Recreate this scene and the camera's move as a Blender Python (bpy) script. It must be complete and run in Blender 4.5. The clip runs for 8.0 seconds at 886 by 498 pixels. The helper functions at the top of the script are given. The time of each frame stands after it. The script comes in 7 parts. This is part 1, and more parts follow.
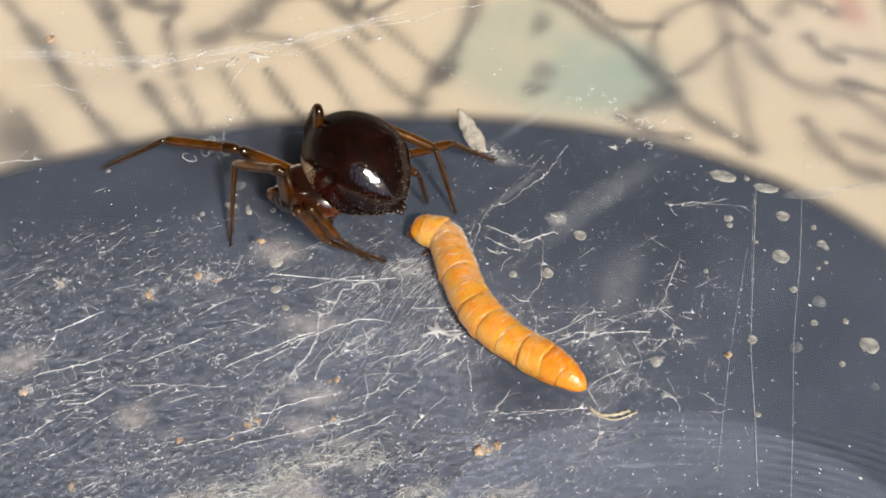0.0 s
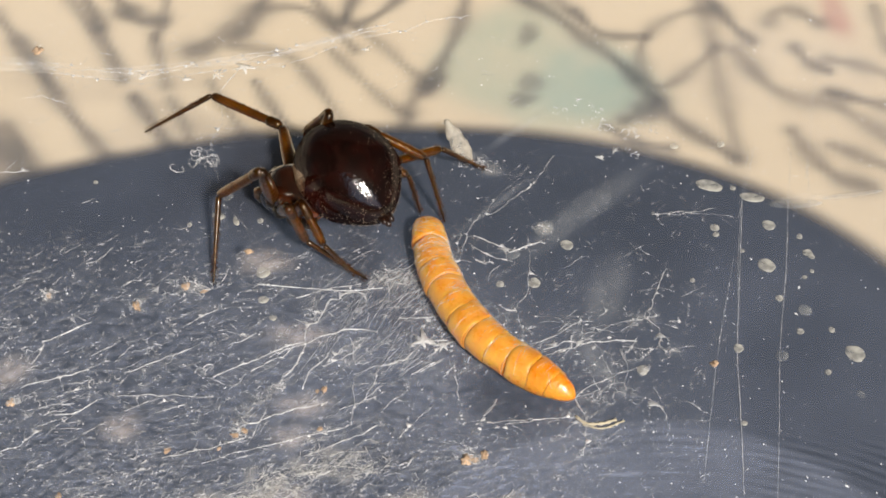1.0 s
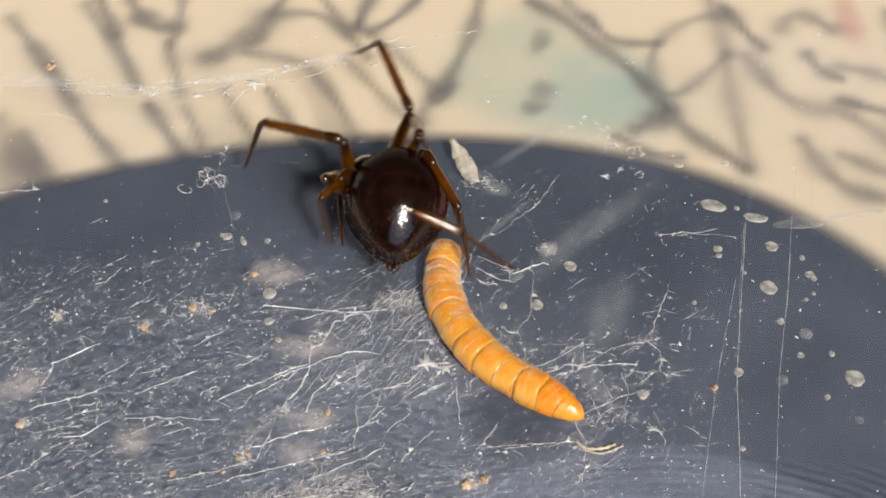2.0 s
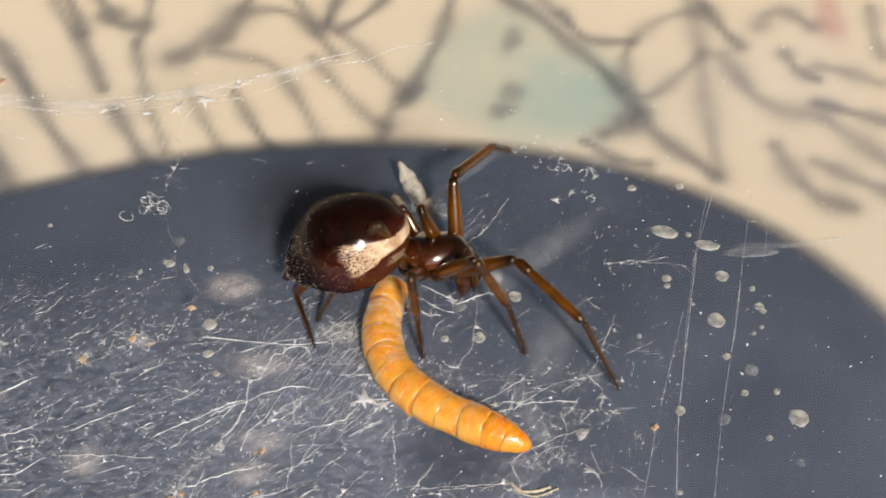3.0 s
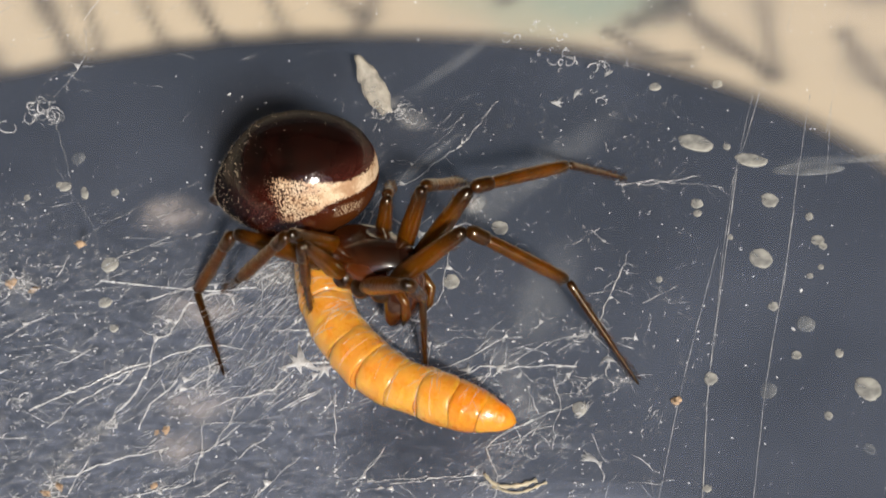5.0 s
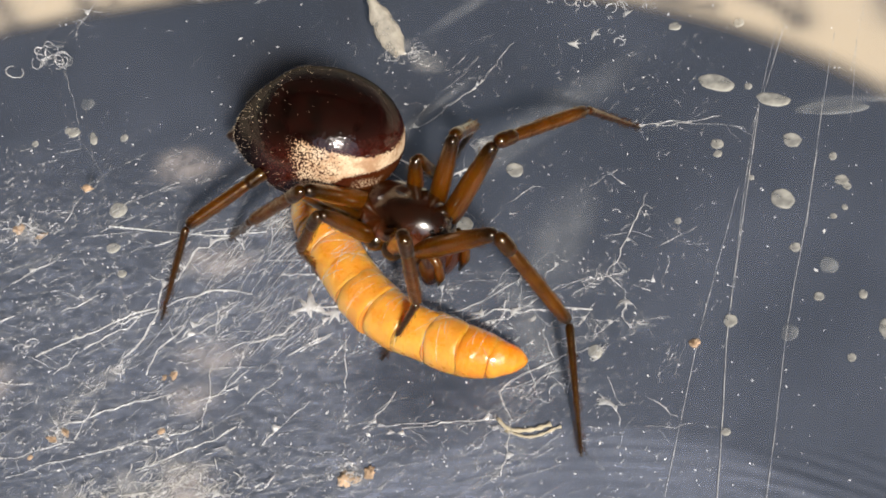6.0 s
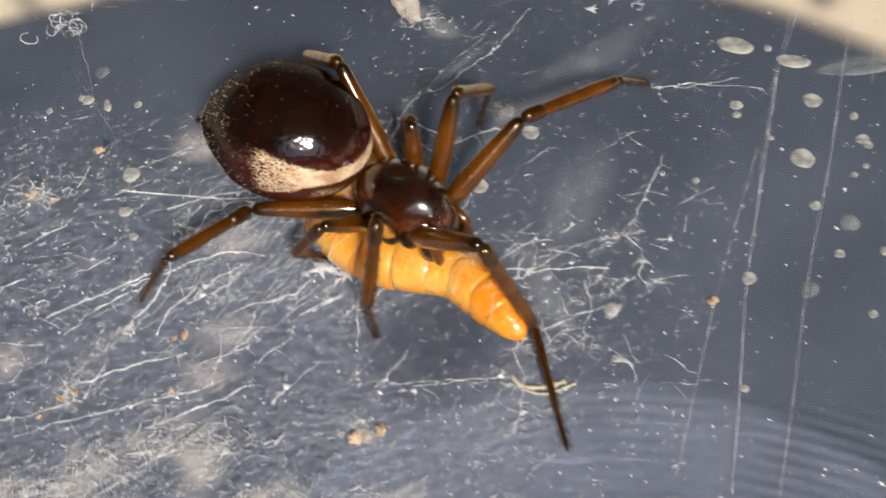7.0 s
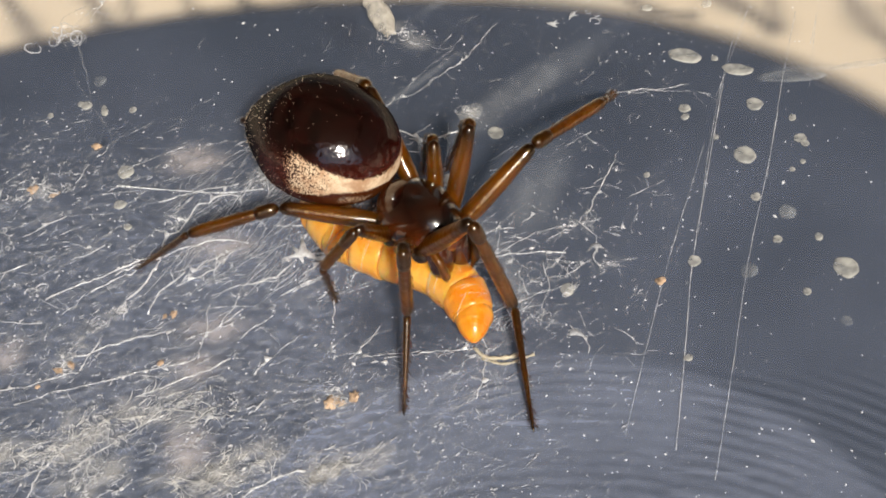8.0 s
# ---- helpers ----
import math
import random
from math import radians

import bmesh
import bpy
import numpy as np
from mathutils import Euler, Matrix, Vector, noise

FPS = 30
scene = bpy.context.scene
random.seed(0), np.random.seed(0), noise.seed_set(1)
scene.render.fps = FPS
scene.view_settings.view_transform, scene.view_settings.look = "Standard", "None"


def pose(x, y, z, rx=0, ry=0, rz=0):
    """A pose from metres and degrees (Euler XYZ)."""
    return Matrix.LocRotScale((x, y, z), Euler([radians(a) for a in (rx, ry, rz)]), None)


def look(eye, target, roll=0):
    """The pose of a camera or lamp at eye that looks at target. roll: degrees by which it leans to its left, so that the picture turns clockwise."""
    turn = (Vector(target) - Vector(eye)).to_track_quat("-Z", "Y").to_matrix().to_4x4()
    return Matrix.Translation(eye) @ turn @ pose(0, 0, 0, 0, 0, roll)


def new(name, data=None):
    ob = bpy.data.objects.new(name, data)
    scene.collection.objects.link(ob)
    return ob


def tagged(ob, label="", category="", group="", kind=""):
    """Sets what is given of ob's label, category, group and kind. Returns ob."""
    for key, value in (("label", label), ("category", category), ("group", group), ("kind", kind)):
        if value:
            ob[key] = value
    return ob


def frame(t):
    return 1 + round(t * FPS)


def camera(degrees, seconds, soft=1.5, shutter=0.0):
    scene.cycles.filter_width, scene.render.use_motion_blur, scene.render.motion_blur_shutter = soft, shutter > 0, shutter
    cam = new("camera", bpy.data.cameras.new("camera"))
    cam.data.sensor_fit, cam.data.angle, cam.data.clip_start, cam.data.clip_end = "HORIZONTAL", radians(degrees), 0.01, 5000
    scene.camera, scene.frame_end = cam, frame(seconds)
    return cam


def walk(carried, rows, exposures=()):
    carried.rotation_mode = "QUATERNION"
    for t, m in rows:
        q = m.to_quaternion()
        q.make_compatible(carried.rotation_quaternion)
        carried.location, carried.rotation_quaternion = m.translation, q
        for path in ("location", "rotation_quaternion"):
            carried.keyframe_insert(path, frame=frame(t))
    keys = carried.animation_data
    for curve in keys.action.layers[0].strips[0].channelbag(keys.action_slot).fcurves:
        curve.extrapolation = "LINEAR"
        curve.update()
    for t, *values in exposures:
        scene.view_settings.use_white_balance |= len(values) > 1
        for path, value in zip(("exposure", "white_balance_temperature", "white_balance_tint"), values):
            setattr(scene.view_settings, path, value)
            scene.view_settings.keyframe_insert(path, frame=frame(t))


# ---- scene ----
MM = 0.001

# ---- camera ----
PATH = [
    (0, (0.00045, -0.05961, 0.06890), (0.00002, -0.00023, 0.0), -0.04),
    (0.5, (0.00032, -0.05915, 0.06861), (0.00012, 0.00054, 0.0), 0.12),
    (1, (0.00073, -0.05987, 0.06891), (0.00073, 0.00050, 0.0), 0.10),
    (1.5, (0.00073, -0.06015, 0.06973), (0.00056, 0.00111, 0.0), 0.01),
    (2.8, (0.00760, -0.05219, 0.07437), (0.00255, 0.00346, 0.0), -3.73),
    (3, (0.00839, -0.05195, 0.07437), (0.00351, 0.00404, 0.0), -3.58),
    (3.5, (0.00965, -0.05227, 0.07189), (0.00414, 0.00231, 0.0), -4.28),
    (3.7, (0.00765, -0.05118, 0.07356), (0.00476, 0.00240, 0.0), -1.96),
    (3.8, (0.00807, -0.04929, 0.07040), (0.00523, 0.00177, 0.0), -2.13),
    (3.9, (0.00993, -0.04245, 0.06378), (0.00591, 0.00198, 0.0), -3.16),
    (4, (0.01254, -0.03884, 0.06056), (0.00621, 0.00214, 0.0), -6.86),
    (4.5, (0.01183, -0.03875, 0.05931), (0.00547, 0.00139, 0.0), -6.98),
    (5, (0.01222, -0.03924, 0.05795), (0.00523, -0.00031, 0.0), -8.02),
    (5.2, (0.01071, -0.03860, 0.05736), (0.00444, -0.00118, 0.0), -7.32),
    (6.3, (0.01380, -0.04040, 0.05467), (0.00495, -0.00407, 0.0), -11.31),
    (6.5, (0.01328, -0.04078, 0.05366), (0.00452, -0.00459, 0.0), -11.22),
    (6.8, (0.01341, -0.04122, 0.05204), (0.00401, -0.00486, 0.0), -11.86),
    (7, (0.01401, -0.04200, 0.05291), (0.00444, -0.00505, 0.0), -11.89),
    (7.2, (0.01545, -0.04442, 0.05392), (0.00502, -0.00575, 0.0), -12.31),
    (7.5, (0.01545, -0.04773, 0.05474), (0.00540, -0.00685, 0.0), -11.19),
    (8, (0.01558, -0.04829, 0.05478), (0.00577, -0.00573, 0.0), -10.45),
]
cam = camera(30.0, 8.0, soft=1.8, shutter=0.5)
walk(cam, [(t, look(eye, target, roll)) for t, eye, target, roll in PATH], [(0.0, 0.0), (3.0, -0.05), (4.5, -0.17), (5.2, -0.12), (6.5, 0.08), (8.0, 0.03)])

# ---- light ----
SUN = Vector((0.27, -0.66, 0.70)).normalized()
world = bpy.data.worlds.new("sky")
scene.world = world
world.use_nodes = True
sky = world.node_tree.nodes.new("ShaderNodeTexSky")
sky.sky_type, sky.sun_disc = "NISHITA", False
sky.sun_elevation = math.asin(SUN.z)
sky.sun_rotation = math.atan2(SUN.x, SUN.y)
back = world.node_tree.nodes["Background"]
back.inputs["Strength"].default_value = 0.15
world.node_tree.links.new(sky.outputs["Color"], back.inputs["Color"])
sun_data = bpy.data.lights.new("sun", "SUN")
sun_data.energy, sun_data.angle, sun_data.color = 4.8, radians(6.5), (1.0, 0.93, 0.825)
sun = new("sun", sun_data)
sun.matrix_world = look(SUN * 0.4, (0, 0, 0))
scene.view_settings.exposure = 0.0


# ---- materials ----
class Nodes:
    """A material's node tree, with short ways to add nodes to it."""

    def __init__(self, name):
        self.material = bpy.data.materials.new(name)
        self.material.use_nodes = True
        self.tree = self.material.node_tree
        self.shader = self.tree.nodes["Principled BSDF"]
        self.out = self.tree.nodes["Material Output"]

    def add(self, kind, **values):
        node = self.tree.nodes.new("ShaderNode" + kind)
        for key, value in values.items():
            node.inputs[key.replace("_", " ")].default_value = value
        return node

    def link(self, a, b):
        self.tree.links.new(a, b)

    def place(self, space="Object"):
        return self.add("TexCoord").outputs[space]

    def noise(self, where, scale, detail=3.0, rough=0.55):
        node = self.add("TexNoise", Scale=scale, Detail=detail, Roughness=rough)
        self.link(where, node.inputs["Vector"])
        return node.outputs["Fac"]

    def ramp(self, fac, *stops):
        node = self.add("ValToRGB")
        while len(node.color_ramp.elements) < len(stops):
            node.color_ramp.elements.new(0.5)
        for element, (at, colour) in zip(node.color_ramp.elements, stops):
            element.position = at
            element.color = (*colour, 1) if isinstance(colour, tuple) else (colour, colour, colour, 1)
        self.link(fac, node.inputs["Fac"])
        return node.outputs["Color"]

    def math(self, how, a, b=0.0):
        node = self.add("Math")
        node.operation = how
        for socket, value in zip(node.inputs, (a, b)):
            if isinstance(value, (int, float)):
                socket.default_value = value
            else:
                self.link(value, socket)
        return node.outputs[0]

    def span(self, fac, low, high, start=0.0, end=1.0):
        node = self.add("MapRange", From_Min=low, From_Max=high, To_Min=start, To_Max=end)
        node.interpolation_type = "SMOOTHSTEP"
        self.link(fac, node.inputs["Value"])
        return node.outputs["Result"]

    def mix(self, fac, a, b):
        node = self.add("Mix")
        node.data_type = "RGBA"
        for socket, value in ((node.inputs["Factor"], fac), (node.inputs["A"], a), (node.inputs["B"], b)):
            socket = [s for s in node.inputs if s.name == socket.name and s.enabled][0]
            if isinstance(value, tuple):
                socket.default_value = (*value, 1)
            elif isinstance(value, (int, float)):
                socket.default_value = value
            else:
                self.link(value, socket)
        return [s for s in node.outputs if s.enabled][0]

    def axes(self, where):
        node = self.add("SeparateXYZ")
        self.link(where, node.inputs[0])
        return node.outputs

    def set(self, **values):
        for key, value in values.items():
            socket = self.shader.inputs[key.replace("_", " ")]
            if isinstance(value, (int, float)):
                socket.default_value = value
            elif isinstance(value, tuple):
                socket.default_value = (*value, 1) if len(value) == 3 and socket.type == "RGBA" else value
            else:
                self.link(value, socket)
        return self

    def bump(self, height, strength, distance):
        node = self.add("Bump", Strength=strength, Distance=distance)
        self.link(height, node.inputs["Height"])
        self.link(node.outputs["Normal"], self.shader.inputs["Normal"])
        return self

    def glossed(self, share, rough):
        """Lays an even gloss over the surface."""
        gloss, both = self.add("BsdfGlossy", Roughness=rough), self.add("MixShader")
        both.inputs[0].default_value = share
        for link in list(self.shader.inputs["Normal"].links):
            self.link(link.from_socket, gloss.inputs["Normal"])
        self.link(self.shader.outputs[0], both.inputs[1])
        self.link(gloss.outputs[0], both.inputs[2])
        self.link(both.outputs[0], self.out.inputs["Surface"])
        return self

    def see_through(self, share):
        """Lets the share (a number or a socket) of the light straight through."""
        clear, both = self.add("BsdfTransparent"), self.add("MixShader")
        if isinstance(share, (int, float)):
            both.inputs[0].default_value = share
        else:
            self.link(share, both.inputs[0])
        self.link(self.shader.outputs[0], both.inputs[1])
        self.link(clear.outputs[0], both.inputs[2])
        self.link(both.outputs[0], self.out.inputs["Surface"])
        return self


def cloth_material():
    """Cream cotton; the print's inks lie in the mesh's own colour layers."""
    n = Nodes("printed_cotton")
    where = n.place()
    weave = n.noise(where, 900, 2)
    stain = n.noise(where, 35, 4)
    cloth = n.mix(stain, (0.65, 0.535, 0.385), (0.75, 0.645, 0.49))
    patches, lines = n.add("Attribute"), n.add("Attribute")
    patches.attribute_name, lines.attribute_name = "patches", "lines"
    sage, mint, pink = n.add("SeparateColor"), None, None
    n.link(patches.outputs["Color"], sage.inputs[0])
    sage, mint, pink = sage.outputs
    uneven = n.span(n.noise(where, 220, 4), 0.25, 0.7, 0.72, 1.0)
    for cover, ink in ((sage, (0.42, 0.46, 0.36)), (mint, (0.33, 0.43, 0.37)), (pink, (0.50, 0.25, 0.20)), (lines.outputs["Fac"], (0.075, 0.072, 0.07))):
        cloth = n.mix(n.math("MULTIPLY", cover, uneven), cloth, ink)
    n.set(Base_Color=cloth, Roughness=0.9, Specular_IOR_Level=0.15)
    return n.bump(weave, 0.25, 0.0002).material


def pad_material():
    n = Nodes("blue_grey_plastic")
    where = n.place()
    cloud = n.noise(where, 60, 4)
    fine = n.noise(where, 700, 3)
    n.set(Base_Color=n.mix(cloud, (0.0146, 0.0232, 0.0400), (0.0260, 0.0380, 0.0605)), Roughness=0.55)
    n.bump(fine, 0.02, 0.0001)
    rim = n.span(n.axes(n.place("UV"))[1], 0.0, 1.0)
    return n.see_through(rim).material


BARE = (0.0044, -0.0092, 0)


def tub_material(haze):
    """Clear plastic, hazed by fine scratches and dust."""
    n = Nodes("clear_plastic")
    where = n.place()
    patches = n.span(n.noise(where, 45, 5), 0.35, 0.75)
    stretched = n.add("Mapping")
    n.link(where, stretched.inputs["Vector"])
    stretched.inputs["Rotation"].default_value = (0, 0, radians(-24))
    stretched.inputs["Scale"].default_value = (180, 2600, 1)
    rubbed = n.span(n.noise(stretched.outputs[0], 1.0, 3, 0.6), 0.55, 0.8)
    x, y, _ = n.axes(where)
    side = n.span(n.math("ADD", n.math("MULTIPLY", n.math("MAXIMUM", n.math("ADD", x, 0.003), 0.0), 0.6), y), -0.007, 0.004, 1.0, 0.03)
    cover = n.math("MULTIPLY", n.math("ADD", haze, n.math("MULTIPLY", patches, 0.10)), n.span(n.math("ADD", y, n.math("MULTIPLY", x, -0.5)), 0.003, 0.018, 1.0, 0.6))
    cover = n.math("ADD", cover, n.math("MULTIPLY", n.math("MULTIPLY", rubbed, side), 0.16))
    grainy = n.add("Mapping")
    n.link(where, grainy.inputs["Vector"])
    grainy.inputs["Rotation"].default_value = (0, 0, radians(-38))
    grainy.inputs["Scale"].default_value = (1500, 3300, 1)
    stipple = n.span(n.noise(grainy.outputs[0], 1.0, 4, 0.66), 0.32, 0.78)
    away = n.add("VectorMath")
    away.operation = "DISTANCE"
    n.link(where, away.inputs[0])
    away.inputs[1].default_value = (0.011, -0.026, 0)
    mould = n.add("VectorMath")
    mould.operation = "DISTANCE"
    n.link(where, mould.inputs[0])
    mould.inputs[1].default_value = (0.0116, -0.0375, 0)
    ridge = n.math("SINE", n.math("MULTIPLY", n.math("ADD", mould.outputs["Value"], n.math("MULTIPLY", n.noise(where, 120, 2), 0.0005)), 2 * math.pi / 0.00052))
    worn = n.span(away.outputs["Value"], 0.0145, 0.0153, 1.0, 0.0)
    bare = n.add("VectorMath")
    bare.operation = "DISTANCE"
    n.link(where, bare.inputs[0])
    bare.inputs[1].default_value = BARE
    kept = n.span(bare.outputs["Value"], 0.0008, 0.0042, 0.5, 1.0)
    cover = n.math("MULTIPLY", cover, kept)
    mottle = n.math("MULTIPLY", n.math("MULTIPLY", stipple, n.math("MULTIPLY", side, kept)), n.span(x, 0.0, 0.010, 0.215, 0.09))
    cover = n.math("ADD", cover, mottle)
    near = n.math("MAXIMUM", worn, n.span(y, -0.0135, -0.011, 1.0, 0.0))
    cover = n.math("ADD", cover, n.math("MULTIPLY", worn, n.span(n.noise(where, 260, 4), 0.3, 0.7, 0.07, 0.12)))
    uneven = n.span(n.noise(where, 300, 3), 0.35, 0.65, 0.2, 1.0)
    cover = n.math("ADD", cover, n.math("MULTIPLY", n.math("MULTIPLY", n.math("MULTIPLY", near, uneven), ridge), 0.045))
    n.set(Base_Color=(0.53, 0.60, 0.82), Roughness=0.35, Specular_IOR_Level=0.4)
    n.bump(rubbed, 0.15, 0.00004)
    return n.see_through(n.math("SUBTRACT", 1.0, cover)).material


def wall_material():
    """The tub's clear sides."""
    n = Nodes("clear_wall")
    fog = n.span(n.noise(n.place(), 80, 3), 0.3, 0.8, 0.90, 0.96)
    n.set(Base_Color=(0.6, 0.65, 0.7), Roughness=0.2)
    return n.see_through(fog).material


def thread_material(name, uneven, most, least=0.15):
    """Silk so fine that much of the floor shows through it, each thread a little different."""
    n = Nodes(name)
    own = n.add("NewGeometry").outputs["Random Per Island"]
    # the finer noise breaks up the cover to imitate glints along each thread
    patchy = n.math("MULTIPLY", n.span(n.noise(n.place(), 700, 3), 0.3, 0.65, 0.25, 1.0), n.span(n.noise(n.place(), 2600, 2), 0.42, 0.62))
    n.set(Base_Color=(0.90, 0.91, 0.94), Roughness=0.22, Specular_IOR_Level=1.0, Coat_Weight=0.6, Coat_Roughness=0.12)
    cover = n.math("MULTIPLY", n.math("POWER", own, uneven), n.math("ADD", least, n.math("MULTIPLY", patchy, most - least)))
    return n.see_through(n.math("SUBTRACT", 1.0, cover)).material


def residue_material(name, colour, thin, thick):
    """A dried film that lets some of the floor show, unevenly thick."""
    n = Nodes(name)
    where = n.place()
    cloud = n.noise(where, 1100, 4)
    n.set(Base_Color=n.mix(n.noise(where, 2600, 3), tuple(0.75 * c for c in colour), tuple(min(1, 1.2 * c) for c in colour)), Roughness=0.6)
    n.bump(cloud, 0.4, 0.00005)
    return n.see_through(n.span(cloud, 0.3, 0.7, 1 - thin, 1 - thick)).material


def pale_patch_material(name, colour, most):
    """Pale cover that thins out towards its rim (v runs outwards)."""
    n = Nodes(name)
    v = n.axes(n.place("UV"))[1]
    cloudy = n.span(n.noise(n.place(), 900, 4), 0.25, 0.75, 0.35, 1.0)
    n.set(Base_Color=colour, Roughness=0.95, Specular_IOR_Level=0.1)
    cover = n.math("MULTIPLY", n.math("MULTIPLY", n.span(v, 0.1, 1.0, 1.0, 0.0), cloudy), most)
    return n.see_through(n.math("SUBTRACT", 1.0, cover)).material


def plain(name, colour, rough, spread=0.25, scale=300, bump=0.0, **more):
    n = Nodes(name)
    where = n.place()
    low = tuple(c * (1 - spread) for c in colour)
    high = tuple(min(1, c * (1 + spread)) for c in colour)
    grain = n.noise(where, scale, 4)
    n.set(Base_Color=n.mix(n.span(grain, 0.3, 0.7), low, high), Roughness=rough, **more)
    if bump:
        n.bump(n.noise(where, scale * 4, 3), bump, 0.00006)
    return n.material


def abdomen_material():
    """Glossy maroon-black cuticle with a speckled cream crescent, broad on the flanks."""
    n = Nodes("abdomen_cuticle")
    where = n.place()
    x, y, z = n.axes(where)
    wobble = n.noise(where, 1500, 4, 0.65)
    coarse = n.noise(where, 420, 3)
    cell = n.add("TexVoronoi", Scale=13000.0)
    n.link(where, cell.inputs["Vector"])
    grain = n.math("ADD", n.math("MULTIPLY", cell.outputs["Distance"], 0.62), n.math("MULTIPLY", wobble, 0.5))
    shift = n.math("MULTIPLY", n.math("SUBTRACT", coarse, 0.5), 0.0009)
    height = n.math("ADD", z, shift)
    low = n.span(x, 0.0002, 0.0030, -0.00115, -0.00050)
    top = n.span(x, 0.0004, 0.0030, 0.00150, 0.00060)
    under = n.math("SUBTRACT", top, height)
    over = n.math("SUBTRACT", height, low)
    band = n.math("MULTIPLY", n.span(over, -0.00015, 0.00035), n.span(under, -0.00005, 0.00045))
    band = n.math("MULTIPLY", band, n.span(n.math("ADD", x, shift), -0.0016, 0.0007))
    firm = n.span(x, 0.0008, 0.0030, 0.0, 0.35)
    band = n.span(n.math("SUBTRACT", n.math("ADD", band, firm), grain), 0.25, 0.54)
    band = n.math("MULTIPLY", band, n.math("MULTIPLY", n.span(over, -0.0002, 0.0), n.span(under, -0.00010, 0.00010)))
    side = n.math("ABSOLUTE", y)
    spot = n.math("MULTIPLY", n.span(height, -0.0013, -0.0011), n.span(height, -0.0008, -0.0006, 1.0, 0.0))
    spot = n.math("MULTIPLY", n.math("MULTIPLY", spot, n.span(side, 0.0009, 0.0012)), n.math("MULTIPLY", n.span(side, 0.0021, 0.0018), n.span(x, 0.0012, 0.0018)))
    spot = n.math("MULTIPLY", spot, n.span(grain, 0.62, 0.5))
    belly = n.span(n.math("ADD", z, n.math("MULTIPLY", x, -0.35)), -0.0005, -0.0026)
    base = n.mix(n.span(wobble, 0.35, 0.65), (0.0030, 0.0010, 0.0008), (0.0125, 0.0026, 0.0019))
    flank = n.math("MULTIPLY", n.span(z, 0.0014, 0.0002), n.span(x, -0.0026, 0.0006))
    base = n.mix(flank, base, (0.042, 0.0070, 0.0042))
    flecks = n.math("MULTIPLY", n.span(grain, 0.50, 0.36), n.math("MULTIPLY", n.span(z, 0.0013, 0.0006), n.span(z, -0.0016, -0.0008)))
    base = n.mix(n.math("MULTIPLY", flecks, n.span(x, -0.0024, -0.0008, 0.0, 0.5)), base, (0.11, 0.035, 0.028))
    base = n.mix(n.math("MULTIPLY", belly, n.span(x, -0.001, 0.0025)), base, (0.085, 0.024, 0.005))
    cream = n.mix(n.span(wobble, 0.35, 0.65), (0.48, 0.29, 0.17), (0.84, 0.65, 0.45))
    base = n.mix(n.math("MAXIMUM", band, n.math("MULTIPLY", spot, 0.75)), base, cream)
    n.set(Base_Color=base, Roughness=0.5, Specular_IOR_Level=0.0)
    pits = n.math("ADD", n.math("MULTIPLY", n.noise(where, 5200, 2), 0.5), n.noise(where, 1300, 3))
    n.bump(pits, 0.42, 0.00006)
    return n.glossed(0.062, 0.11).material


def leg_material(name, gain=1.0):
    """Translucent amber cuticle, dark towards the joints (u runs along the joint)."""
    n = Nodes(name)
    u = n.axes(n.place("UV"))[0]
    grain = n.noise(n.place(), 1600, 3)
    ends = n.math("ADD", n.span(u, 0.10, 0.0), n.span(u, 0.60, 0.92))
    blotch = n.span(n.noise(n.place(), 500, 3), 0.3, 0.7)
    amber = n.mix(blotch, (0.044 * gain, 0.0140 * gain, 0.0006), (0.098 * gain, 0.0325 * gain, 0.0014))
    amber = n.mix(n.span(grain, 0.5, 0.8, 0.0, 0.35), amber, (0.020, 0.006, 0.0010))
    n.set(Base_Color=n.mix(n.math("MINIMUM", ends, 0.95), amber, (0.0065, 0.0018, 0.0010)), Roughness=0.3, Specular_IOR_Level=0.3, Specular_Tint=(1.0, 0.75, 0.40), Coat_Weight=1.0, Coat_IOR=1.55, Coat_Roughness=0.14, Coat_Tint=(1.0, 0.91, 0.70))
    n.set(Subsurface_Weight=0.35, Subsurface_Radius=(0.0010, 0.00030, 0.00005), Subsurface_Scale=0.5)
    return n.bump(n.noise(n.place(), 4200, 3), 0.9, 0.00006).material


def carapace_material():
    """Smooth dark shield, redder and clearer towards its rim."""
    n = Nodes("carapace_cuticle")
    where = n.place()
    grain = n.noise(where, 900, 4)
    z = n.axes(where)[2]
    dark = n.mix(n.span(grain, 0.3, 0.7), (0.006, 0.0016, 0.0010), (0.026, 0.0055, 0.0018))
    rim = n.math("MULTIPLY", n.span(z, 0.00115, 0.0), n.span(n.noise(where, 1500, 3), 0.3, 0.65, 0.45, 1.0))
    n.set(Base_Color=n.mix(rim, dark, (0.105, 0.024, 0.0035)), Roughness=0.22, Coat_Weight=1.0, Coat_Roughness=0.10)
    n.set(Subsurface_Weight=0.12, Subsurface_Radius=(0.0008, 0.0002, 0.00005), Subsurface_Scale=0.4)
    return n.bump(n.noise(where, 1700, 3), 0.22, 0.00004).material


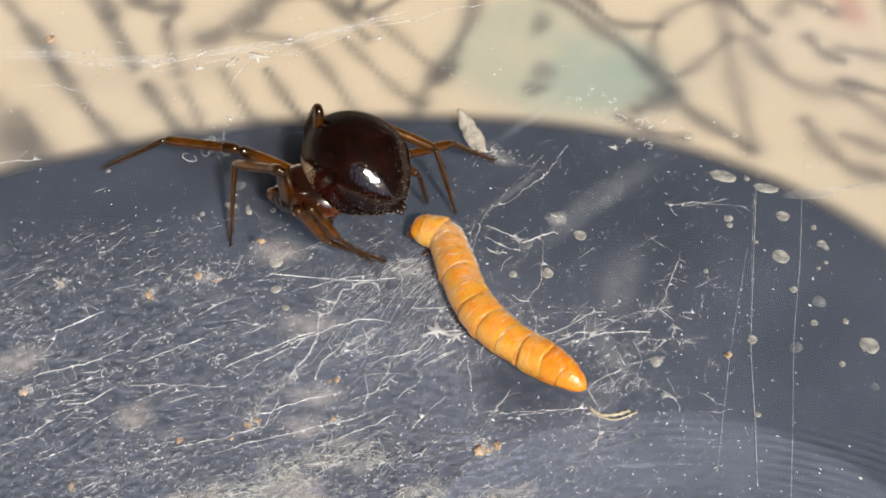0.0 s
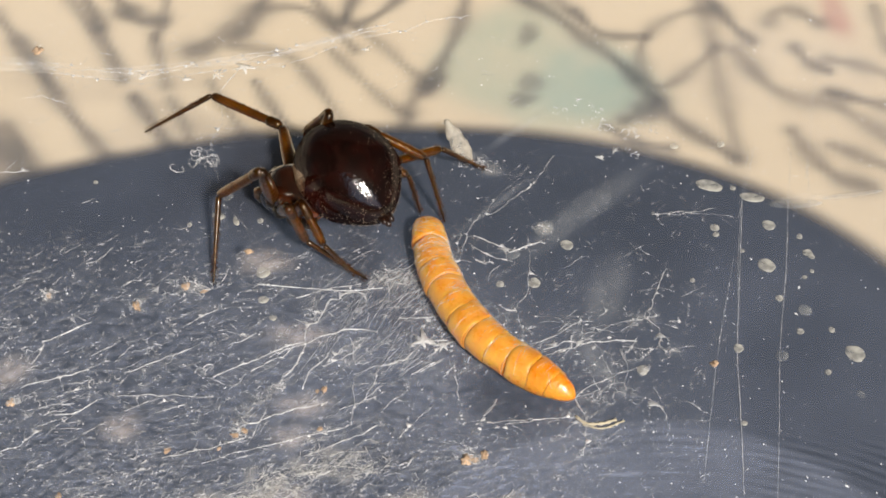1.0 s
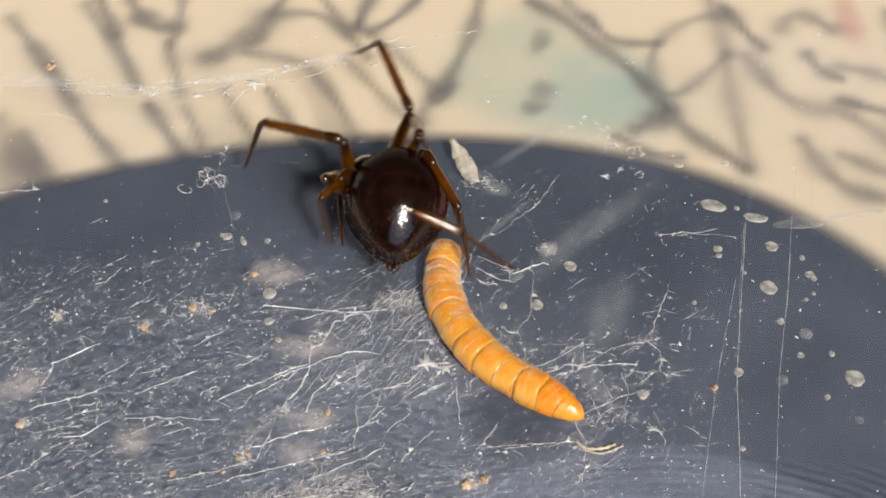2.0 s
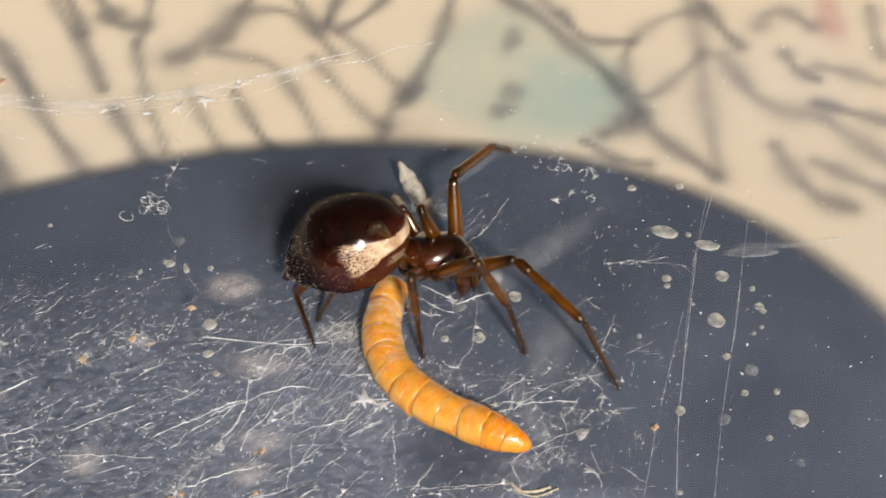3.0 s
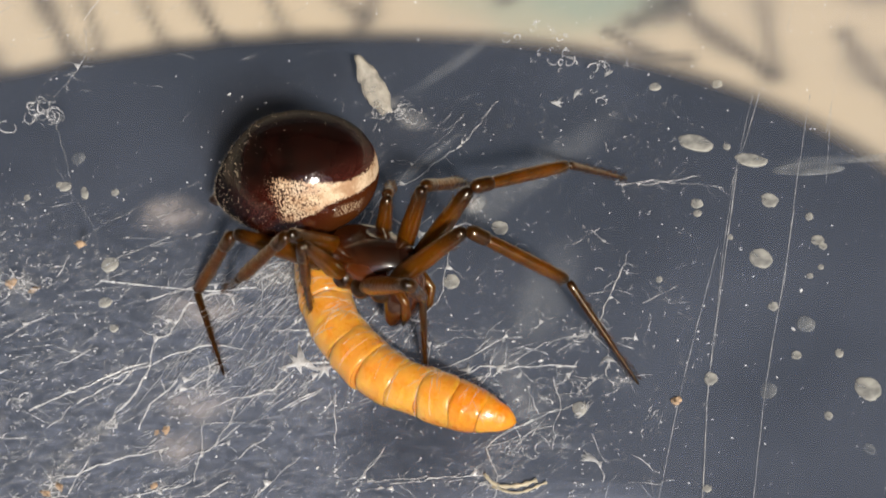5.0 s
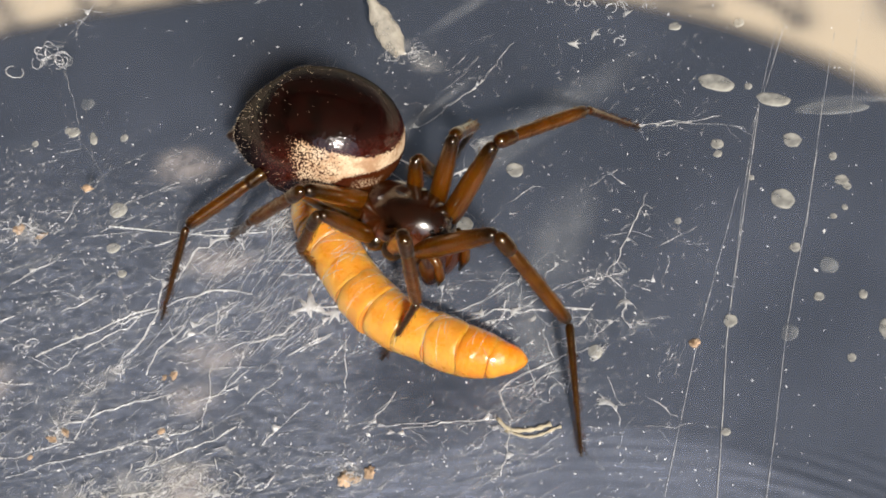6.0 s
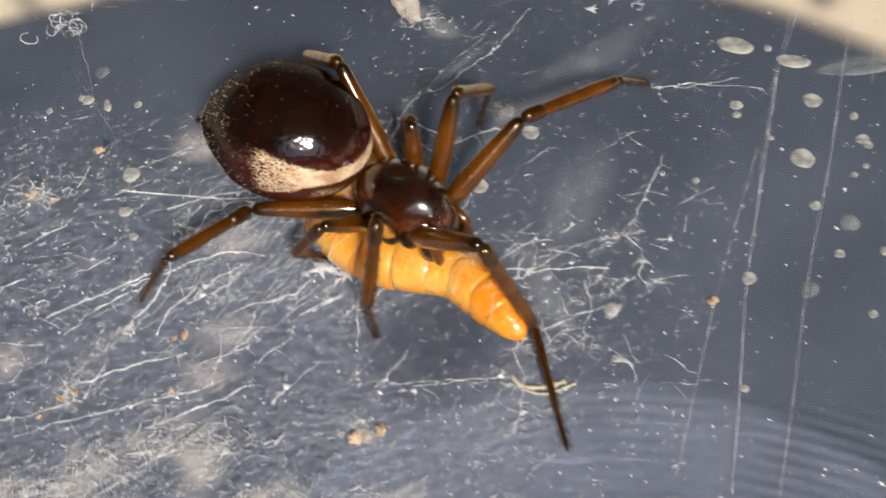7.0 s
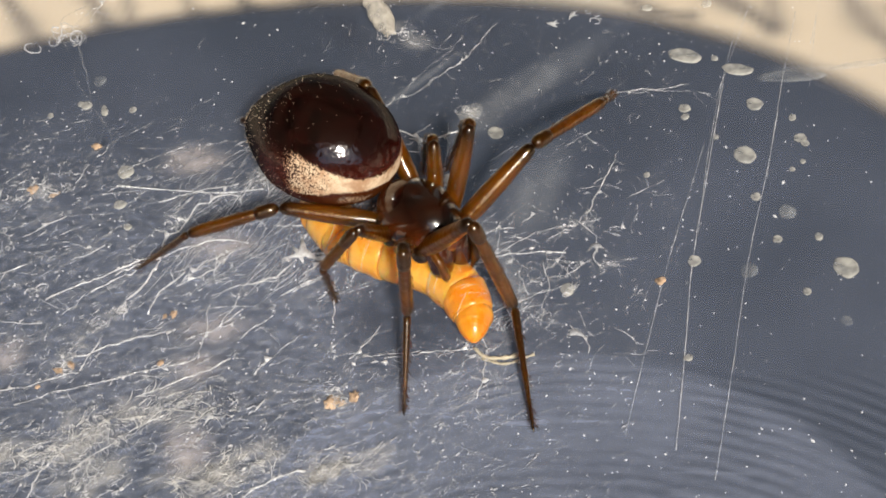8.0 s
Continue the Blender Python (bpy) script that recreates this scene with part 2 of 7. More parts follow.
def larva_material(name, low, high, paler=1.0):
    """Orange larval skin, with a browner hind edge on every ring (u runs along the ring)."""
    n = Nodes(name)
    u = n.axes(n.place("UV"))[0]
    where = n.place()
    grain = n.noise(where, 700, 4)
    fine = n.noise(where, 3000, 3)
    skin = n.mix(n.span(grain, 0.3, 0.7), low, high)
    wrinkles = n.add("Mapping")
    n.link(where, wrinkles.inputs["Vector"])
    wrinkles.inputs["Scale"].default_value = (3000, 420, 420)
    fine = n.math("ADD", fine, n.math("MULTIPLY", n.noise(wrinkles.outputs[0], 1.0, 3), 1.1))
    shade = n.span(n.add("ObjectInfo").outputs["Random"], 0.0, 1.0, 0.0, 0.2)
    skin = n.mix(shade, skin, (0.66, 0.22, 0.02))
    skin = n.mix(n.math("MULTIPLY", n.span(u, 0.45, 0.05), n.span(n.noise(where, 350, 2), 0.3, 0.6, 0.1 * paler, 0.4 * paler)), skin, (0.93, 0.54, 0.20))
    skin = n.mix(n.span(u, 0.55, 0.9, 0.0, 0.22), skin, (0.80, 0.28, 0.02))
    pale = n.span(n.noise(where, 420, 4), 0.48, 0.72, 0.0, 0.3 * paler)
    skin = n.mix(pale, skin, (0.90, 0.50, 0.16))
    skin = n.mix(n.span(n.noise(where, 1100, 4, 0.7), 0.54, 0.74, 0.0, 0.22), skin, (0.66, 0.22, 0.02))
    edge = n.math("MULTIPLY", n.span(u, 0.86, 0.95), n.span(u, 1.0, 0.97, 0.4, 1.0))
    n.set(Base_Color=n.mix(n.math("MULTIPLY", n.math("MULTIPLY", edge, 0.85), n.span(n.noise(where, 380, 2), 0.44, 0.58)), skin, (0.36, 0.085, 0.006)), Roughness=n.span(n.noise(where, 1800, 3), 0.3, 0.7, 0.2, 0.55))
    n.set(Subsurface_Weight=0.75, Subsurface_Radius=(0.0016, 0.0008, 0.0002), Subsurface_Scale=0.6, Coat_Weight=0.9, Coat_Roughness=0.09)
    return n.bump(fine, 0.6, 0.00009).material


CLOTH = cloth_material()
PAD = pad_material()
TUB = tub_material(0.062)
TUB_WALL = wall_material()
ABDOMEN = abdomen_material()
LEG = leg_material("leg_cuticle", 1.1)
LEG_DARK = leg_material("dark_leg_cuticle", 0.45)
CARAPACE = carapace_material()
EYE = plain("eye_glaze", (0.008, 0.006, 0.005), 0.05, Coat_Weight=1.0)
LARVA = larva_material("larva_skin", (0.89, 0.30, 0.025), (0.96, 0.455, 0.066))
LARVA_TAIL = larva_material("larva_tail_skin", (0.90, 0.235, 0.008), (0.97, 0.36, 0.020), 0.2)
LARVA_DARK = plain("larva_mouth", (0.12, 0.035, 0.008), 0.3, 0.3, 900)
UNSEEN_PLASTER = plain("unseen_plaster", (0.50, 0.48, 0.45), 0.85, 0.06, 6, 0.1)
SILK = plain("spider_silk", (0.80, 0.82, 0.87), 0.22, 0.2, 900, Specular_IOR_Level=1.0, Coat_Weight=0.6, Coat_Roughness=0.12)
THREAD = thread_material("fine_silk", 0.9, 1.0, 0.10)
GLINT = thread_material("glinting_silk", 0.3, 1.0, 0.16)
FAINT = thread_material("faint_silk", 0.7, 0.75)
MUD = residue_material("dried_droplet", (0.57, 0.56, 0.51), 0.3, 0.75)
MUD_DARK = residue_material("thin_droplet", (0.44, 0.46, 0.48), 0.08, 0.35)
DUST = plain("dust_grain", (0.80, 0.80, 0.82), 0.5, 0.2, 900)
CRUMB = plain("bran_crumb", (0.52, 0.37, 0.25), 0.9, 0.45, 1800, 0.9)
JAW = plain("jaw_cuticle", (0.034, 0.0080, 0.0022), 0.2, 0.5, 700, 0.3, Coat_Weight=1.0, Coat_Roughness=0.07)
SPINNER = plain("dark_cuticle", (0.014, 0.005, 0.0025), 0.3, 0.3, 900, Coat_Weight=0.6)
HAIR = plain("pale_bristle", (0.55, 0.45, 0.33), 0.35, 0.2, 900)
REFLECTION = pale_patch_material("painted_reflection", (0.64, 0.57, 0.54), 0.74)
FELT = pale_patch_material("felted_silk", (0.78, 0.77, 0.76), 0.30)
PALE_BAND = pale_patch_material("pale_band", (0.62, 0.65, 0.70), 0.19)
SHED = residue_material("shed_skin", (0.58, 0.54, 0.47), 0.25, 0.75)
FLUFF = plain("matted_silk", (0.82, 0.81, 0.79), 0.5, 0.12, 400)
FILM = residue_material("silk_film", (0.74, 0.75, 0.76), 0.25, 0.75)
STAR = residue_material("star_film", (0.78, 0.79, 0.81), 0.45, 0.85)
STRAND = thread_material("silk_strand", 0.15, 1.0, 0.5)
STRAW = plain("straw", (0.55, 0.49, 0.36), 0.55, 0.3, 700, 0.3)


# ---- building ----
def mesh_object(name, bm, material, smooth=True):
    data = bpy.data.meshes.new(name)
    if smooth:
        for face in bm.faces:
            face.smooth = True
    bm.to_mesh(data)
    bm.free()
    data.materials.append(material)
    return new(name, data)


def part(name, bm, material, parent, label=""):
    ob = mesh_object(name, bm, material)
    ob.parent = parent
    return tagged(ob, label)


def tube(bm, points, radii, sides=10, caps=True):
    """A tube through points (mm) with a radius (mm) at each; u runs along it."""
    uv = bm.loops.layers.uv.verify()
    points = [Vector(p) for p in points]
    rings, side = [], None
    for i, p in enumerate(points):
        ahead = (points[min(i + 1, len(points) - 1)] - points[max(i - 1, 0)]).normalized()
        if side is None:
            side = ahead.orthogonal().normalized()
        side = (side - ahead * side.dot(ahead)).normalized()
        other = ahead.cross(side)
        rings.append([bm.verts.new((p + radii[i] * (math.cos(a) * side + math.sin(a) * other)) * MM) for a in (2 * math.pi * k / sides for k in range(sides))])
    last = len(rings) - 1
    for i, (a, b) in enumerate(zip(rings, rings[1:])):
        for k in range(sides):
            face = bm.faces.new((a[k], a[(k + 1) % sides], b[(k + 1) % sides], b[k]))
            for loop, u in zip(face.loops, (i, i, i + 1, i + 1)):
                loop[uv].uv = (u / last, k / sides)
    if caps:
        for ring, u in ((rings[0][::-1], 0.0), (rings[-1], 1.0)):
            for loop in bm.faces.new(ring).loops:
                loop[uv].uv = (u, 0.5)
    return bm


def round_profile(length, stations, n=16):
    """Points along x and radii from (share of the length, radius) stations, with rounded ends."""
    at, size = zip(*stations)
    xs = [0.5 - 0.5 * math.cos(math.pi * i / n) for i in range(n + 1)]
    rs = [float(np.interp(x, at, size)) for x in xs]
    ends = [min(1.0, math.sqrt(max(0.0, 1 - (1 - min(x, 1 - x) * length / max(r, 1e-6)) ** 2))) if min(x, 1 - x) * length < r else 1.0 for x, r in zip(xs, rs)]
    return [(x * length, 0, 0) for x in xs], [max(0.012, r * e) for r, e in zip(rs, ends)]


def ball(bm, centre, size, u=20, v=14, shape=None):
    """A ball of three half-axes (mm), each point of which may be moved by shape()."""
    made = bmesh.ops.create_uvsphere(bm, u_segments=u, v_segments=v, radius=1.0)["verts"]
    for vert in made:
        p = shape(vert.co.copy()) if shape else vert.co
        vert.co = Vector((p.x * size[0] + centre[0], p.y * size[1] + centre[1], p.z * size[2] + centre[2])) * MM
    return bm


def spline(points, count):
    """Count points on a smooth curve through the given ones, evenly spread along it."""
    p = np.array([tuple(v) for v in points], float)
    p = np.vstack([2 * p[0] - p[1], p, 2 * p[-1] - p[-2]])
    fine = []
    for a, b, c, d in zip(p, p[1:], p[2:], p[3:]):
        for s in np.linspace(0, 1, 12, endpoint=False):
            fine.append(0.5 * (2 * b + (c - a) * s + (2 * a - 5 * b + 4 * c - d) * s**2 + (3 * b - a - 3 * c + d) * s**3))
    fine = np.array(fine + [p[-2]])
    way = np.r_[0, np.cumsum(np.linalg.norm(np.diff(fine, axis=0), axis=1))]
    return np.array([[np.interp(s, way, fine[:, k]) for k in range(p.shape[1])] for s in np.linspace(0, way[-1], count)])

# ---- the room, unseen, added to shape the light ----
ROOM = (-1.6, 1.6, -1.3, 1.9, -0.013, 1.95)
WINDOW = (-0.35, 1.45, 0.45, 1.82)


def box(bm, x0, x1, y0, y1, z0, z1):
    made = bmesh.ops.create_cube(bm, size=1.0)["verts"]
    for v in made:
        v.co = Vector(((x0 + x1) / 2 + v.co.x * (x1 - x0), (y0 + y1) / 2 + v.co.y * (y1 - y0), (z0 + z1) / 2 + v.co.z * (z1 - z0)))


def make_unseen_room():
    """Plain unseen walls round the cloth shape the daylight; window on the sunny side."""
    x0, x1, y0, y1, z0, z1 = ROOM
    u0, u1, w0, w1 = WINDOW
    thick = 0.12
    sides = {
        "unseen_wall_north": [(x0, x1, y1, y1 + thick, z0, z1)],
        "unseen_wall_east": [(x1, x1 + thick, y0, y1, z0, z1)],
        "unseen_wall_west": [(x0 - thick, x0, y0, y1, z0, z1)],
        "unseen_wall_south": [(x0, u0, y0 - thick, y0, z0, z1), (u1, x1, y0 - thick, y0, z0, z1), (u0, u1, y0 - thick, y0, z0, w0), (u0, u1, y0 - thick, y0, w1, z1)],
        "ceiling": [(x0 - thick, x1 + thick, y0 - thick, y1 + thick, z1, z1 + thick)],
    }
    for name, boxes in sides.items():
        bm = bmesh.new()
        for b in boxes:
            box(bm, *b)
        tagged(mesh_object(name, bm, UNSEEN_PLASTER, smooth=False), "unseen plain pale plaster added to shape the light", "ceiling" if name == "ceiling" else "wall", kind="structure")


make_unseen_room()

# ---- the cloth, the pad and the tub ----
CLOTH_Z, PAD_Z = -12.6, -12.0


# the print: lines (width, points) and patches (ink, x, y, half-widths, turn) in mm
LINES, PATCHES = [], []


def stroke(width, points):
    LINES.append((width, spline(points, 34 * len(points))))


def blot(ink, x, y, wide, deep, turn=0.0):
    PATCHES.append((ink, x, y, wide, deep, radians(turn)))


stroke(1.1, [(-25.5, 35.0), (-23.5, 30.4), (-22.4, 27.8)])
stroke(1.3, [(-30.7, 31.9), (-28.9, 29.3), (-27.2, 26.5), (-25.0, 23.3), (-21.9, 19.2)])
stroke(1.0, [(-29.9, 23.0), (-28.5, 21.0), (-27.3, 18.3)])
stroke(1.4, [(-24.1, 37.1), (-23.0, 35.0), (-21.8, 34.1), (-20.3, 34.1)])
stroke(1.0, [(-20.4, 32.1), (-20.1, 34.4), (-20.2, 37.2)])
stroke(1.1, [(-20.8, 32.5), (-19.8, 29.3), (-19.1, 27.1)])
stroke(1.3, [(-21.3, 25.9), (-19.4, 22.8), (-18.1, 20.7)])
stroke(0.9, [(-18.7, 25.7), (-17.8, 23.9), (-17.0, 21.8)])
stroke(2.2, [(-17.5, 30.8), (-16.2, 32.0), (-14.6, 32.8), (-13.7, 35.0)])
stroke(1.2, [(-14.0, 32.9), (-13.1, 35.6), (-12.3, 37.7)])
stroke(1.0, [(-16.0, 27.4), (-14.7, 24.9), (-13.4, 22.6), (-12.6, 21.4)])
stroke(1.0, [(-12.8, 27.5), (-11.0, 24.2), (-9.4, 21.8)])
stroke(1.1, [(-14.8, 31.4), (-10.8, 30.4), (-8.8, 27.9), (-7.3, 25.2), (-6.0, 22.5)])
stroke(1.1, [(-13.0, 35.6), (-10.1, 35.6), (-7.8, 33.8), (-5.7, 30.9)])
stroke(1.0, [(-5.6, 33.6), (-3.7, 35.3), (-1.9, 37.7)])
stroke(1.1, [(-6.5, 34.2), (-3.9, 31.6), (-1.9, 29.0), (-0.2, 27.2)])
stroke(1.3, [(2.6, 37.9), (2.0, 34.1), (0.9, 30.4), (-0.4, 27.0)])
stroke(1.5, [(0.4, 27.9), (-1.1, 26.1), (-1.7, 24.7), (-2.0, 23.2)])
stroke(1.0, [(-7.5, 30.9), (-4.9, 27.4), (-3.1, 25.2), (-1.6, 24.0)])
stroke(1.4, [(6.4, 37.0), (8.8, 35.0), (11.3, 32.1), (13.7, 29.3), (15.6, 26.1), (17.4, 23.2), (19.6, 21.2), (20.9, 19.8)])
stroke(1.2, [(21.2, 35.7), (18.3, 34.9), (16.0, 33.0), (15.1, 30.5), (15.4, 27.7), (16.8, 27.2), (18.9, 29.1), (20.8, 31.3)])
stroke(1.0, [(10.6, 35.3), (12.5, 32.7), (15.8, 32.4)])
stroke(1.8, [(16.1, 25.7), (15.1, 24.5), (13.5, 23.6)])
stroke(1.6, [(19.8, 38.7), (20.4, 33.3), (20.5, 29.4), (20.7, 25.1), (21.2, 19.8)])
stroke(1.2, [(20.9, 36.5), (22.2, 33.8), (23.4, 32.0)])
stroke(1.7, [(22.1, 30.9), (23.9, 27.5), (25.8, 25.9), (28.1, 25.4), (30.2, 23.6), (33.7, 20.1)])
stroke(1.5, [(24.9, 34.0), (25.7, 35.3), (27.2, 35.3), (28.7, 34.0)])
stroke(1.2, [(26.5, 31.2), (27.3, 29.6), (28.6, 28.7)])
stroke(1.4, [(28.8, 30.0), (30.8, 29.4), (33.0, 28.4)])
stroke(1.6, [(25.1, 22.6), (26.2, 20.0), (27.7, 18.1), (29.8, 17.2)])
stroke(1.4, [(27.7, 21.2), (29.8, 20.0), (32.5, 18.4)])
stroke(1.2, [(33.1, 35.9), (33.1, 33.3), (33.5, 31.0)])
stroke(1.2, [(28.4, 26.5), (30.8, 25.6), (33.3, 24.7)])
stroke(1.1, [(-27.4, 36.6), (-23.9, 30.5), (-22.3, 27.7)])
stroke(1.3, [(-32.9, 35.0), (-29.5, 30.4), (-26.9, 26.3)])
stroke(1.0, [(12.1, 22.9), (14.3, 21.4), (16.5, 20.9)])
stroke(2.6, [(-31.9, 24.4), (-29.2, 20.2), (-27.2, 17.3)])
stroke(1.2, [(-28.3, 41.1), (-26.3, 36.8), (-24.9, 33.4)])
stroke(1.1, [(-10.7, 40.9), (-9.4, 37.4), (-7.1, 33.3)])
stroke(1.1, [(7.7, 40.9), (9.2, 36.8), (11.1, 34.1)])
stroke(1.2, [(-4.3, 41.0), (-6.0, 36.8), (-6.7, 34.1)])
blot("sage", 5.6, 29.9, 5.6, 5.6, 10)
blot("sage", 9.2, 26.1, 6.4, 3.6, 0)
blot("mint", 11.6, 27.7, 4.4, 3.6, -10)
blot("pink", 30.1, 35.0, 1.1, 2.3, 5)
blot("dark", 7.0, 32.7, 0.7, 1.4, -10)
blot("dark", 7.0, 27.4, 0.9, 1.2, 0)
blot("dark", 6.4, 25.8, 1.0, 0.8, 0)
blot("dark", -16.7, 31.1, 1.0, 0.8, 20)
blot("dark", -14.4, 33.4, 1.5, 1.0, 30)
blot("dark", -22.6, 35.0, 1.3, 1.0, 0)
blot("dark", -0.4, 27.2, 1.0, 0.8, 20)
blot("dark", 15.7, 24.8, 1.2, 1.0, 0)
blot("dark", -29.0, 19.2, 3.0, 2.4, -40)


def make_cloth():
    """One sheet, finely meshed where the print lies, which thins out softly at every edge."""
    far = np.array([-2400.0, -1600, -900, -500, -250, -140, -90])
    every = np.concatenate([p for _, p in LINES])
    xs = np.concatenate([far, np.arange(every[:, 0].min() - 6, every[:, 0].max() + 6, 0.42), -far[::-1]])
    ys = np.concatenate([far, np.arange(every[:, 1].min() - 6, every[:, 1].max() + 6, 0.42), -far[::-1]])
    gx, gy = np.meshgrid(xs, ys)
    clear = np.ones(gx.shape)
    for k, (width, way) in enumerate(LINES):
        gap = np.full(gx.shape, 1e9)
        for i, (px, py) in enumerate(way):
            thick = 0.8 + 0.2 * math.sin(i * 0.09 + k)
            gap = np.minimum(gap, ((gx - px) ** 2 + (gy - py) ** 2) / (width * thick) ** 2)
        clear *= 1 - (0.68 + 0.14 * math.sin(2.4 * k)) * np.exp(-gap / 0.42)
    cover = {"sage": np.zeros(gx.shape), "mint": np.zeros(gx.shape), "pink": np.zeros(gx.shape), "dark": np.zeros(gx.shape)}
    for ink, x, y, wide, deep, turn in PATCHES:
        u = ((gx - x) * math.cos(turn) + (gy - y) * math.sin(turn)) / wide
        v = ((gy - y) * math.cos(turn) - (gx - x) * math.sin(turn)) / deep
        a = np.arctan2(v, u)
        r = np.hypot(u, v) / (1 + 0.10 * np.sin(2 * a + x) + 0.07 * np.sin(3 * a + y))
        soft = 1.6 / max(1.6, min(wide, deep))
        cover[ink] = np.maximum(cover[ink], 0.8 / (1 + np.exp((r - 1) / (0.16 * soft + 0.05))))
    lines = 1 - clear * (1 - 0.75 * cover["dark"])
    rows, cols = gx.shape
    verts = np.stack([gx, gy, np.full(gx.shape, CLOTH_Z)], -1).reshape(-1, 3) * MM
    first = (np.arange(rows - 1)[:, None] * cols + np.arange(cols - 1)[None]).reshape(-1)
    faces = np.stack([first, first + 1, first + cols + 1, first + cols], -1)
    data = bpy.data.meshes.new("tablecloth")
    data.from_pydata(verts.tolist(), [], faces.tolist())
    layer = data.attributes.new("lines", "FLOAT", "POINT")
    layer.data.foreach_set("value", lines.reshape(-1))
    layer = data.attributes.new("patches", "FLOAT_COLOR", "POINT")
    layer.data.foreach_set("color", np.stack([cover["sage"], cover["mint"], cover["pink"], np.ones(gx.shape)], -1).reshape(-1))
    data.materials.append(CLOTH)
    return tagged(new("tablecloth", data), "cream cotton tablecloth with a grey line print", "tablecloth", kind="structure")


cloth = make_cloth()


def pad_edge(angle, inset=0.0):
    """The pad's rounded outline, fuller on one side."""
    c, s = math.cos(angle), math.sin(angle)
    half, power = (42.7, 2.5) if c > 0 else (64.5, 1.85)
    r = (abs(c) ** power + abs(s) ** power) ** (-1 / power)
    return -3.0 + (half - inset) * r * c, -26.8 + (49.4 - inset) * r * s


def make_pad():
    bm = bmesh.new()
    uv = bm.loops.layers.uv.verify()
    n, rings = 240, []
    for inset, z, v in ((-1.1, CLOTH_Z + 0.2, 1.0), (0.2, PAD_Z - 0.2, 0.5), (1.5, PAD_Z, 0.0), (20.0, PAD_Z, 0.0)):
        rings.append(([bm.verts.new(Vector((*pad_edge(2 * math.pi * k / n, inset), z)) * MM) for k in range(n)], v))
    for (a, va), (b, vb) in zip(rings, rings[1:]):
        for k in range(n):
            face = bm.faces.new((a[k], a[(k + 1) % n], b[(k + 1) % n], b[k]))
            for loop, v in zip(face.loops, (va, va, vb, vb)):
                loop[uv].uv = (0.5, v)
    for loop in bm.faces.new(rings[-1][0]).loops:
        loop[uv].uv = (0.5, 0.0)
    return tagged(mesh_object("pad", bm, PAD), "rounded blue-grey plastic coaster lying on the tablecloth", "pad")


pad = make_pad()


def tub_ring(half_x, half_y, radius, z, n=10):
    """A rounded rectangle round the tub's middle, as points in mm."""
    out = []
    for quarter, (sx, sy) in enumerate(((1, 1), (-1, 1), (-1, -1), (1, -1))):
        for k in range(n):
            a = math.pi / 2 * (quarter + k / (n - 1))
            out.append(Vector((sx * (half_x - radius) + radius * math.cos(a), sy * (half_y - radius) + radius * math.sin(a) + 5, z)))
    return out


def make_tub():
    """A clear tub: a floor, a low wall with a rim, and a foot ring under it."""
    whole = tagged(new("plastic_tub"), "clear scratched plastic tub with a webbed floor", "tub")

    def shell(name, sizes, caps, material, label=""):
        bm = bmesh.new()
        rings = [[bm.verts.new(p * MM) for p in tub_ring(*size)] for size in sizes]
        for a, b in zip(rings, rings[1:]):
            for k in range(len(a)):
                bm.faces.new((a[k], b[k], b[(k + 1) % len(a)], a[(k + 1) % len(a)]))
        if caps:
            bm.faces.new(rings[0])
        return part(name, bm, material, whole, label)

    shell("floor", [(68, 58, 14, 0.0), (70, 60, 16, 0.4), (71, 61, 17, 2)], True, TUB, "scratched clear floor")
    shell("wall", [(71, 61, 17, 2), (73, 63, 18, 24), (73.8, 63.8, 18.4, 24), (71.8, 61.8, 17.6, 2)], False, TUB_WALL)
    shell("rim", [(73, 63, 18, 24.1), (75, 65, 19, 24.6), (75, 65, 19, 23.2), (74, 64, 18.6, 23.2)], False, TUB_WALL)
    shell("foot_ring", [(71.5, 61.5, 17.4, 1.9), (70.2, 60.2, 16.2, -12.5), (69.2, 59.2, 15.2, -12.5), (70.4, 60.4, 16.4, 0.2)], False, TUB_WALL)
    return whole


tub = make_tub()


# ---- the larva ----
LARVA_STEPS = (0.62, 1.02, 0.94, 0.96, 1.12, 1.20, 1.24, 1.28, 1.28, 1.26, 1.22, 1.16, 1.30)
RINGS, LARVA_LENGTH = len(LARVA_STEPS), sum(LARVA_STEPS)
LARVA_AT = [sum(LARVA_STEPS[:i]) for i in range(RINGS + 1)]
larva = tagged(new("mealworm"), "orange segmented mealworm lying in silk", "larva")


def larva_radius(s):
    """Half the larva's width (mm) at the share s of its length from the head."""
    return float(np.interp(s, (0, 0.04, 0.10, 0.3, 0.6, 0.84, 0.92, 0.97, 1.0), (0.72, 0.90, 1.0, 1.08, 1.12, 1.02, 0.85, 0.56, 0.2)))


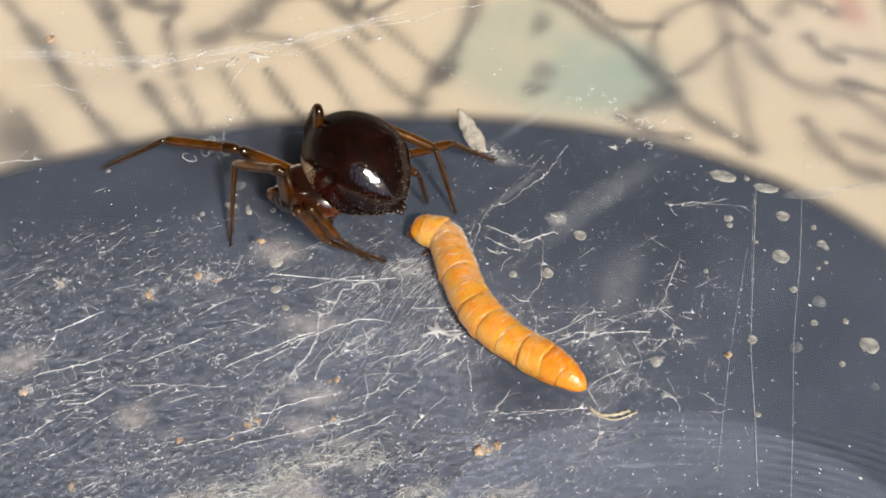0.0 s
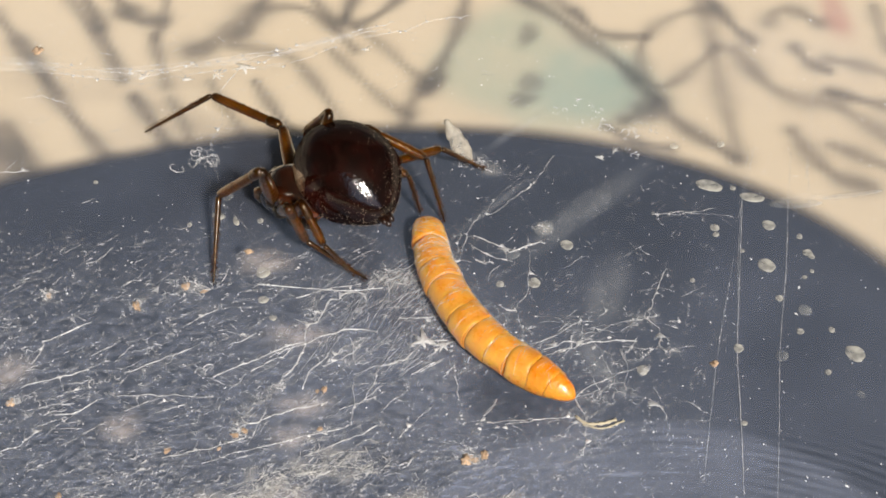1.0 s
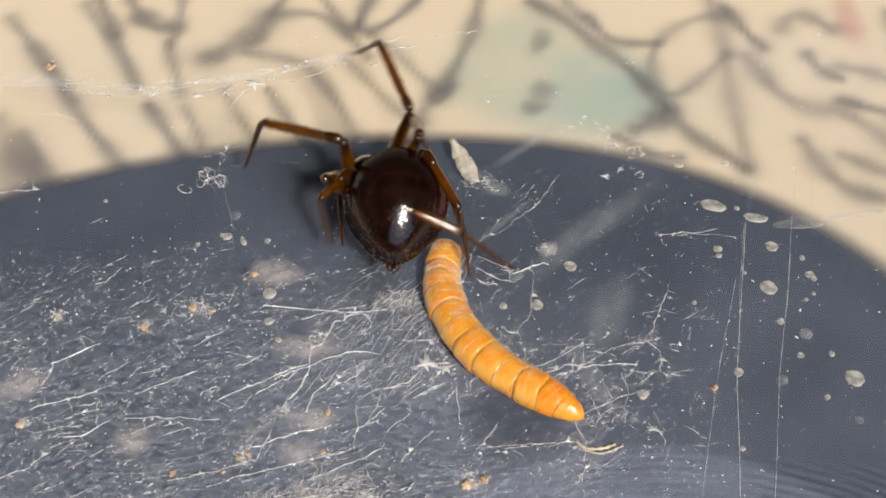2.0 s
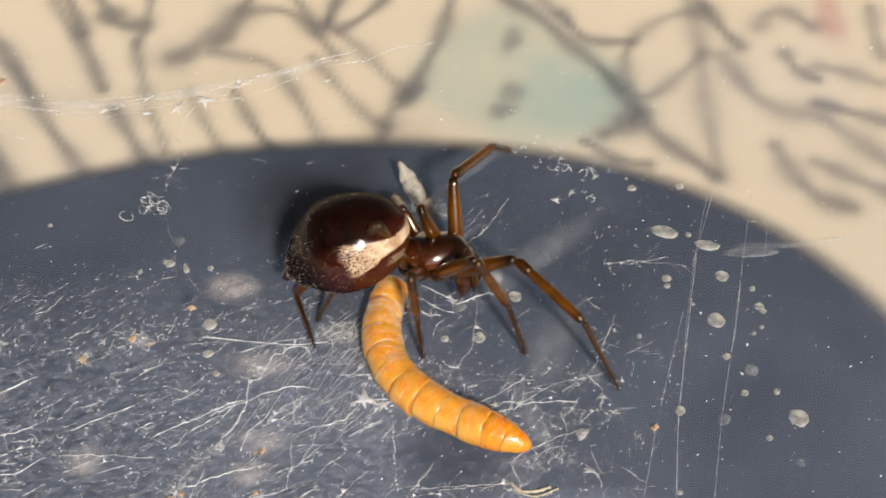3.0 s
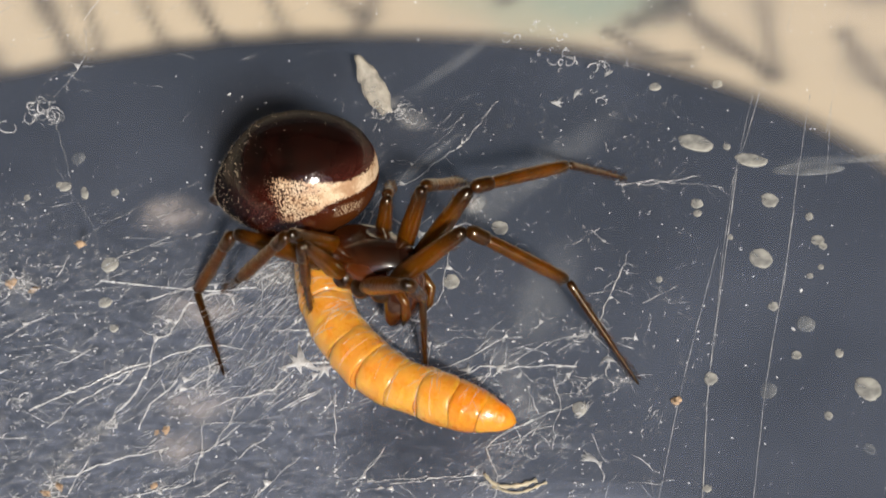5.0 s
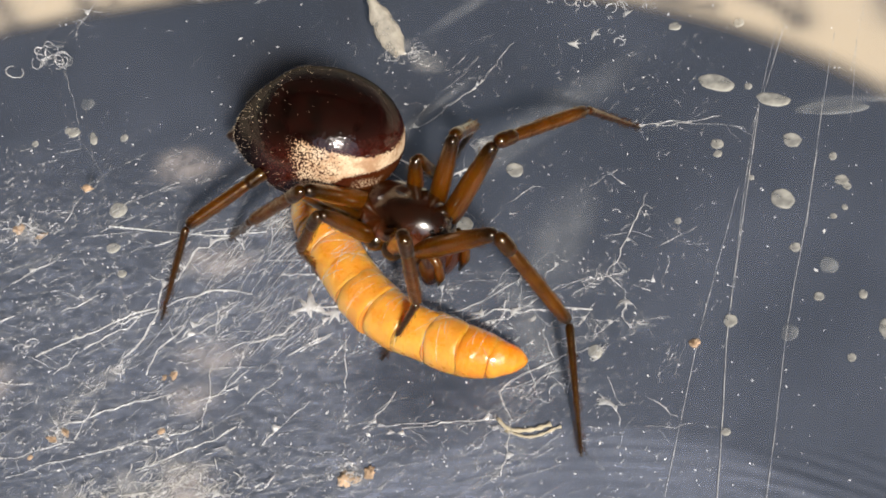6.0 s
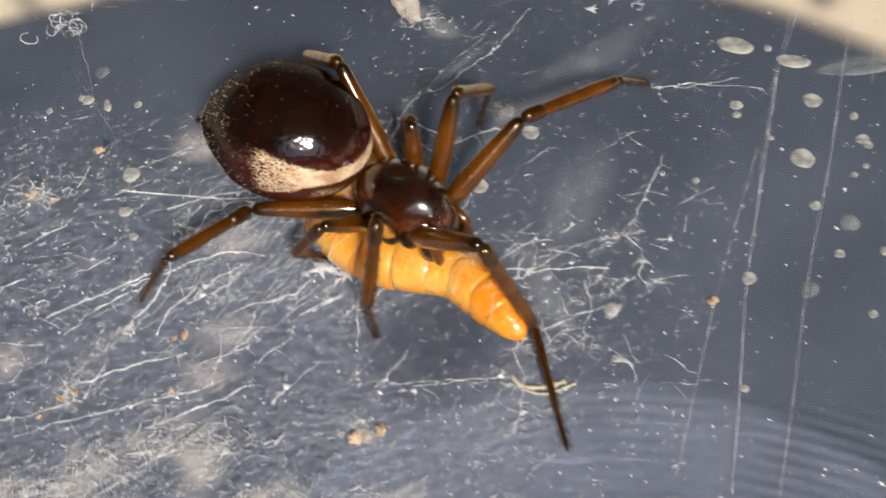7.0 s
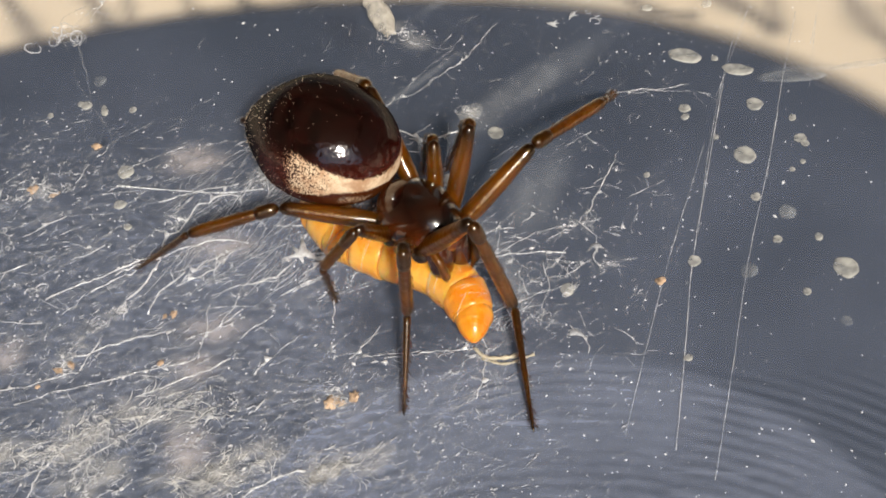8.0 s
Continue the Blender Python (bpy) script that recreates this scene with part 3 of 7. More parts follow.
def make_ring(i):
    """One ring: its front edge tucks under the ring ahead, its hind edge flares."""
    step = LARVA_STEPS[i]
    bm = bmesh.new()
    profile = [(-0.10, 0.945), (-0.03, 0.978), (0.06, 0.992), (0.25, 1.002), (0.5, 1.008), (0.75, 1.012), (0.9, 1.010), (0.98, 0.996), (1.03, 0.965)]
    if i == 0:
        profile = [(-0.25, 0.10), (-0.22, 0.4), (-0.12, 0.7), (0.05, 0.9), (0.3, 1.0)] + profile[5:]
    if i == RINGS - 1:
        profile = [(-0.10, 0.84), (0.0, 0.95), (0.15, 1.0), (0.4, 1.0), (0.6, 1.0), (0.75, 1.0), (0.88, 1.0), (0.97, 0.9), (1.02, 0.5), (1.05, 0.1)]
    points = [(u * step, 0, 0) for u, _ in profile]
    swell = 1 + 0.025 * math.sin(i * 1.9 + 0.6)
    radii = [larva_radius(min(1, max(0, (LARVA_AT[i] + u * step) / LARVA_LENGTH))) * k * swell for u, k in profile]
    tube(bm, points, radii, 28)
    for vert in bm.verts:
        if vert.co.z < 0:
            vert.co.z *= 0.88
        vert.co += Vector((0, 1, 1)) * noise.noise(vert.co * 1500 + Vector((i * 7.3, 0, 0))) * 0.05 * MM
        vert.co.x += (0.13 * math.sin(i * 2.3) * vert.co.y + 0.10 * math.sin(i * 4.1) * vert.co.z) + 0.16 * MM * noise.noise(Vector((0, vert.co.y, vert.co.z)) * 1400 + Vector((i * 3.1, 0, 0)))
    ring = part("head" if i == 0 else "tail" if i == RINGS - 1 else "ring", bm, LARVA_TAIL if i == 0 or i > RINGS - 3 else LARVA, larva)
    if i == 0:
        for y in (-0.22, 0.22):
            jaw = bmesh.new()
            tube(jaw, [(0.0, y * 1.4, -0.15), (-0.24, y * 1.2, -0.28), (-0.42, y * 0.5, -0.36)], [0.24, 0.19, 0.06], 10)
            part("jaw", jaw, LARVA_DARK, ring, "dark brown jaw")
    if 1 <= i < RINGS - 1:
        rng, wrap = random.Random(50 + i), bmesh.new()
        for _ in range((9, 26, 22, 14, 10)[i - 1] if i <= 5 else 6):
            a, b = rng.uniform(-0.4, 1.9), rng.uniform(0.5, 1.7)
            x, drift = rng.uniform(0.0, 1.0) * step, rng.gauss(0, 0.35)
            r = larva_radius((LARVA_AT[i] + 0.5 * step) / LARVA_LENGTH) * 1.03 * swell
            line = [(x + drift * k, (r + 0.05 * rng.random()) * math.cos(a + b * k), (r + 0.05 * rng.random()) * math.sin(a + b * k)) for k in (0, 0.25, 0.5, 0.75, 1.0)]
            tube(wrap, line, [rng.uniform(0.004, 0.010)] * 5, 3, False)
        tagged(part("silk_wrap", wrap, STRAND, ring, "thin silk wound round the larva"), kind="stuff")
    if 1 <= i <= 3:
        for y in (-1, 1):
            limb = bmesh.new()
            tube(limb, [(0.45, y * 0.5, -0.65), (0.4, y * 0.85, -0.85), (0.2, y * 0.9, -1.02), (0.05, y * 0.8, -1.08)], [0.16, 0.13, 0.09, 0.03], 8)
            part("limb", limb, LARVA_DARK, ring, "short brown jointed limb")
    if i == RINGS - 1:
        spine = bmesh.new()
        tube(spine, [(1.1, 0, 0), (1.22, 0, 0.05), (1.32, 0, 0.12)], [0.12, 0.07, 0.015], 8)
        part("spine", spine, LARVA_DARK, ring, "dark tail spine")
    return ring


rings = [make_ring(i) for i in range(RINGS)]

# ---- the spider ----
spider = tagged(new("spider"), "glossy brown-black spider with a cream crescent and amber legs", "spider")


def carapace_shape(p):
    head = max(0.0, p.x)
    p.y *= 1.0 - 0.38 * head**1.2
    p.z *= (1.0 if p.z > 0 else 0.6) * (1.0 + 0.22 * math.exp(-((p.x - 0.55) / 0.4) ** 2))
    if p.z > 0:
        p.z -= 0.10 * math.exp(-((p.x + 0.15) ** 2 + p.y**2) / 0.03)
    return p


def abdomen_shape(p):
    tail = max(0.0, -p.x - 0.35) / 0.65
    p.y *= 1.0 - 0.20 * tail
    p.z *= 1.0 - 0.20 * tail
    p.x -= 0.07 * tail**3
    p.z -= 0.16 * tail**2
    if p.x > 0.5:
        p.z *= 1.0 + 0.10 * (p.x - 0.5)
    return p


COXAE = {"1": (1.15, 0.9, -0.35), "2": (0.45, 1.15, -0.45), "3": (-0.4, 1.15, -0.5), "4": (-1.15, 0.9, -0.5)}


def make_body():
    carapace = part("carapace", ball(bmesh.new(), (0.08, 0, 0.1), (2.18, 1.60, 1.24), 44, 28, carapace_shape), CARAPACE, spider, "dark red-brown head shield")
    part("sternum", ball(bmesh.new(), (-0.05, 0, -0.45), (1.2, 0.9, 0.42), 20, 12), LEG, spider)
    for x, y, z in COXAE.values():
        for side in (-1, 1):
            bm = bmesh.new()
            way = spline([(x * 0.45, y * 0.35 * side, -0.45), (x * 0.9, y * 0.85 * side, z), (x * 1.3, y * 1.4 * side, z + 0.05)], 10)
            tube(bm, way, [0.36, 0.46, 0.53, 0.56, 0.55, 0.52, 0.48, 0.46, 0.40, 0.26], 14)
            part("coxa", bm, LEG, spider, "stout amber hip joint")
    bm = bmesh.new()
    tube(bm, [(-1.4, 0, -0.1), (-1.8, 0, 0.05), (-2.3, 0, 0.15)], [0.35, 0.26, 0.34], 12)
    part("waist", bm, LEG, spider)
    for x, y, z, r in ((1.96, 0.17, 0.62, 0.13), (1.80, 0.20, 0.86, 0.13), (1.84, 0.50, 0.56, 0.12), (1.66, 0.54, 0.76, 0.12)):
        for side in (-1, 1):
            part("eye", ball(bmesh.new(), (x, y * side, z), (r, r, r), 12, 8), EYE, carapace, "glassy black eye")
    for side in (-1, 1):
        bm = bmesh.new()
        way = spline([(1.30, 0.44 * side, 0.35), (1.72, 0.50 * side, -0.25), (1.84, 0.48 * side, -1.0), (1.76, 0.40 * side, -1.6), (1.66, 0.32 * side, -1.9)], 14)
        tube(bm, way, [float(np.interp(k / 13, (0, 0.3, 0.6, 0.85, 1), (0.46, 0.58, 0.54, 0.38, 0.14))) for k in range(14)], 16)
        jaw = part("chelicera", bm, JAW, spider, "swollen dark red jaw")
        bm = bmesh.new()
        tube(bm, [(1.68, 0.30 * side, -1.82), (1.56, 0.16 * side, -2.02), (1.40, 0.05 * side, -2.06)], [0.10, 0.07, 0.015], 8)
        part("fang", bm, EYE, jaw, "black curved fang")
        bm = bmesh.new()
        tube(bm, [(1.2, 0.65 * side, -0.25), (1.9, 0.9 * side, 0.1), (2.35, 0.9 * side, -0.2), (2.5, 0.78 * side, -0.85), (2.4, 0.65 * side, -1.4)], [0.19, 0.19, 0.18, 0.2, 0.06], 10)
        part("pedipalp", bm, LEG, spider, "short amber feeler")


def make_abdomen():
    half = (3.45, 2.8, 2.58)
    abdomen = part("abdomen", ball(bmesh.new(), (0, 0, 0), half, 72, 48, abdomen_shape), ABDOMEN, spider, "round glossy black-brown abdomen with cream crescent")
    for y, z in ((0.22, -0.62), (-0.22, -0.62), (0.0, -0.85)):
        bm = bmesh.new()
        tube(bm, [(-3.55, y * 0.8, z + 0.1), (-3.95, y, z), (-4.1, y, z - 0.02)], [0.24, 0.17, 0.05], 10)
        part("spinneret", bm, SPINNER, abdomen, "dark brown spinneret")
    bm, rng = bmesh.new(), random.Random(4)
    for _ in range(950):
        p = Vector((rng.gauss(-1.1, 0.9), rng.gauss(0, 1), rng.gauss(0.0, 1))).normalized()
        p = abdomen_shape(p)
        root = Vector((p.x * half[0], p.y * half[1], p.z * half[2])) * 0.985
        out = Vector((p.x / half[0], p.y / half[1], p.z / half[2])).normalized()
        lean = (out + Vector((-0.8, 0, 0)) + 0.3 * Vector((rng.uniform(-1, 1), rng.uniform(-1, 1), rng.uniform(-1, 1)))).normalized()
        long = rng.uniform(0.05, 0.13)
        tube(bm, [root, root + (out + lean).normalized() * long * 0.5, root + out * long * 0.3 + lean * long * 0.75], [0.008, 0.007, 0.003], 3, False)
    tagged(part("hairs", bm, HAIR, abdomen, "fine pale hairs"), kind="stuff")
    return abdomen


def bristles(bm, length, radius, count, rng):
    for _ in range(count):
        x, a = rng.uniform(0.12, 0.96) * length, rng.uniform(0, 2 * math.pi)
        out = Vector((0, math.cos(a), math.sin(a)))
        root = Vector((x, 0, 0)) + out * radius * 0.8
        tube(bm, [root, root + out * 0.10 + Vector((0.07, 0, 0)), root + out * 0.15 + Vector((0.2, 0, 0))], [0.012, 0.009, 0.003], 3, False)


LENGTHS = {"R1": (4.56, 4.78, 5.07), "L1": (4.64, 4.75, 4.93), "L2": (4.53, 3.73, 4.11), "L3": (2.97, 2.70, 3.20), "R2": (4.69, 3.60, 3.98), "R3": (3.11, 2.62, 3.16), "R4": (4.45, 3.97, 4.24), "L4": (5.19, 3.87, 4.06)}
STOUT = {"1": 0.93, "2": 0.86, "3": 0.78, "4": 0.88}


def make_leg(name):
    """Thigh, knee, shin and foot of one leg, each along its own x from its joint."""
    thigh, shin, foot = LENGTHS[name]
    k, rng = STOUT[name[1]], random.Random(ord(name[0]) * 10 + int(name[1]))
    bm = bmesh.new()
    tube(bm, *round_profile(thigh + 0.3, [(0, 0.30 * k), (0.12, 0.36 * k), (0.3, 0.46 * k), (0.6, 0.43 * k), (0.93, 0.32 * k), (1, 0.30 * k)]), 16)
    bristles(bm, thigh, 0.4 * k, 90, rng)
    leg = part("leg", bm, LEG, spider, "amber jointed leg with dark joints")
    knee = bmesh.new()
    tube(knee, *round_profile(1.15, [(0, 0.27 * k), (0.3, 0.335 * k), (0.8, 0.33 * k), (1, 0.27 * k)]), 14)
    bone = bmesh.new()
    tube(bone, *round_profile(shin - 0.75, [(0, 0.25 * k), (0.2, 0.29 * k), (0.7, 0.30 * k), (1, 0.26 * k)]), 14)
    bristles(bone, shin - 0.9, 0.26 * k, 130, rng)
    toe = bmesh.new()
    tube(toe, *round_profile(foot, [(0, 0.20 * k), (0.08, 0.185 * k), (0.6, 0.125 * k), (0.64, 0.105 * k), (0.95, 0.07 * k), (1, 0.04 * k)]), 12)
    bristles(toe, foot, 0.12 * k, 160, rng)
    return leg, part("knee", knee, LEG_DARK, leg, "dark brown knee"), part("shin", bone, LEG, leg), part("foot", toe, LEG_DARK, leg, "dark brown foot")


make_body()
abdomen = make_abdomen()
legs = {name: make_leg(name) for name in LENGTHS}


# ---- silk, droplets and crumbs on the tub's floor ----
def crooked(points, count, shake, rng):
    """A smooth line through points (mm), with small kinks."""
    way = [list(p) + [0.06] * (3 - len(p)) for p in points]
    line = spline(way, count)
    for p in line[1:-1]:
        p += [rng.gauss(0, shake), rng.gauss(0, shake), abs(rng.gauss(0, shake * 0.5))]
    return [Vector(p) for p in line]


def strand(radius, points, shake=0.012, seed=0, material=None, label="fine white silk strand on the tub floor"):
    """A taut strand of silk with beads of glue on it."""
    rng = random.Random(seed + int(97 * points[0][0]))
    bm = bmesh.new()
    line = crooked(points, max(8, 6 * len(points)), shake, rng)
    tube(bm, line, [radius * rng.uniform(0.4, 1.2) for _ in line], 5)
    for _ in range(len(line) // 2):
        k = rng.randrange(len(line) - 1)
        r = radius * rng.uniform(1.0, 2.0)
        ball(bm, line[k].lerp(line[k + 1], rng.random()), (r, r, r), 6, 4)
    return tagged(mesh_object("silk_strand", bm, material or SILK), label, "silk strand", "silk strands on the floor")


def jagged(a, b, kink, rng, step=0.3):
    """Points from a to b in short straight pieces, each knocked a little aside."""
    n = max(2, int((b - a).length / step))
    side = Vector((a.y - b.y, b.x - a.x, 0)).normalized()
    drift, out = 0.0, [a]
    for i in range(1, n):
        drift = 0.6 * drift + rng.gauss(0, kink)
        out.append(a.lerp(b, (i + rng.uniform(-0.25, 0.25)) / n) + side * drift + Vector((0, 0, abs(rng.gauss(0, 0.03)))))
    return out + [b]


def branch(radius, points, seed, label="branching white silk strand on the tub floor"):
    """A kinked strand with side threads and small films stretched in their forks."""
    rng = random.Random(seed * 31 + 7)
    radius *= 0.75 if points[0][0] > 4.5 else 1.2
    bm = bmesh.new()
    main = [Vector((*points[0], 0.05))]
    for a, b in zip(points, points[1:]):
        main += jagged(Vector((*a, 0.05)), Vector((*b, 0.05)), 0.05, rng)[1:]
    tube(bm, main, [radius * rng.uniform(0.35, 1.25) for _ in main], 5)
    for i in range(1, len(main) - 1):
        if rng.random() > 0.42:
            continue
        along = (main[i + 1] - main[i - 1]).normalized()
        turn = rng.choice((-1, 1)) * rng.uniform(0.5, 1.6)
        d = Vector((along.x * math.cos(turn) - along.y * math.sin(turn), along.x * math.sin(turn) + along.y * math.cos(turn), 0))
        tip = main[i] + d * rng.uniform(0.2, 1.1)
        twig = jagged(main[i], tip, 0.035, rng, 0.2)
        r = radius * rng.uniform(0.2, 0.55)
        tube(bm, twig, [r * rng.uniform(0.5, 1.2) for _ in twig], 4)
        if rng.random() < (0.25 if points[0][0] > 4.5 else 0.45):
            corner = [main[i], main[i].lerp(main[i + 1], 0.8), main[i].lerp(tip, rng.uniform(0.15, 0.4))]
            low = [bm.verts.new((p - Vector((0, 0, 0.015))) * MM) for p in corner]
            top = [bm.verts.new((p + Vector((0, 0, 0.015))) * MM) for p in corner]
            bm.faces.new(top)
            bm.faces.new(low[::-1])
            for k in range(3):
                bm.faces.new((low[k], low[(k + 1) % 3], top[(k + 1) % 3], top[k]))
    for _ in range(len(main) // 3):
        p, r = rng.choice(main), radius * rng.uniform(0.9, 1.7)
        ball(bm, p, (r, r, r * 0.8), 6, 4)
    return tagged(mesh_object("silk_strand", bm, STRAND), label, "silk strand", "silk strands on the floor")


def curls(x, y, z, count, size, seed, label, radius=0.018, material=None):
    """Loose loops of slack silk."""
    rng, bm = random.Random(seed), bmesh.new()
    for _ in range(count):
        c = Vector((x + rng.gauss(0, 0.4) * size, y + rng.gauss(0, 0.3) * size, z + rng.uniform(0, 0.3) * size))
        r, a, sweep = size * rng.uniform(0.10, 0.34), rng.uniform(0, 6.3), rng.uniform(1.5, 5.8)
        flat, lean = rng.uniform(0.4, 1.0), rng.uniform(0, 3.1)
        line = []
        for i in range(12):
            k = a + sweep * i / 11
            u, v = r * math.cos(k), r * flat * math.sin(k)
            line.append(c + Vector((u * math.cos(lean) - v * math.sin(lean), u * math.sin(lean) + v * math.cos(lean), rng.gauss(0, 0.02) + 0.3 * r * math.sin(k))))
        for p in line:
            p.z = max(0.03, p.z)
        thick = radius * rng.choice((0.5, 0.7, 1.0, 1.5))
        tube(bm, line, [thick * rng.uniform(0.5, 1.3) for _ in line], 4, False)
    return tagged(mesh_object("silk_tangle", bm, material or STRAND), label, "silk tangle", kind="stuff")


def ridge(points, wide, count, seed, label="matted ridge of cream silk on the floor"):
    """Cottony silk felted along a line."""
    rng, bm = random.Random(seed), bmesh.new()
    way = spline(points, 80)
    for _ in range(count):
        i = rng.randrange(78)
        ahead = way[i + 1] - way[i]
        swell = wide * (0.45 + 0.55 * abs(math.sin(i * 0.17 + seed)))
        p = Vector((*way[i], 0.04)) + Vector((rng.gauss(0, 0.55) * swell, rng.gauss(0, 0.55) * swell, abs(rng.gauss(0, 0.12))))
        a, bend = math.atan2(ahead[1], ahead[0]) + rng.gauss(0, 0.6), rng.gauss(0, 0.25)
        line = [p]
        for _ in range(rng.randint(3, 7)):
            a += bend
            p = p + Vector((math.cos(a), math.sin(a), rng.gauss(0, 0.15))) * rng.uniform(0.05, 0.16)
            p.z = max(0.03, p.z)
            line.append(p)
        r = 0.0055 * rng.choice((0.6, 0.8, 1.0, 1.0, 2.4))
        tube(bm, line, [r * rng.uniform(0.5, 1.4) for _ in line], 4, False)
    for i in range(2, 78, 7):
        smudge(way[i][0] + rng.gauss(0, 0.5) * wide, way[i][1] + rng.gauss(0, 0.4) * wide, wide * rng.uniform(0.6, 1.5), wide * rng.uniform(0.3, 0.6), rng.gauss(32, 25), 0.02, "soft felt of cream silk on the floor", FELT)
    return tagged(mesh_object("silk_ridge", bm, FLUFF if seed % 2 else STRAND), label, "silk", kind="stuff")


def droplet(x, y, wide, deep, turn=0.0, material=None, label="pale dried droplet on clear plastic", z=0.005):
    """A flat dried drop with an uneven rim, raised edge and thin middle."""
    rng = random.Random(int(x * 131 + y * 17))
    bm = bmesh.new()
    n, lobes = 22, [(k, rng.uniform(0, 6.3), rng.uniform(0.02, 0.10) / k**0.5) for k in (2, 3, 5, 7)]
    rows = []
    for share, z in ((1.0, 0.0), (0.93, 0.05), (0.80, 0.065), (0.45, 0.045), (0.12, 0.04)):
        row = []
        for i in range(n):
            a = 2 * math.pi * i / n
            r = share * (1 + sum(s * math.sin(k * a + p) for k, p, s in lobes))
            row.append(bm.verts.new(Vector((wide * r * math.cos(a), deep * r * math.sin(a), z + 0.01 * rng.random())) * MM))
        rows.append(row)
    for a, b in zip(rows, rows[1:]):
        for i in range(n):
            bm.faces.new((a[i], a[(i + 1) % n], b[(i + 1) % n], b[i]))
    bm.faces.new(rows[-1])
    ob = mesh_object("droplet", bm, material or MUD)
    ob.matrix_basis = pose(x * MM, y * MM, z * MM, 0, 0, turn)
    return tagged(ob, label, "droplet", "dried droplets")


def crumb(x, y, size, material=None, label="tiny orange-brown bran crumb on the floor", z=0.005):
    """A crumb of several chipped grains grown together."""
    rng = random.Random(int(x * 57 + y * 311))
    bm = bmesh.new()
    made = bmesh.ops.create_icosphere(bm, subdivisions=3, radius=1.0)["verts"]
    lean, flat = rng.uniform(0.5, 0.9), rng.uniform(0.35, 0.6)
    shift = Vector((x, y, size)) * 3.7
    for v in made:
        k = 0.8 + 0.8 * noise.noise(v.co * 1.7 + shift) + 0.45 * noise.noise(v.co * 4.5 + shift)
        v.co = Vector((v.co.x * k, v.co.y * k * lean, max(0.0, (v.co.z + 0.5) * k * flat))) * size * MM
    ob = mesh_object("crumb", bm, material or CRUMB)
    ob.matrix_basis = pose(x * MM, y * MM, z * MM, 0, 0, rng.uniform(0, 360))
    return tagged(ob, label, "crumb", "crumbs on the floor")


def smudge(x, y, wide, deep, turn, base=None, label="pale blurred reflection painted over the blue-grey pad", material=None):
    """A thin pale patch fading to its rim; on the pad, a painted blurred reflection."""
    bm = bmesh.new()
    uv = bm.loops.layers.uv.verify()
    n, rng = 28, random.Random(int(x * 19 + y * 7))
    lobes = [(k, rng.uniform(0, 6.3), rng.uniform(0.05, 0.14) / k**0.5) for k in (2, 3, 5)]
    rows = [[bm.verts.new(Vector((wide * s * math.cos(a) * w, deep * s * math.sin(a) * w, 0.05 + 0.08 * (1 - s))) * MM) for a, w in ((2 * math.pi * i / n, 1 + sum(g * math.sin(k * 2 * math.pi * i / n + p) for k, p, g in lobes)) for i in range(n))] for s in (1.0, 0.66, 0.33, 0.05)]
    for (a, va), (b, vb) in zip(zip(rows, (1.0, 0.66, 0.33, 0.05)), zip(rows[1:], (0.66, 0.33, 0.05))):
        for i in range(n):
            face = bm.faces.new((a[i], a[(i + 1) % n], b[(i + 1) % n], b[i]))
            for loop, v in zip(face.loops, (va, va, vb, vb)):
                loop[uv].uv = (0.5, v)
    for loop in bm.faces.new(rows[-1]).loops:
        loop[uv].uv = (0.5, 0.0)
    ob = mesh_object("silk_felt" if material is not None else "reflection_patch" if base is None else "smear", bm, material or (REFLECTION if base is None else PALE_BAND))
    ob.matrix_basis = pose(x * MM, y * MM, (PAD_Z if base is None else base) * MM, 0, 0, turn)
    if material is not None:
        return tagged(ob, label, "silk felt", kind="stuff")
    return tagged(ob, label, "lint" if base is None else "smear", "lint patches" if base is None else "smears")


def web_mat(name, label, count, box, angle, spread, long, radius, seed, kinks=0.05, lift=0.25, density=None, material=None, bows=0.06):
    """Many crossing threads over a box (x0, x1, y0, y1), about one direction (degrees)."""
    rng, bm = random.Random(seed), bmesh.new()
    made = 0
    while made < count:
        x, y = rng.uniform(box[0], box[1]), rng.uniform(box[2], box[3])
        if density and rng.random() > density(x, y):
            continue
        made += 1
        a, l = radians(rng.gauss(angle, spread)), long * rng.uniform(0.35, 1.5)
        d, side = Vector((math.cos(a), math.sin(a), 0)), Vector((-math.sin(a), math.cos(a), 0))
        z, bow = rng.uniform(0.03, lift), rng.gauss(0, bows) * l
        line = [Vector((x, y, z)) + d * l * s + side * (bow * 4 * (s + 0.5) * (0.5 - s) + rng.gauss(0, kinks)) + Vector((0, 0, rng.uniform(0, 0.05))) for s in (-0.5, -0.25, 0.0, 0.25, 0.5)]
        r = radius * rng.choice((0.5, 0.7, 1.0, 1.0, 1.5))
        tube(bm, line, [r * 0.5, r, r * rng.uniform(0.7, 1.4), r, r * 0.4], 3, False)
    return tagged(mesh_object(name, bm, material or SILK), label, "silk", kind="stuff")


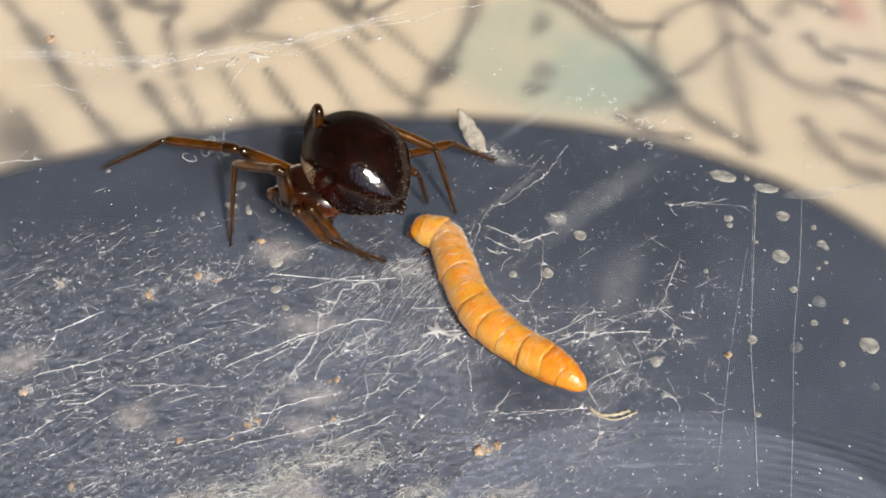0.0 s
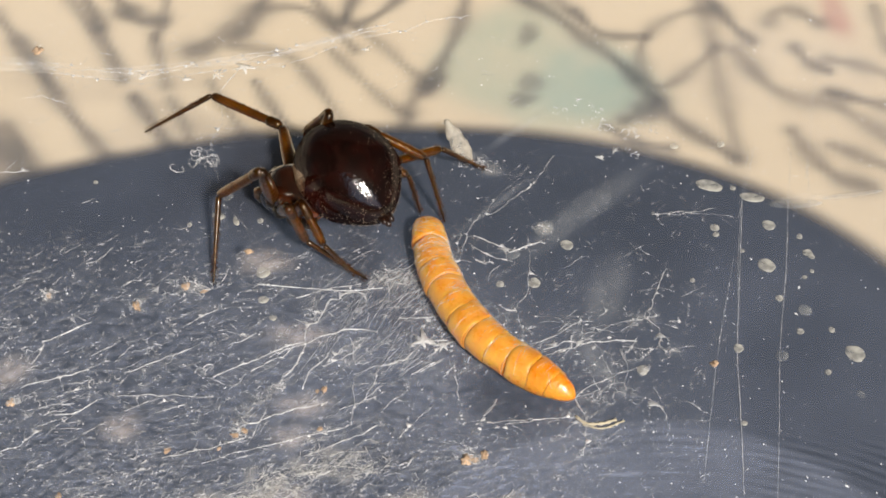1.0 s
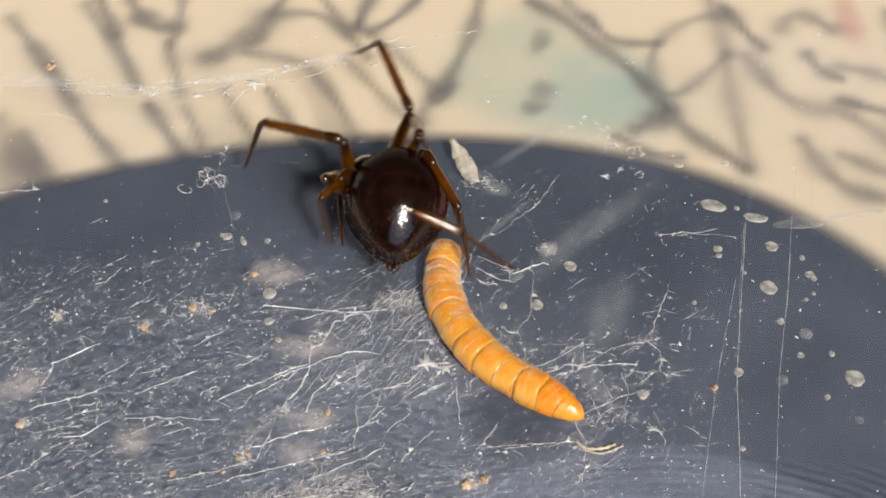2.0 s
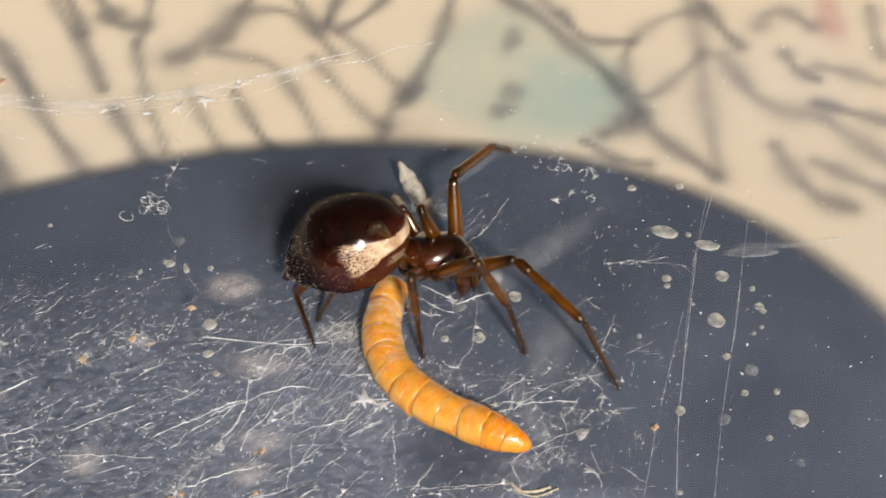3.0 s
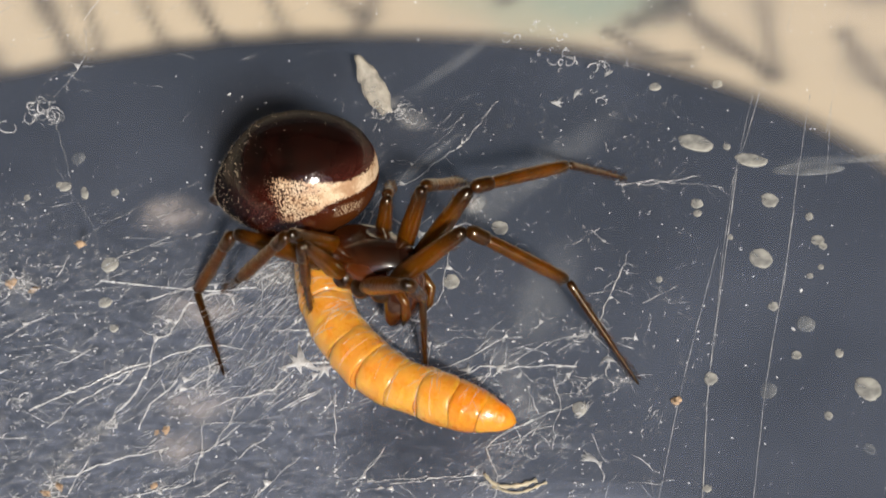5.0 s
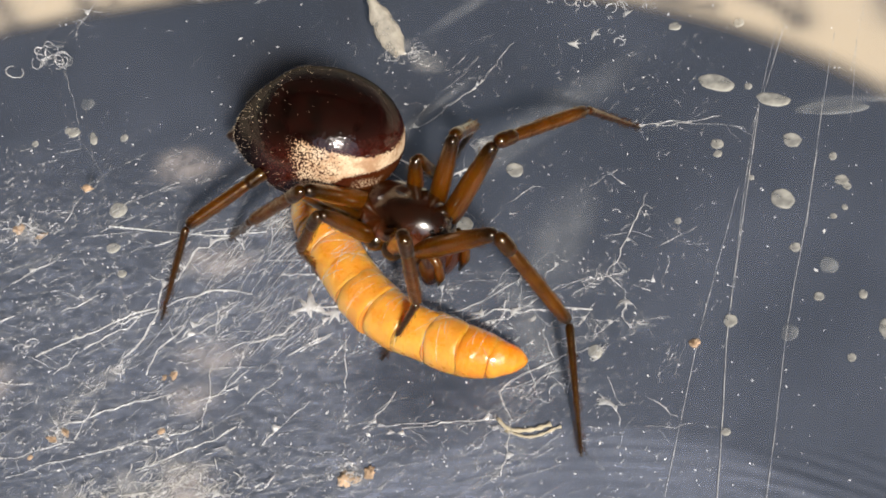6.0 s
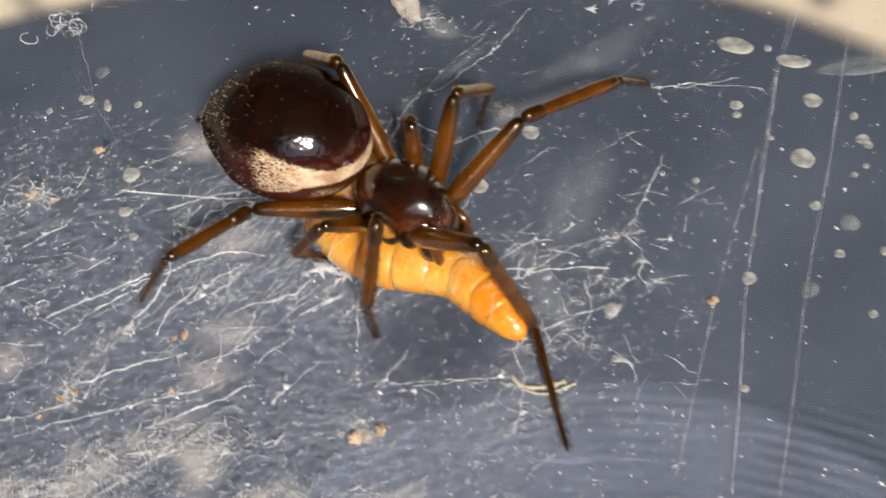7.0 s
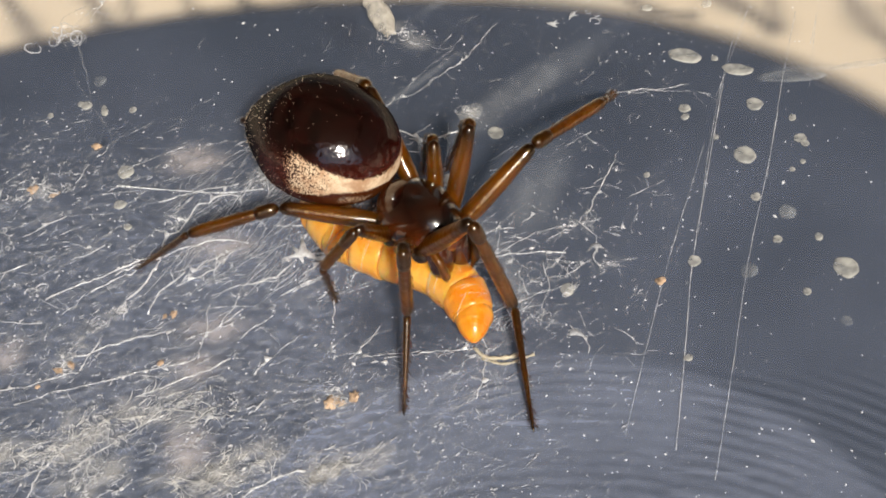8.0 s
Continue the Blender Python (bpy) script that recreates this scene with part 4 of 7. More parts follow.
def specks(count, seed, density, size=0.06):
    """Dust grains strewn over the floor."""
    rng, bm = random.Random(seed), bmesh.new()
    for _ in range(count):
        x, y = rng.uniform(-26, 30), rng.uniform(-19, 20)
        if rng.random() > density(x, y):
            continue
        r = size * rng.choice((0.5, 0.6, 0.7, 0.8, 1.0, 1.3))
        a = rng.uniform(0, 3.1)
        corner = [(math.cos(a + k * math.pi / 2) * r * (1.5 if k % 2 else 0.8), math.sin(a + k * math.pi / 2) * r * (1.5 if k % 2 else 0.8)) for k in range(4)]
        low = [bm.verts.new(Vector((x + u, y + v, 0.01)) * MM) for u, v in corner]
        top = bm.verts.new(Vector((x, y, r * 1.1)) * MM)
        for k in range(4):
            bm.faces.new((low[k], low[(k + 1) % 4], top))
    return tagged(mesh_object("dust", bm, DUST), "white dust grains on the clear floor", "dust", kind="stuff")


# the strands that show singly
strand(0.016, [(17.70, 3.89), (16.89, -1.75), (16.23, -6.41), (15.85, -11.46), (15.52, -15.49)], 0.006, 0, STRAND)
strand(0.013, [(20.00, 1.76), (19.24, -2.54), (18.49, -6.40), (17.67, -12.14), (16.96, -16.77)], 0.006, 0, STRAND)
strand(0.011, [(16.76, -0.13), (15.25, -6.42), (14.51, -10.07), (13.59, -14.85)], 0.006, 0, STRAND)
strand(0.011, [(18.98, 8.63), (18.04, 5.15), (17.34, 2.79)], 0.006, 0, STRAND)
strand(0.009, [(18.62, 8.42), (17.67, 3.96), (16.94, -0.62), (16.48, -4.94)], 0.006, 0, STRAND)
strand(0.011, [(21.03, 8.01), (20.06, 2.42), (19.38, -2.07)], 0.006, 0, STRAND)
strand(0.008, [(21.94, 7.60), (21.42, 3.20)], 0.006, 0, STRAND)
strand(0.008, [(21.25, 16.96), (20.23, 11.70)], 0.006, 0, STRAND)
strand(0.008, [(23.72, 15.95), (21.60, 5.90)], 0.006, 0, STRAND)
strand(0.028, [(-9.30, -2.12), (-6.83, -2.38), (-4.37, -2.57), (-2.54, -2.36)], 0.006, 0, SILK)
branch(0.021, [(7.24, 7.71), (5.84, 5.36), (3.70, 3.24), (2.80, 2.89)], 10)
branch(0.013, [(5.73, 6.93), (3.88, 4.46), (3.06, 3.06)], 11)
branch(0.018, [(2.80, 3.06), (2.09, 1.65), (1.61, -0.43)], 12)
branch(0.015, [(1.71, 1.65), (1.39, -0.64)], 13)
branch(0.036, [(-3.37, -3.27), (-3.50, -2.76), (-4.36, -2.69), (-4.89, -3.16), (-5.32, -3.17), (-5.59, -3.87), (-5.94, -4.73), (-6.38, -4.88), (-6.57, -5.80), (-6.59, -6.63), (-6.89, -7.49), (-7.38, -8.23), (-7.69, -8.85)], 14)
branch(0.027, [(-8.33, -7.13), (-7.19, -6.48), (-6.55, -6.25), (-5.45, -5.60), (-4.27, -5.22), (-2.76, -5.40)], 15)
branch(0.027, [(-11.18, -8.43), (-10.06, -7.77), (-8.92, -7.24), (-7.78, -6.56), (-6.62, -6.10)], 16)
branch(0.024, [(-15.62, -8.09), (-13.39, -6.97), (-12.48, -6.52)], 17)
branch(0.024, [(-21.03, -9.15), (-19.94, -8.67), (-18.53, -8.30), (-16.66, -7.36)], 18)
branch(0.036, [(-20.35, -6.08), (-19.24, -5.50), (-17.99, -4.80)], 19)
branch(0.024, [(-20.35, -6.08), (-20.38, -6.83), (-20.70, -7.57)], 20)
branch(0.021, [(-16.01, -9.62), (-13.97, -9.61), (-11.06, -9.66)], 21)
branch(0.027, [(-19.02, -10.81), (-17.63, -10.45), (-16.71, -9.77)], 22)
branch(0.021, [(-22.01, -13.41), (-20.43, -12.72), (-19.50, -11.75)], 23)
branch(0.021, [(-13.25, -13.42), (-10.77, -12.83), (-8.84, -12.17)], 24)
branch(0.024, [(-9.46, -11.45), (-7.51, -10.74), (-5.18, -9.98)], 25)
branch(0.018, [(-11.25, -13.75), (-7.95, -12.64), (-4.02, -11.41)], 26)
branch(0.024, [(-6.21, -13.31), (-3.99, -12.28), (-2.54, -11.40)], 27)
branch(0.042, [(6.03, -6.55), (7.10, -6.02), (8.28, -6.16), (9.48, -6.00), (10.97, -5.99)], 28)
branch(0.030, [(6.46, -6.92), (7.67, -6.47), (8.92, -5.40), (9.61, -4.94)], 29)
branch(0.027, [(5.30, -6.18), (6.51, -5.72), (8.13, -4.49)], 30)
branch(0.027, [(2.47, 1.44), (3.81, 0.70), (4.42, 0.20), (5.21, 0.62), (6.41, 0.88)], 31)
branch(0.021, [(2.40, 0.61), (3.63, -0.21), (4.56, -0.45)], 32)
branch(0.024, [(5.51, 0.00), (5.40, -1.42), (5.16, -3.02), (4.62, -3.81), (4.89, -4.97), (5.01, -6.11)], 33)
branch(0.021, [(3.72, -3.42), (4.17, -3.89), (4.71, -3.96)], 34)
branch(0.027, [(13.10, -0.36), (12.30, -2.58), (11.90, -3.76), (11.49, -4.35)], 35)
branch(0.036, [(11.49, -4.35), (12.24, -5.11), (12.19, -6.44)], 36)
branch(0.030, [(7.51, -9.76), (8.43, -8.85), (9.63, -8.30), (10.84, -7.74)], 37)
branch(0.027, [(7.51, -9.76), (8.02, -10.88), (7.75, -13.22)], 38)
branch(0.024, [(10.05, -6.45), (10.39, -7.93), (10.11, -9.74)], 39)
branch(0.018, [(11.62, -9.01), (12.16, -10.15)], 40)
branch(0.030, [(9.05, -7.20), (9.52, -8.16)], 41)
branch(0.024, [(-1.58, -4.43), (0.23, -4.34)], 42)
branch(0.027, [(-2.40, -7.64), (-1.23, -7.27), (-0.50, -6.33)], 43)
branch(0.018, [(-3.86, -8.20), (-2.40, -7.64), (-1.08, -7.45)], 44)
branch(0.021, [(12.50, 3.07), (14.31, 3.29), (16.16, 3.56)], 45)
branch(0.015, [(12.50, 3.07), (15.00, 3.15), (17.06, 2.93)], 46)
branch(0.018, [(-3.89, -8.75), (-3.78, -10.18), (-3.88, -11.41)], 47)
branch(0.012, [(4.55, -11.88), (2.56, -11.13), (0.56, -11.73)], 48)
branch(0.024, [(-5.53, -7.72), (-3.95, -6.82), (-3.65, -6.37)], 49)
branch(0.027, [(-9.22, -8.01), (-7.64, -7.11), (-7.16, -6.36)], 50)
branch(0.021, [(-7.15, -3.07), (-5.46, -2.44), (-3.71, -2.07)], 51)
branch(0.030, [(-6.49, -9.18), (-6.22, -8.01), (-5.29, -6.97)], 52)
branch(0.030, [(-8.24, -16.82), (-6.48, -15.24), (-5.03, -14.30)], 53)
branch(0.042, [(-1.56, -18.43), (-0.60, -17.43), (0.02, -17.05), (1.30, -16.65)], 54)
branch(0.018, [(3.86, -11.35), (5.68, -11.06), (7.50, -10.89)], 55)
branch(0.030, [(11.31, -9.72), (12.01, -10.54), (12.07, -11.08)], 56)
branch(0.027, [(-9.74, -18.36), (-9.41, -16.84), (-8.53, -15.53)], 57)
# torn sheet of silk over the far edge of the floor
SHEET = [(-27.3, 15.7), (-23.1, 15.2), (-18.5, 14.6), (-14.1, 15.5), (-10.0, 16.3), (-6.6, 17.6), (-2.4, 19.5)]
for k, (dx, dy, r) in enumerate(((0, 0, 0.013), (0.3, 0.35, 0.008), (-0.4, -0.4, 0.010), (0.8, -0.75, 0.008))):
    branch(r, [(x + dx, y + dy * (1 + 0.5 * math.sin(3 * i + k))) for i, (x, y) in enumerate(SHEET[:7 - k % 2])], 300 + k, "torn strand of white silk over the far floor")
branch(0.016, [(-12.83, 12.70), (-12.35, 14.06), (-11.79, 14.97)], 304, "torn strand of white silk over the far floor")
branch(0.016, [(-24.7, 12.4), (-23.4, 12.7), (-21.9, 12.0)], 305, "torn strand of white silk over the far floor")
branch(0.020, [(-25.6, 6.1), (-24.3, 6.3), (-23.2, 6.4)], 306, "torn strand of white silk over the far floor")
branch(0.012, [(-12.77, 12.25), (-12.35, 10.48), (-12.86, 8.33)], 307, "torn strand of white silk over the far floor")
branch(0.012, [(-4.21, 18.01), (-1.50, 18.71), (0.51, 19.67), (2.57, 20.15)], 308, "torn strand of white silk over the far floor")
# a star of silk with its stretched membrane
for arm in ((-0.1, 0.95), (0.9, -0.4), (1.5, 0.05), (-0.85, -0.3), (-0.45, 0.45)):
    branch(0.024, [(-0.35, -6.0), (-0.35 + arm[0] * 0.9, -6.0 + arm[1] * 0.9)], int(arm[0] * 10 + 40), "arm of a star of white silk")


def film(x, y, arms, name, label, material=None):
    """A thin film of silk stretched between arms (angle, reach), hollow between them."""
    bm = bmesh.new()
    rim = []
    for k, (a, r) in enumerate(arms):
        b, q = arms[(k + 1) % len(arms)]
        half = a + ((b - a) % 360) / 2
        for angle, reach in ((a, 0.85 * r), (a + (half - a) * 0.45, 0.44 * min(r, q)), (half, 0.3 * min(r, q)), (half + (half - a) * 0.55, 0.42 * min(r, q))):
            rim.append(Vector((x + reach * math.cos(radians(angle)), y + reach * math.sin(radians(angle)), 0.05)))
    top = [bm.verts.new((p + Vector((0, 0, 0.02))) * MM) for p in rim]
    low = [bm.verts.new(p * MM) for p in rim]
    mid = bm.verts.new(Vector((x, y, 0.12)) * MM)
    for k in range(len(rim)):
        j = (k + 1) % len(rim)
        bm.faces.new((top[k], top[j], mid))
        bm.faces.new((low[k], low[j], top[j], top[k]))
    return tagged(mesh_object(name, bm, material or FILM), label, "silk film", "silk films")


film(-0.35, -6.0, [(95, 1.15), (140, 0.75), (200, 1.0), (290, 0.7), (340, 1.1)], "silk_film", "star of thin white silk film", STAR)
film(0.75, -6.25, [(20, 0.9), (100, 0.7), (180, 0.9), (250, 0.7), (300, 0.6)], "silk_film", "thin grey silk film beside the mealworm")
film(-10.32, -16.05, [(11, 0.47), (101, 0.25), (165, 0.34), (316, 0.55), (346, 0.38)], "silk_film", "small torn film of white silk")
film(-9.20, -15.77, [(59, 0.48), (83, 0.42), (137, 0.35), (208, 0.49), (328, 0.43)], "silk_film", "small torn film of white silk")
film(-8.38, -15.24, [(9, 0.47), (80, 0.56), (99, 0.23), (230, 0.37), (265, 0.21)], "silk_film", "small torn film of white silk")
film(-7.93, -15.10, [(13, 0.52), (51, 0.38), (166, 0.40), (241, 0.21), (250, 0.37)], "silk_film", "small torn film of white silk")
film(-7.12, -14.48, [(63, 0.21), (81, 0.25), (147, 0.20), (195, 0.26), (310, 0.41)], "silk_film", "small torn film of white silk")
film(-6.08, -14.37, [(26, 0.20), (29, 0.31), (97, 0.25), (121, 0.32), (175, 0.50)], "silk_film", "small torn film of white silk")
film(-5.12, -13.88, [(82, 0.41), (143, 0.43), (211, 0.58), (309, 0.21), (319, 0.23)], "silk_film", "small torn film of white silk")
film(-4.09, -13.73, [(123, 0.36), (126, 0.22), (154, 0.37), (163, 0.21), (184, 0.24)], "silk_film", "small torn film of white silk")
film(-2.97, -14.12, [(47, 0.28), (108, 0.50), (197, 0.27), (256, 0.59), (337, 0.55)], "silk_film", "small torn film of white silk")
film(-7.45, -16.26, [(24, 0.22), (39, 0.22), (148, 0.49), (184, 0.26), (270, 0.49)], "silk_film", "small torn film of white silk")
film(-7.63, -17.54, [(87, 0.59), (95, 0.23), (170, 0.33), (179, 0.47), (229, 0.23)], "silk_film", "small torn film of white silk")
film(-3.80, -17.22, [(58, 0.42), (83, 0.57), (87, 0.36), (180, 0.59), (295, 0.49)], "silk_film", "small torn film of white silk")
film(-2.89, -17.25, [(19, 0.36), (174, 0.57), (261, 0.26), (339, 0.60), (352, 0.37)], "silk_film", "small torn film of white silk")
film(-2.06, -16.81, [(164, 0.41), (222, 0.49), (256, 0.49), (320, 0.54), (337, 0.21)], "silk_film", "small torn film of white silk")
film(-1.27, -16.04, [(49, 0.35), (173, 0.38), (200, 0.43), (328, 0.35), (345, 0.56)], "silk_film", "small torn film of white silk")
film(1.94, -16.49, [(32, 0.50), (53, 0.32), (266, 0.34), (302, 0.49), (342, 0.59)], "silk_film", "small torn film of white silk")
film(3.04, -16.35, [(170, 0.60), (188, 0.37), (201, 0.29), (276, 0.35), (347, 0.23)], "silk_film", "small torn film of white silk")
film(6.64, -6.25, [(48, 0.38), (91, 0.46), (178, 0.52), (274, 0.24), (305, 0.21)], "silk_film", "small torn film of white silk")
film(7.84, -6.13, [(20, 0.49), (30, 0.47), (300, 0.32), (341, 0.44), (344, 0.44)], "silk_film", "small torn film of white silk")
film(8.72, -6.42, [(85, 0.23), (133, 0.21), (195, 0.53), (217, 0.30), (225, 0.29)], "silk_film", "small torn film of white silk")
film(11.28, -7.89, [(23, 0.36), (37, 0.57), (55, 0.52), (84, 0.51), (142, 0.29)], "silk_film", "small torn film of white silk")
film(12.20, -5.64, [(224, 0.57), (266, 0.21), (267, 0.39), (286, 0.58), (339, 0.46)], "silk_film", "small torn film of white silk")
film(4.12, 0.45, [(0, 0.47), (94, 0.39), (174, 0.50), (285, 0.35), (295, 0.51)], "silk_film", "small torn film of white silk")
film(12.13, 9.32, [(26, 0.35), (54, 0.22), (116, 0.40), (192, 0.21), (234, 0.37)], "silk_film", "small torn film of white silk")
film(10.72, 8.15, [(30, 0.30), (45, 0.60), (81, 0.28), (253, 0.46), (346, 0.38)], "silk_film", "small torn film of white silk")
film(9.86, 7.59, [(2, 0.40), (49, 0.56), (134, 0.23), (166, 0.42), (311, 0.45)], "silk_film", "small torn film of white silk")
film(-14.79, -2.51, [(74, 0.53), (154, 0.46), (205, 0.26), (208, 0.41), (292, 0.33)], "silk_film", "small torn film of white silk")
film(11.54, -10.05, [(162, 0.43), (167, 0.27), (182, 0.40), (201, 0.45), (332, 0.52)], "silk_film", "small torn film of white silk")
film(-2.56, -1.63, [(3, 0.35), (51, 0.31), (170, 0.52), (236, 0.48), (239, 0.44)], "silk_film", "small torn film of white silk")
film(-1.32, -1.83, [(66, 0.29), (93, 0.26), (246, 0.29), (246, 0.49), (305, 0.25)], "silk_film", "small torn film of white silk")
film(-17.54, 14.33, [(33, 0.57), (73, 0.79), (127, 0.75), (211, 0.48), (228, 0.48), (237, 0.39)], "silk_film", "small torn film of white silk")
film(-13.11, 14.56, [(30, 0.82), (58, 0.66), (62, 0.86), (246, 0.54), (303, 0.74), (341, 0.61)], "silk_film", "small torn film of white silk")
film(-11.50, 15.25, [(151, 0.78), (200, 0.85), (203, 0.72), (211, 0.66), (288, 0.87), (348, 0.96)], "silk_film", "small torn film of white silk")
film(-9.58, 16.41, [(40, 0.43), (127, 0.41), (127, 0.43), (177, 0.37), (203, 0.62), (328, 0.41)], "silk_film", "small torn film of white silk")
film(-14.93, 14.10, [(6, 0.70), (44, 0.48), (100, 0.65), (155, 0.70), (179, 0.31), (196, 0.31)], "silk_film", "small torn film of white silk")
film(-4.12, 16.87, [(46, 0.51), (184, 0.36), (194, 0.31), (273, 0.34), (336, 0.42), (358, 0.38)], "silk_film", "small torn film of white silk")
droplet(22.38, -6.78, 0.55, 0.50, 139)
droplet(18.50, -0.69, 0.51, 0.46, 120)
droplet(19.00, 2.27, 0.39, 0.35, 148)
droplet(6.37, 2.02, 0.62, 0.50, 55, MUD_DARK, "ragged dried spot under matted silk")
droplet(7.60, 0.77, 0.38, 0.34, 162)
droplet(5.69, -1.98, 0.37, 0.33, 116)
droplet(4.58, 0.08, 0.41, 0.37, 30, MUD_DARK, "thin grey dried droplet on clear plastic")
droplet(3.84, -2.07, 0.22, 0.23, 56)
droplet(21.07, -0.06, 0.19, 0.17, 140)
droplet(20.16, -3.87, 0.37, 0.39, 56, MUD_DARK, "thin grey dried droplet on clear plastic")
droplet(11.13, -7.89, 0.30, 0.31, 20)
droplet(15.94, 2.08, 0.25, 0.26, 76)
droplet(20.60, 1.43, 0.19, 0.17, 81)
droplet(20.88, 0.23, 0.28, 0.25, 165)
droplet(18.89, -3.04, 0.21, 0.22, 105)
droplet(20.10, -3.78, 0.33, 0.30, 46, MUD_DARK, "thin grey dried droplet on clear plastic")
droplet(19.70, -5.32, 0.21, 0.19, 156)
droplet(21.38, -5.20, 0.18, 0.19, 22)
droplet(20.77, -8.02, 0.17, 0.18, 104)
droplet(22.22, -9.44, 0.26, 0.23, 136, MUD_DARK, "thin grey dried droplet on clear plastic")
droplet(23.91, -11.91, 0.26, 0.23, 86)
droplet(25.35, -11.73, 0.26, 0.23, 90)
droplet(14.24, 8.49, 0.26, 0.23, 9)
droplet(16.99, 8.66, 0.26, 0.23, 71)
droplet(20.93, -1.11, 0.12, 0.13, 20)
droplet(20.46, -1.55, 0.12, 0.13, 95)
droplet(17.29, 0.35, 0.12, 0.13, 45)
droplet(14.31, -1.79, 0.15, 0.14, 86)
droplet(18.51, -6.94, 0.38, 0.34, 70, MUD_DARK, "thin grey dried droplet on clear plastic")
droplet(-11.55, 4.43, 0.32, 0.34, 71, MUD_DARK, "thin grey dried droplet on clear plastic")
droplet(-9.53, 2.53, 0.19, 0.17, 96)
droplet(-12.16, 2.95, 0.16, 0.14, 69)
droplet(-13.48, 2.23, 0.16, 0.14, 114)
droplet(-19.21, 5.50, 0.13, 0.14, 74)
droplet(2.64, -4.94, 0.15, 0.14, 150)
droplet(15.96, 1.57, 0.19, 0.17, 30)
droplet(16.29, -6.45, 0.27, 0.29, 130)
droplet(16.02, -11.25, 0.18, 0.16, 20)
droplet(17.30, 5.12, 0.16, 0.17, 60)
droplet(15.97, 5.33, 0.75, 0.45, -18, MUD, "long pale dried droplet on clear plastic")
droplet(18.32, 4.40, 0.75, 0.32, -14, MUD, "long pale dried droplet on clear plastic")
droplet(20.69, 3.94, 1.6, 0.35, 4, MUD_DARK, "thin smeared dried trail on clear plastic")
droplet(24.11, 4.63, 1.9, 0.16, 10, MUD_DARK, "thin smeared dried trail on clear plastic")
# scraps caught in slack silk above the floor
for x, y, z, wide, deep in ((-9.09, -1.28, 2.4, 0.40, 0.37), (-8.95, -3.20, 2.4, 0.30, 0.25), (-8.34, -4.47, 1.65, 0.20, 0.18), (-11.85, 2.85, 1.85, 0.28, 0.26), (-10.90, 2.50, 1.05, 0.16, 0.36)):
    droplet(x, y, wide, deep, 20, MUD, "cream scrap caught in slack silk", z)
crumb(-9.62, -1.84, 0.24, None, "orange-brown crumb caught in slack silk", 2.4)
strand(0.010, [(-12.9, 6.5, 0.1), (-11.85, 2.85, 1.86), (-9.09, -1.28, 2.42), (-8.95, -3.20, 2.42), (-8.34, -4.47, 1.66), (-7.4, -7.2, 0.06)], 0.02, 61, FAINT, "slack silk strand holding scraps")
strand(0.008, [(-11.6, 4.2, 0.1), (-10.90, 2.50, 1.06), (-9.62, -1.84, 2.42), (-12.8, -3.4, 0.9), (-15.0, -4.0, 0.06)], 0.02, 62, FAINT, "slack silk strand holding scraps")
crumb(14.91, -7.46, 0.21)
crumb(-15.73, -3.66, 0.37)
crumb(-12.18, -2.61, 0.25)
crumb(-20.56, -2.94, 0.19)
crumb(-21.40, -10.08, 0.27)
crumb(-9.30, -11.76, 0.26)
crumb(-5.45, -11.63, 0.17)
crumb(-13.02, -12.98, 0.23)
crumb(-18.07, -15.74, 0.26)
crumb(-5.37, -9.16, 0.18)
crumb(1.97, -13.46, 0.34)
crumb(2.82, -13.22, 0.31)
crumb(-24.34, 16.63, 0.33)
crumb(-9.73, -12.09, 0.24)
crumb(-10.48, -12.85, 0.12)
crumb(-13.25, -2.30, 0.26)
crumb(-5.74, -9.29, 0.12)
crumb(2.37, -13.53, 0.18)
# pale patches laid on the pad in place of blurred reflections
smudge(-10.77, 9.79, 2.5, 1.6, 10)
smudge(-8.35, 3.86, 2.7, 1.5, 5)
smudge(-7.74, -1.56, 2.5, 1.3, 8)
smudge(-18.35, -3.19, 1.6, 1.6, 0)
smudge(-25.85, 0.87, 2.2, 1.7, 30)
smudge(-8.26, -3.84, 1.7, 1.4, 0)
smudge(-7.80, -8.67, 1.6, 2.2, 0)
curls(-14.79, -2.40, 0.05, 5, 1.0, 0, "loose curls of slack silk on the floor")
curls(-12.36, -2.18, 0.05, 8, 1.2, 1, "loose curls of slack silk on the floor")
curls(-10.85, -1.97, 0.05, 6, 1.0, 2, "loose curls of slack silk on the floor")
curls(-20.65, -3.03, 0.05, 5, 0.6, 3, "loose curls of slack silk on the floor")
curls(-10.52, -0.34, 0.05, 5, 0.6, 4, "loose curls of slack silk on the floor")
curls(-17.00, -8.69, 0.05, 5, 0.8, 5, "loose curls of slack silk on the floor")
curls(-13.88, -5.13, 0.05, 4, 0.9, 6, "loose curls of slack silk on the floor")
curls(-7.68, -8.88, 0.05, 5, 0.4, 7, "loose curls of slack silk on the floor")
curls(10.15, 9.68, 0.05, 7, 0.9, 8, "loose curls of slack silk on the floor")
curls(12.18, 10.17, 0.05, 6, 0.8, 9, "loose curls of slack silk on the floor")
curls(13.15, 9.70, 0.05, 4, 0.6, 10, "loose curls of slack silk on the floor")
curls(-7.73, -9.08, 0.05, 6, 0.5, 11, "loose curls of slack silk on the floor")
curls(-11.21, -8.04, 0.05, 6, 0.8, 12, "loose curls of slack silk on the floor")
curls(-13.38, -5.43, 0.05, 5, 0.7, 13, "loose curls of slack silk on the floor")
curls(-2.56, -1.31, 0.05, 8, 0.9, 14, "loose curls of slack silk on the floor")
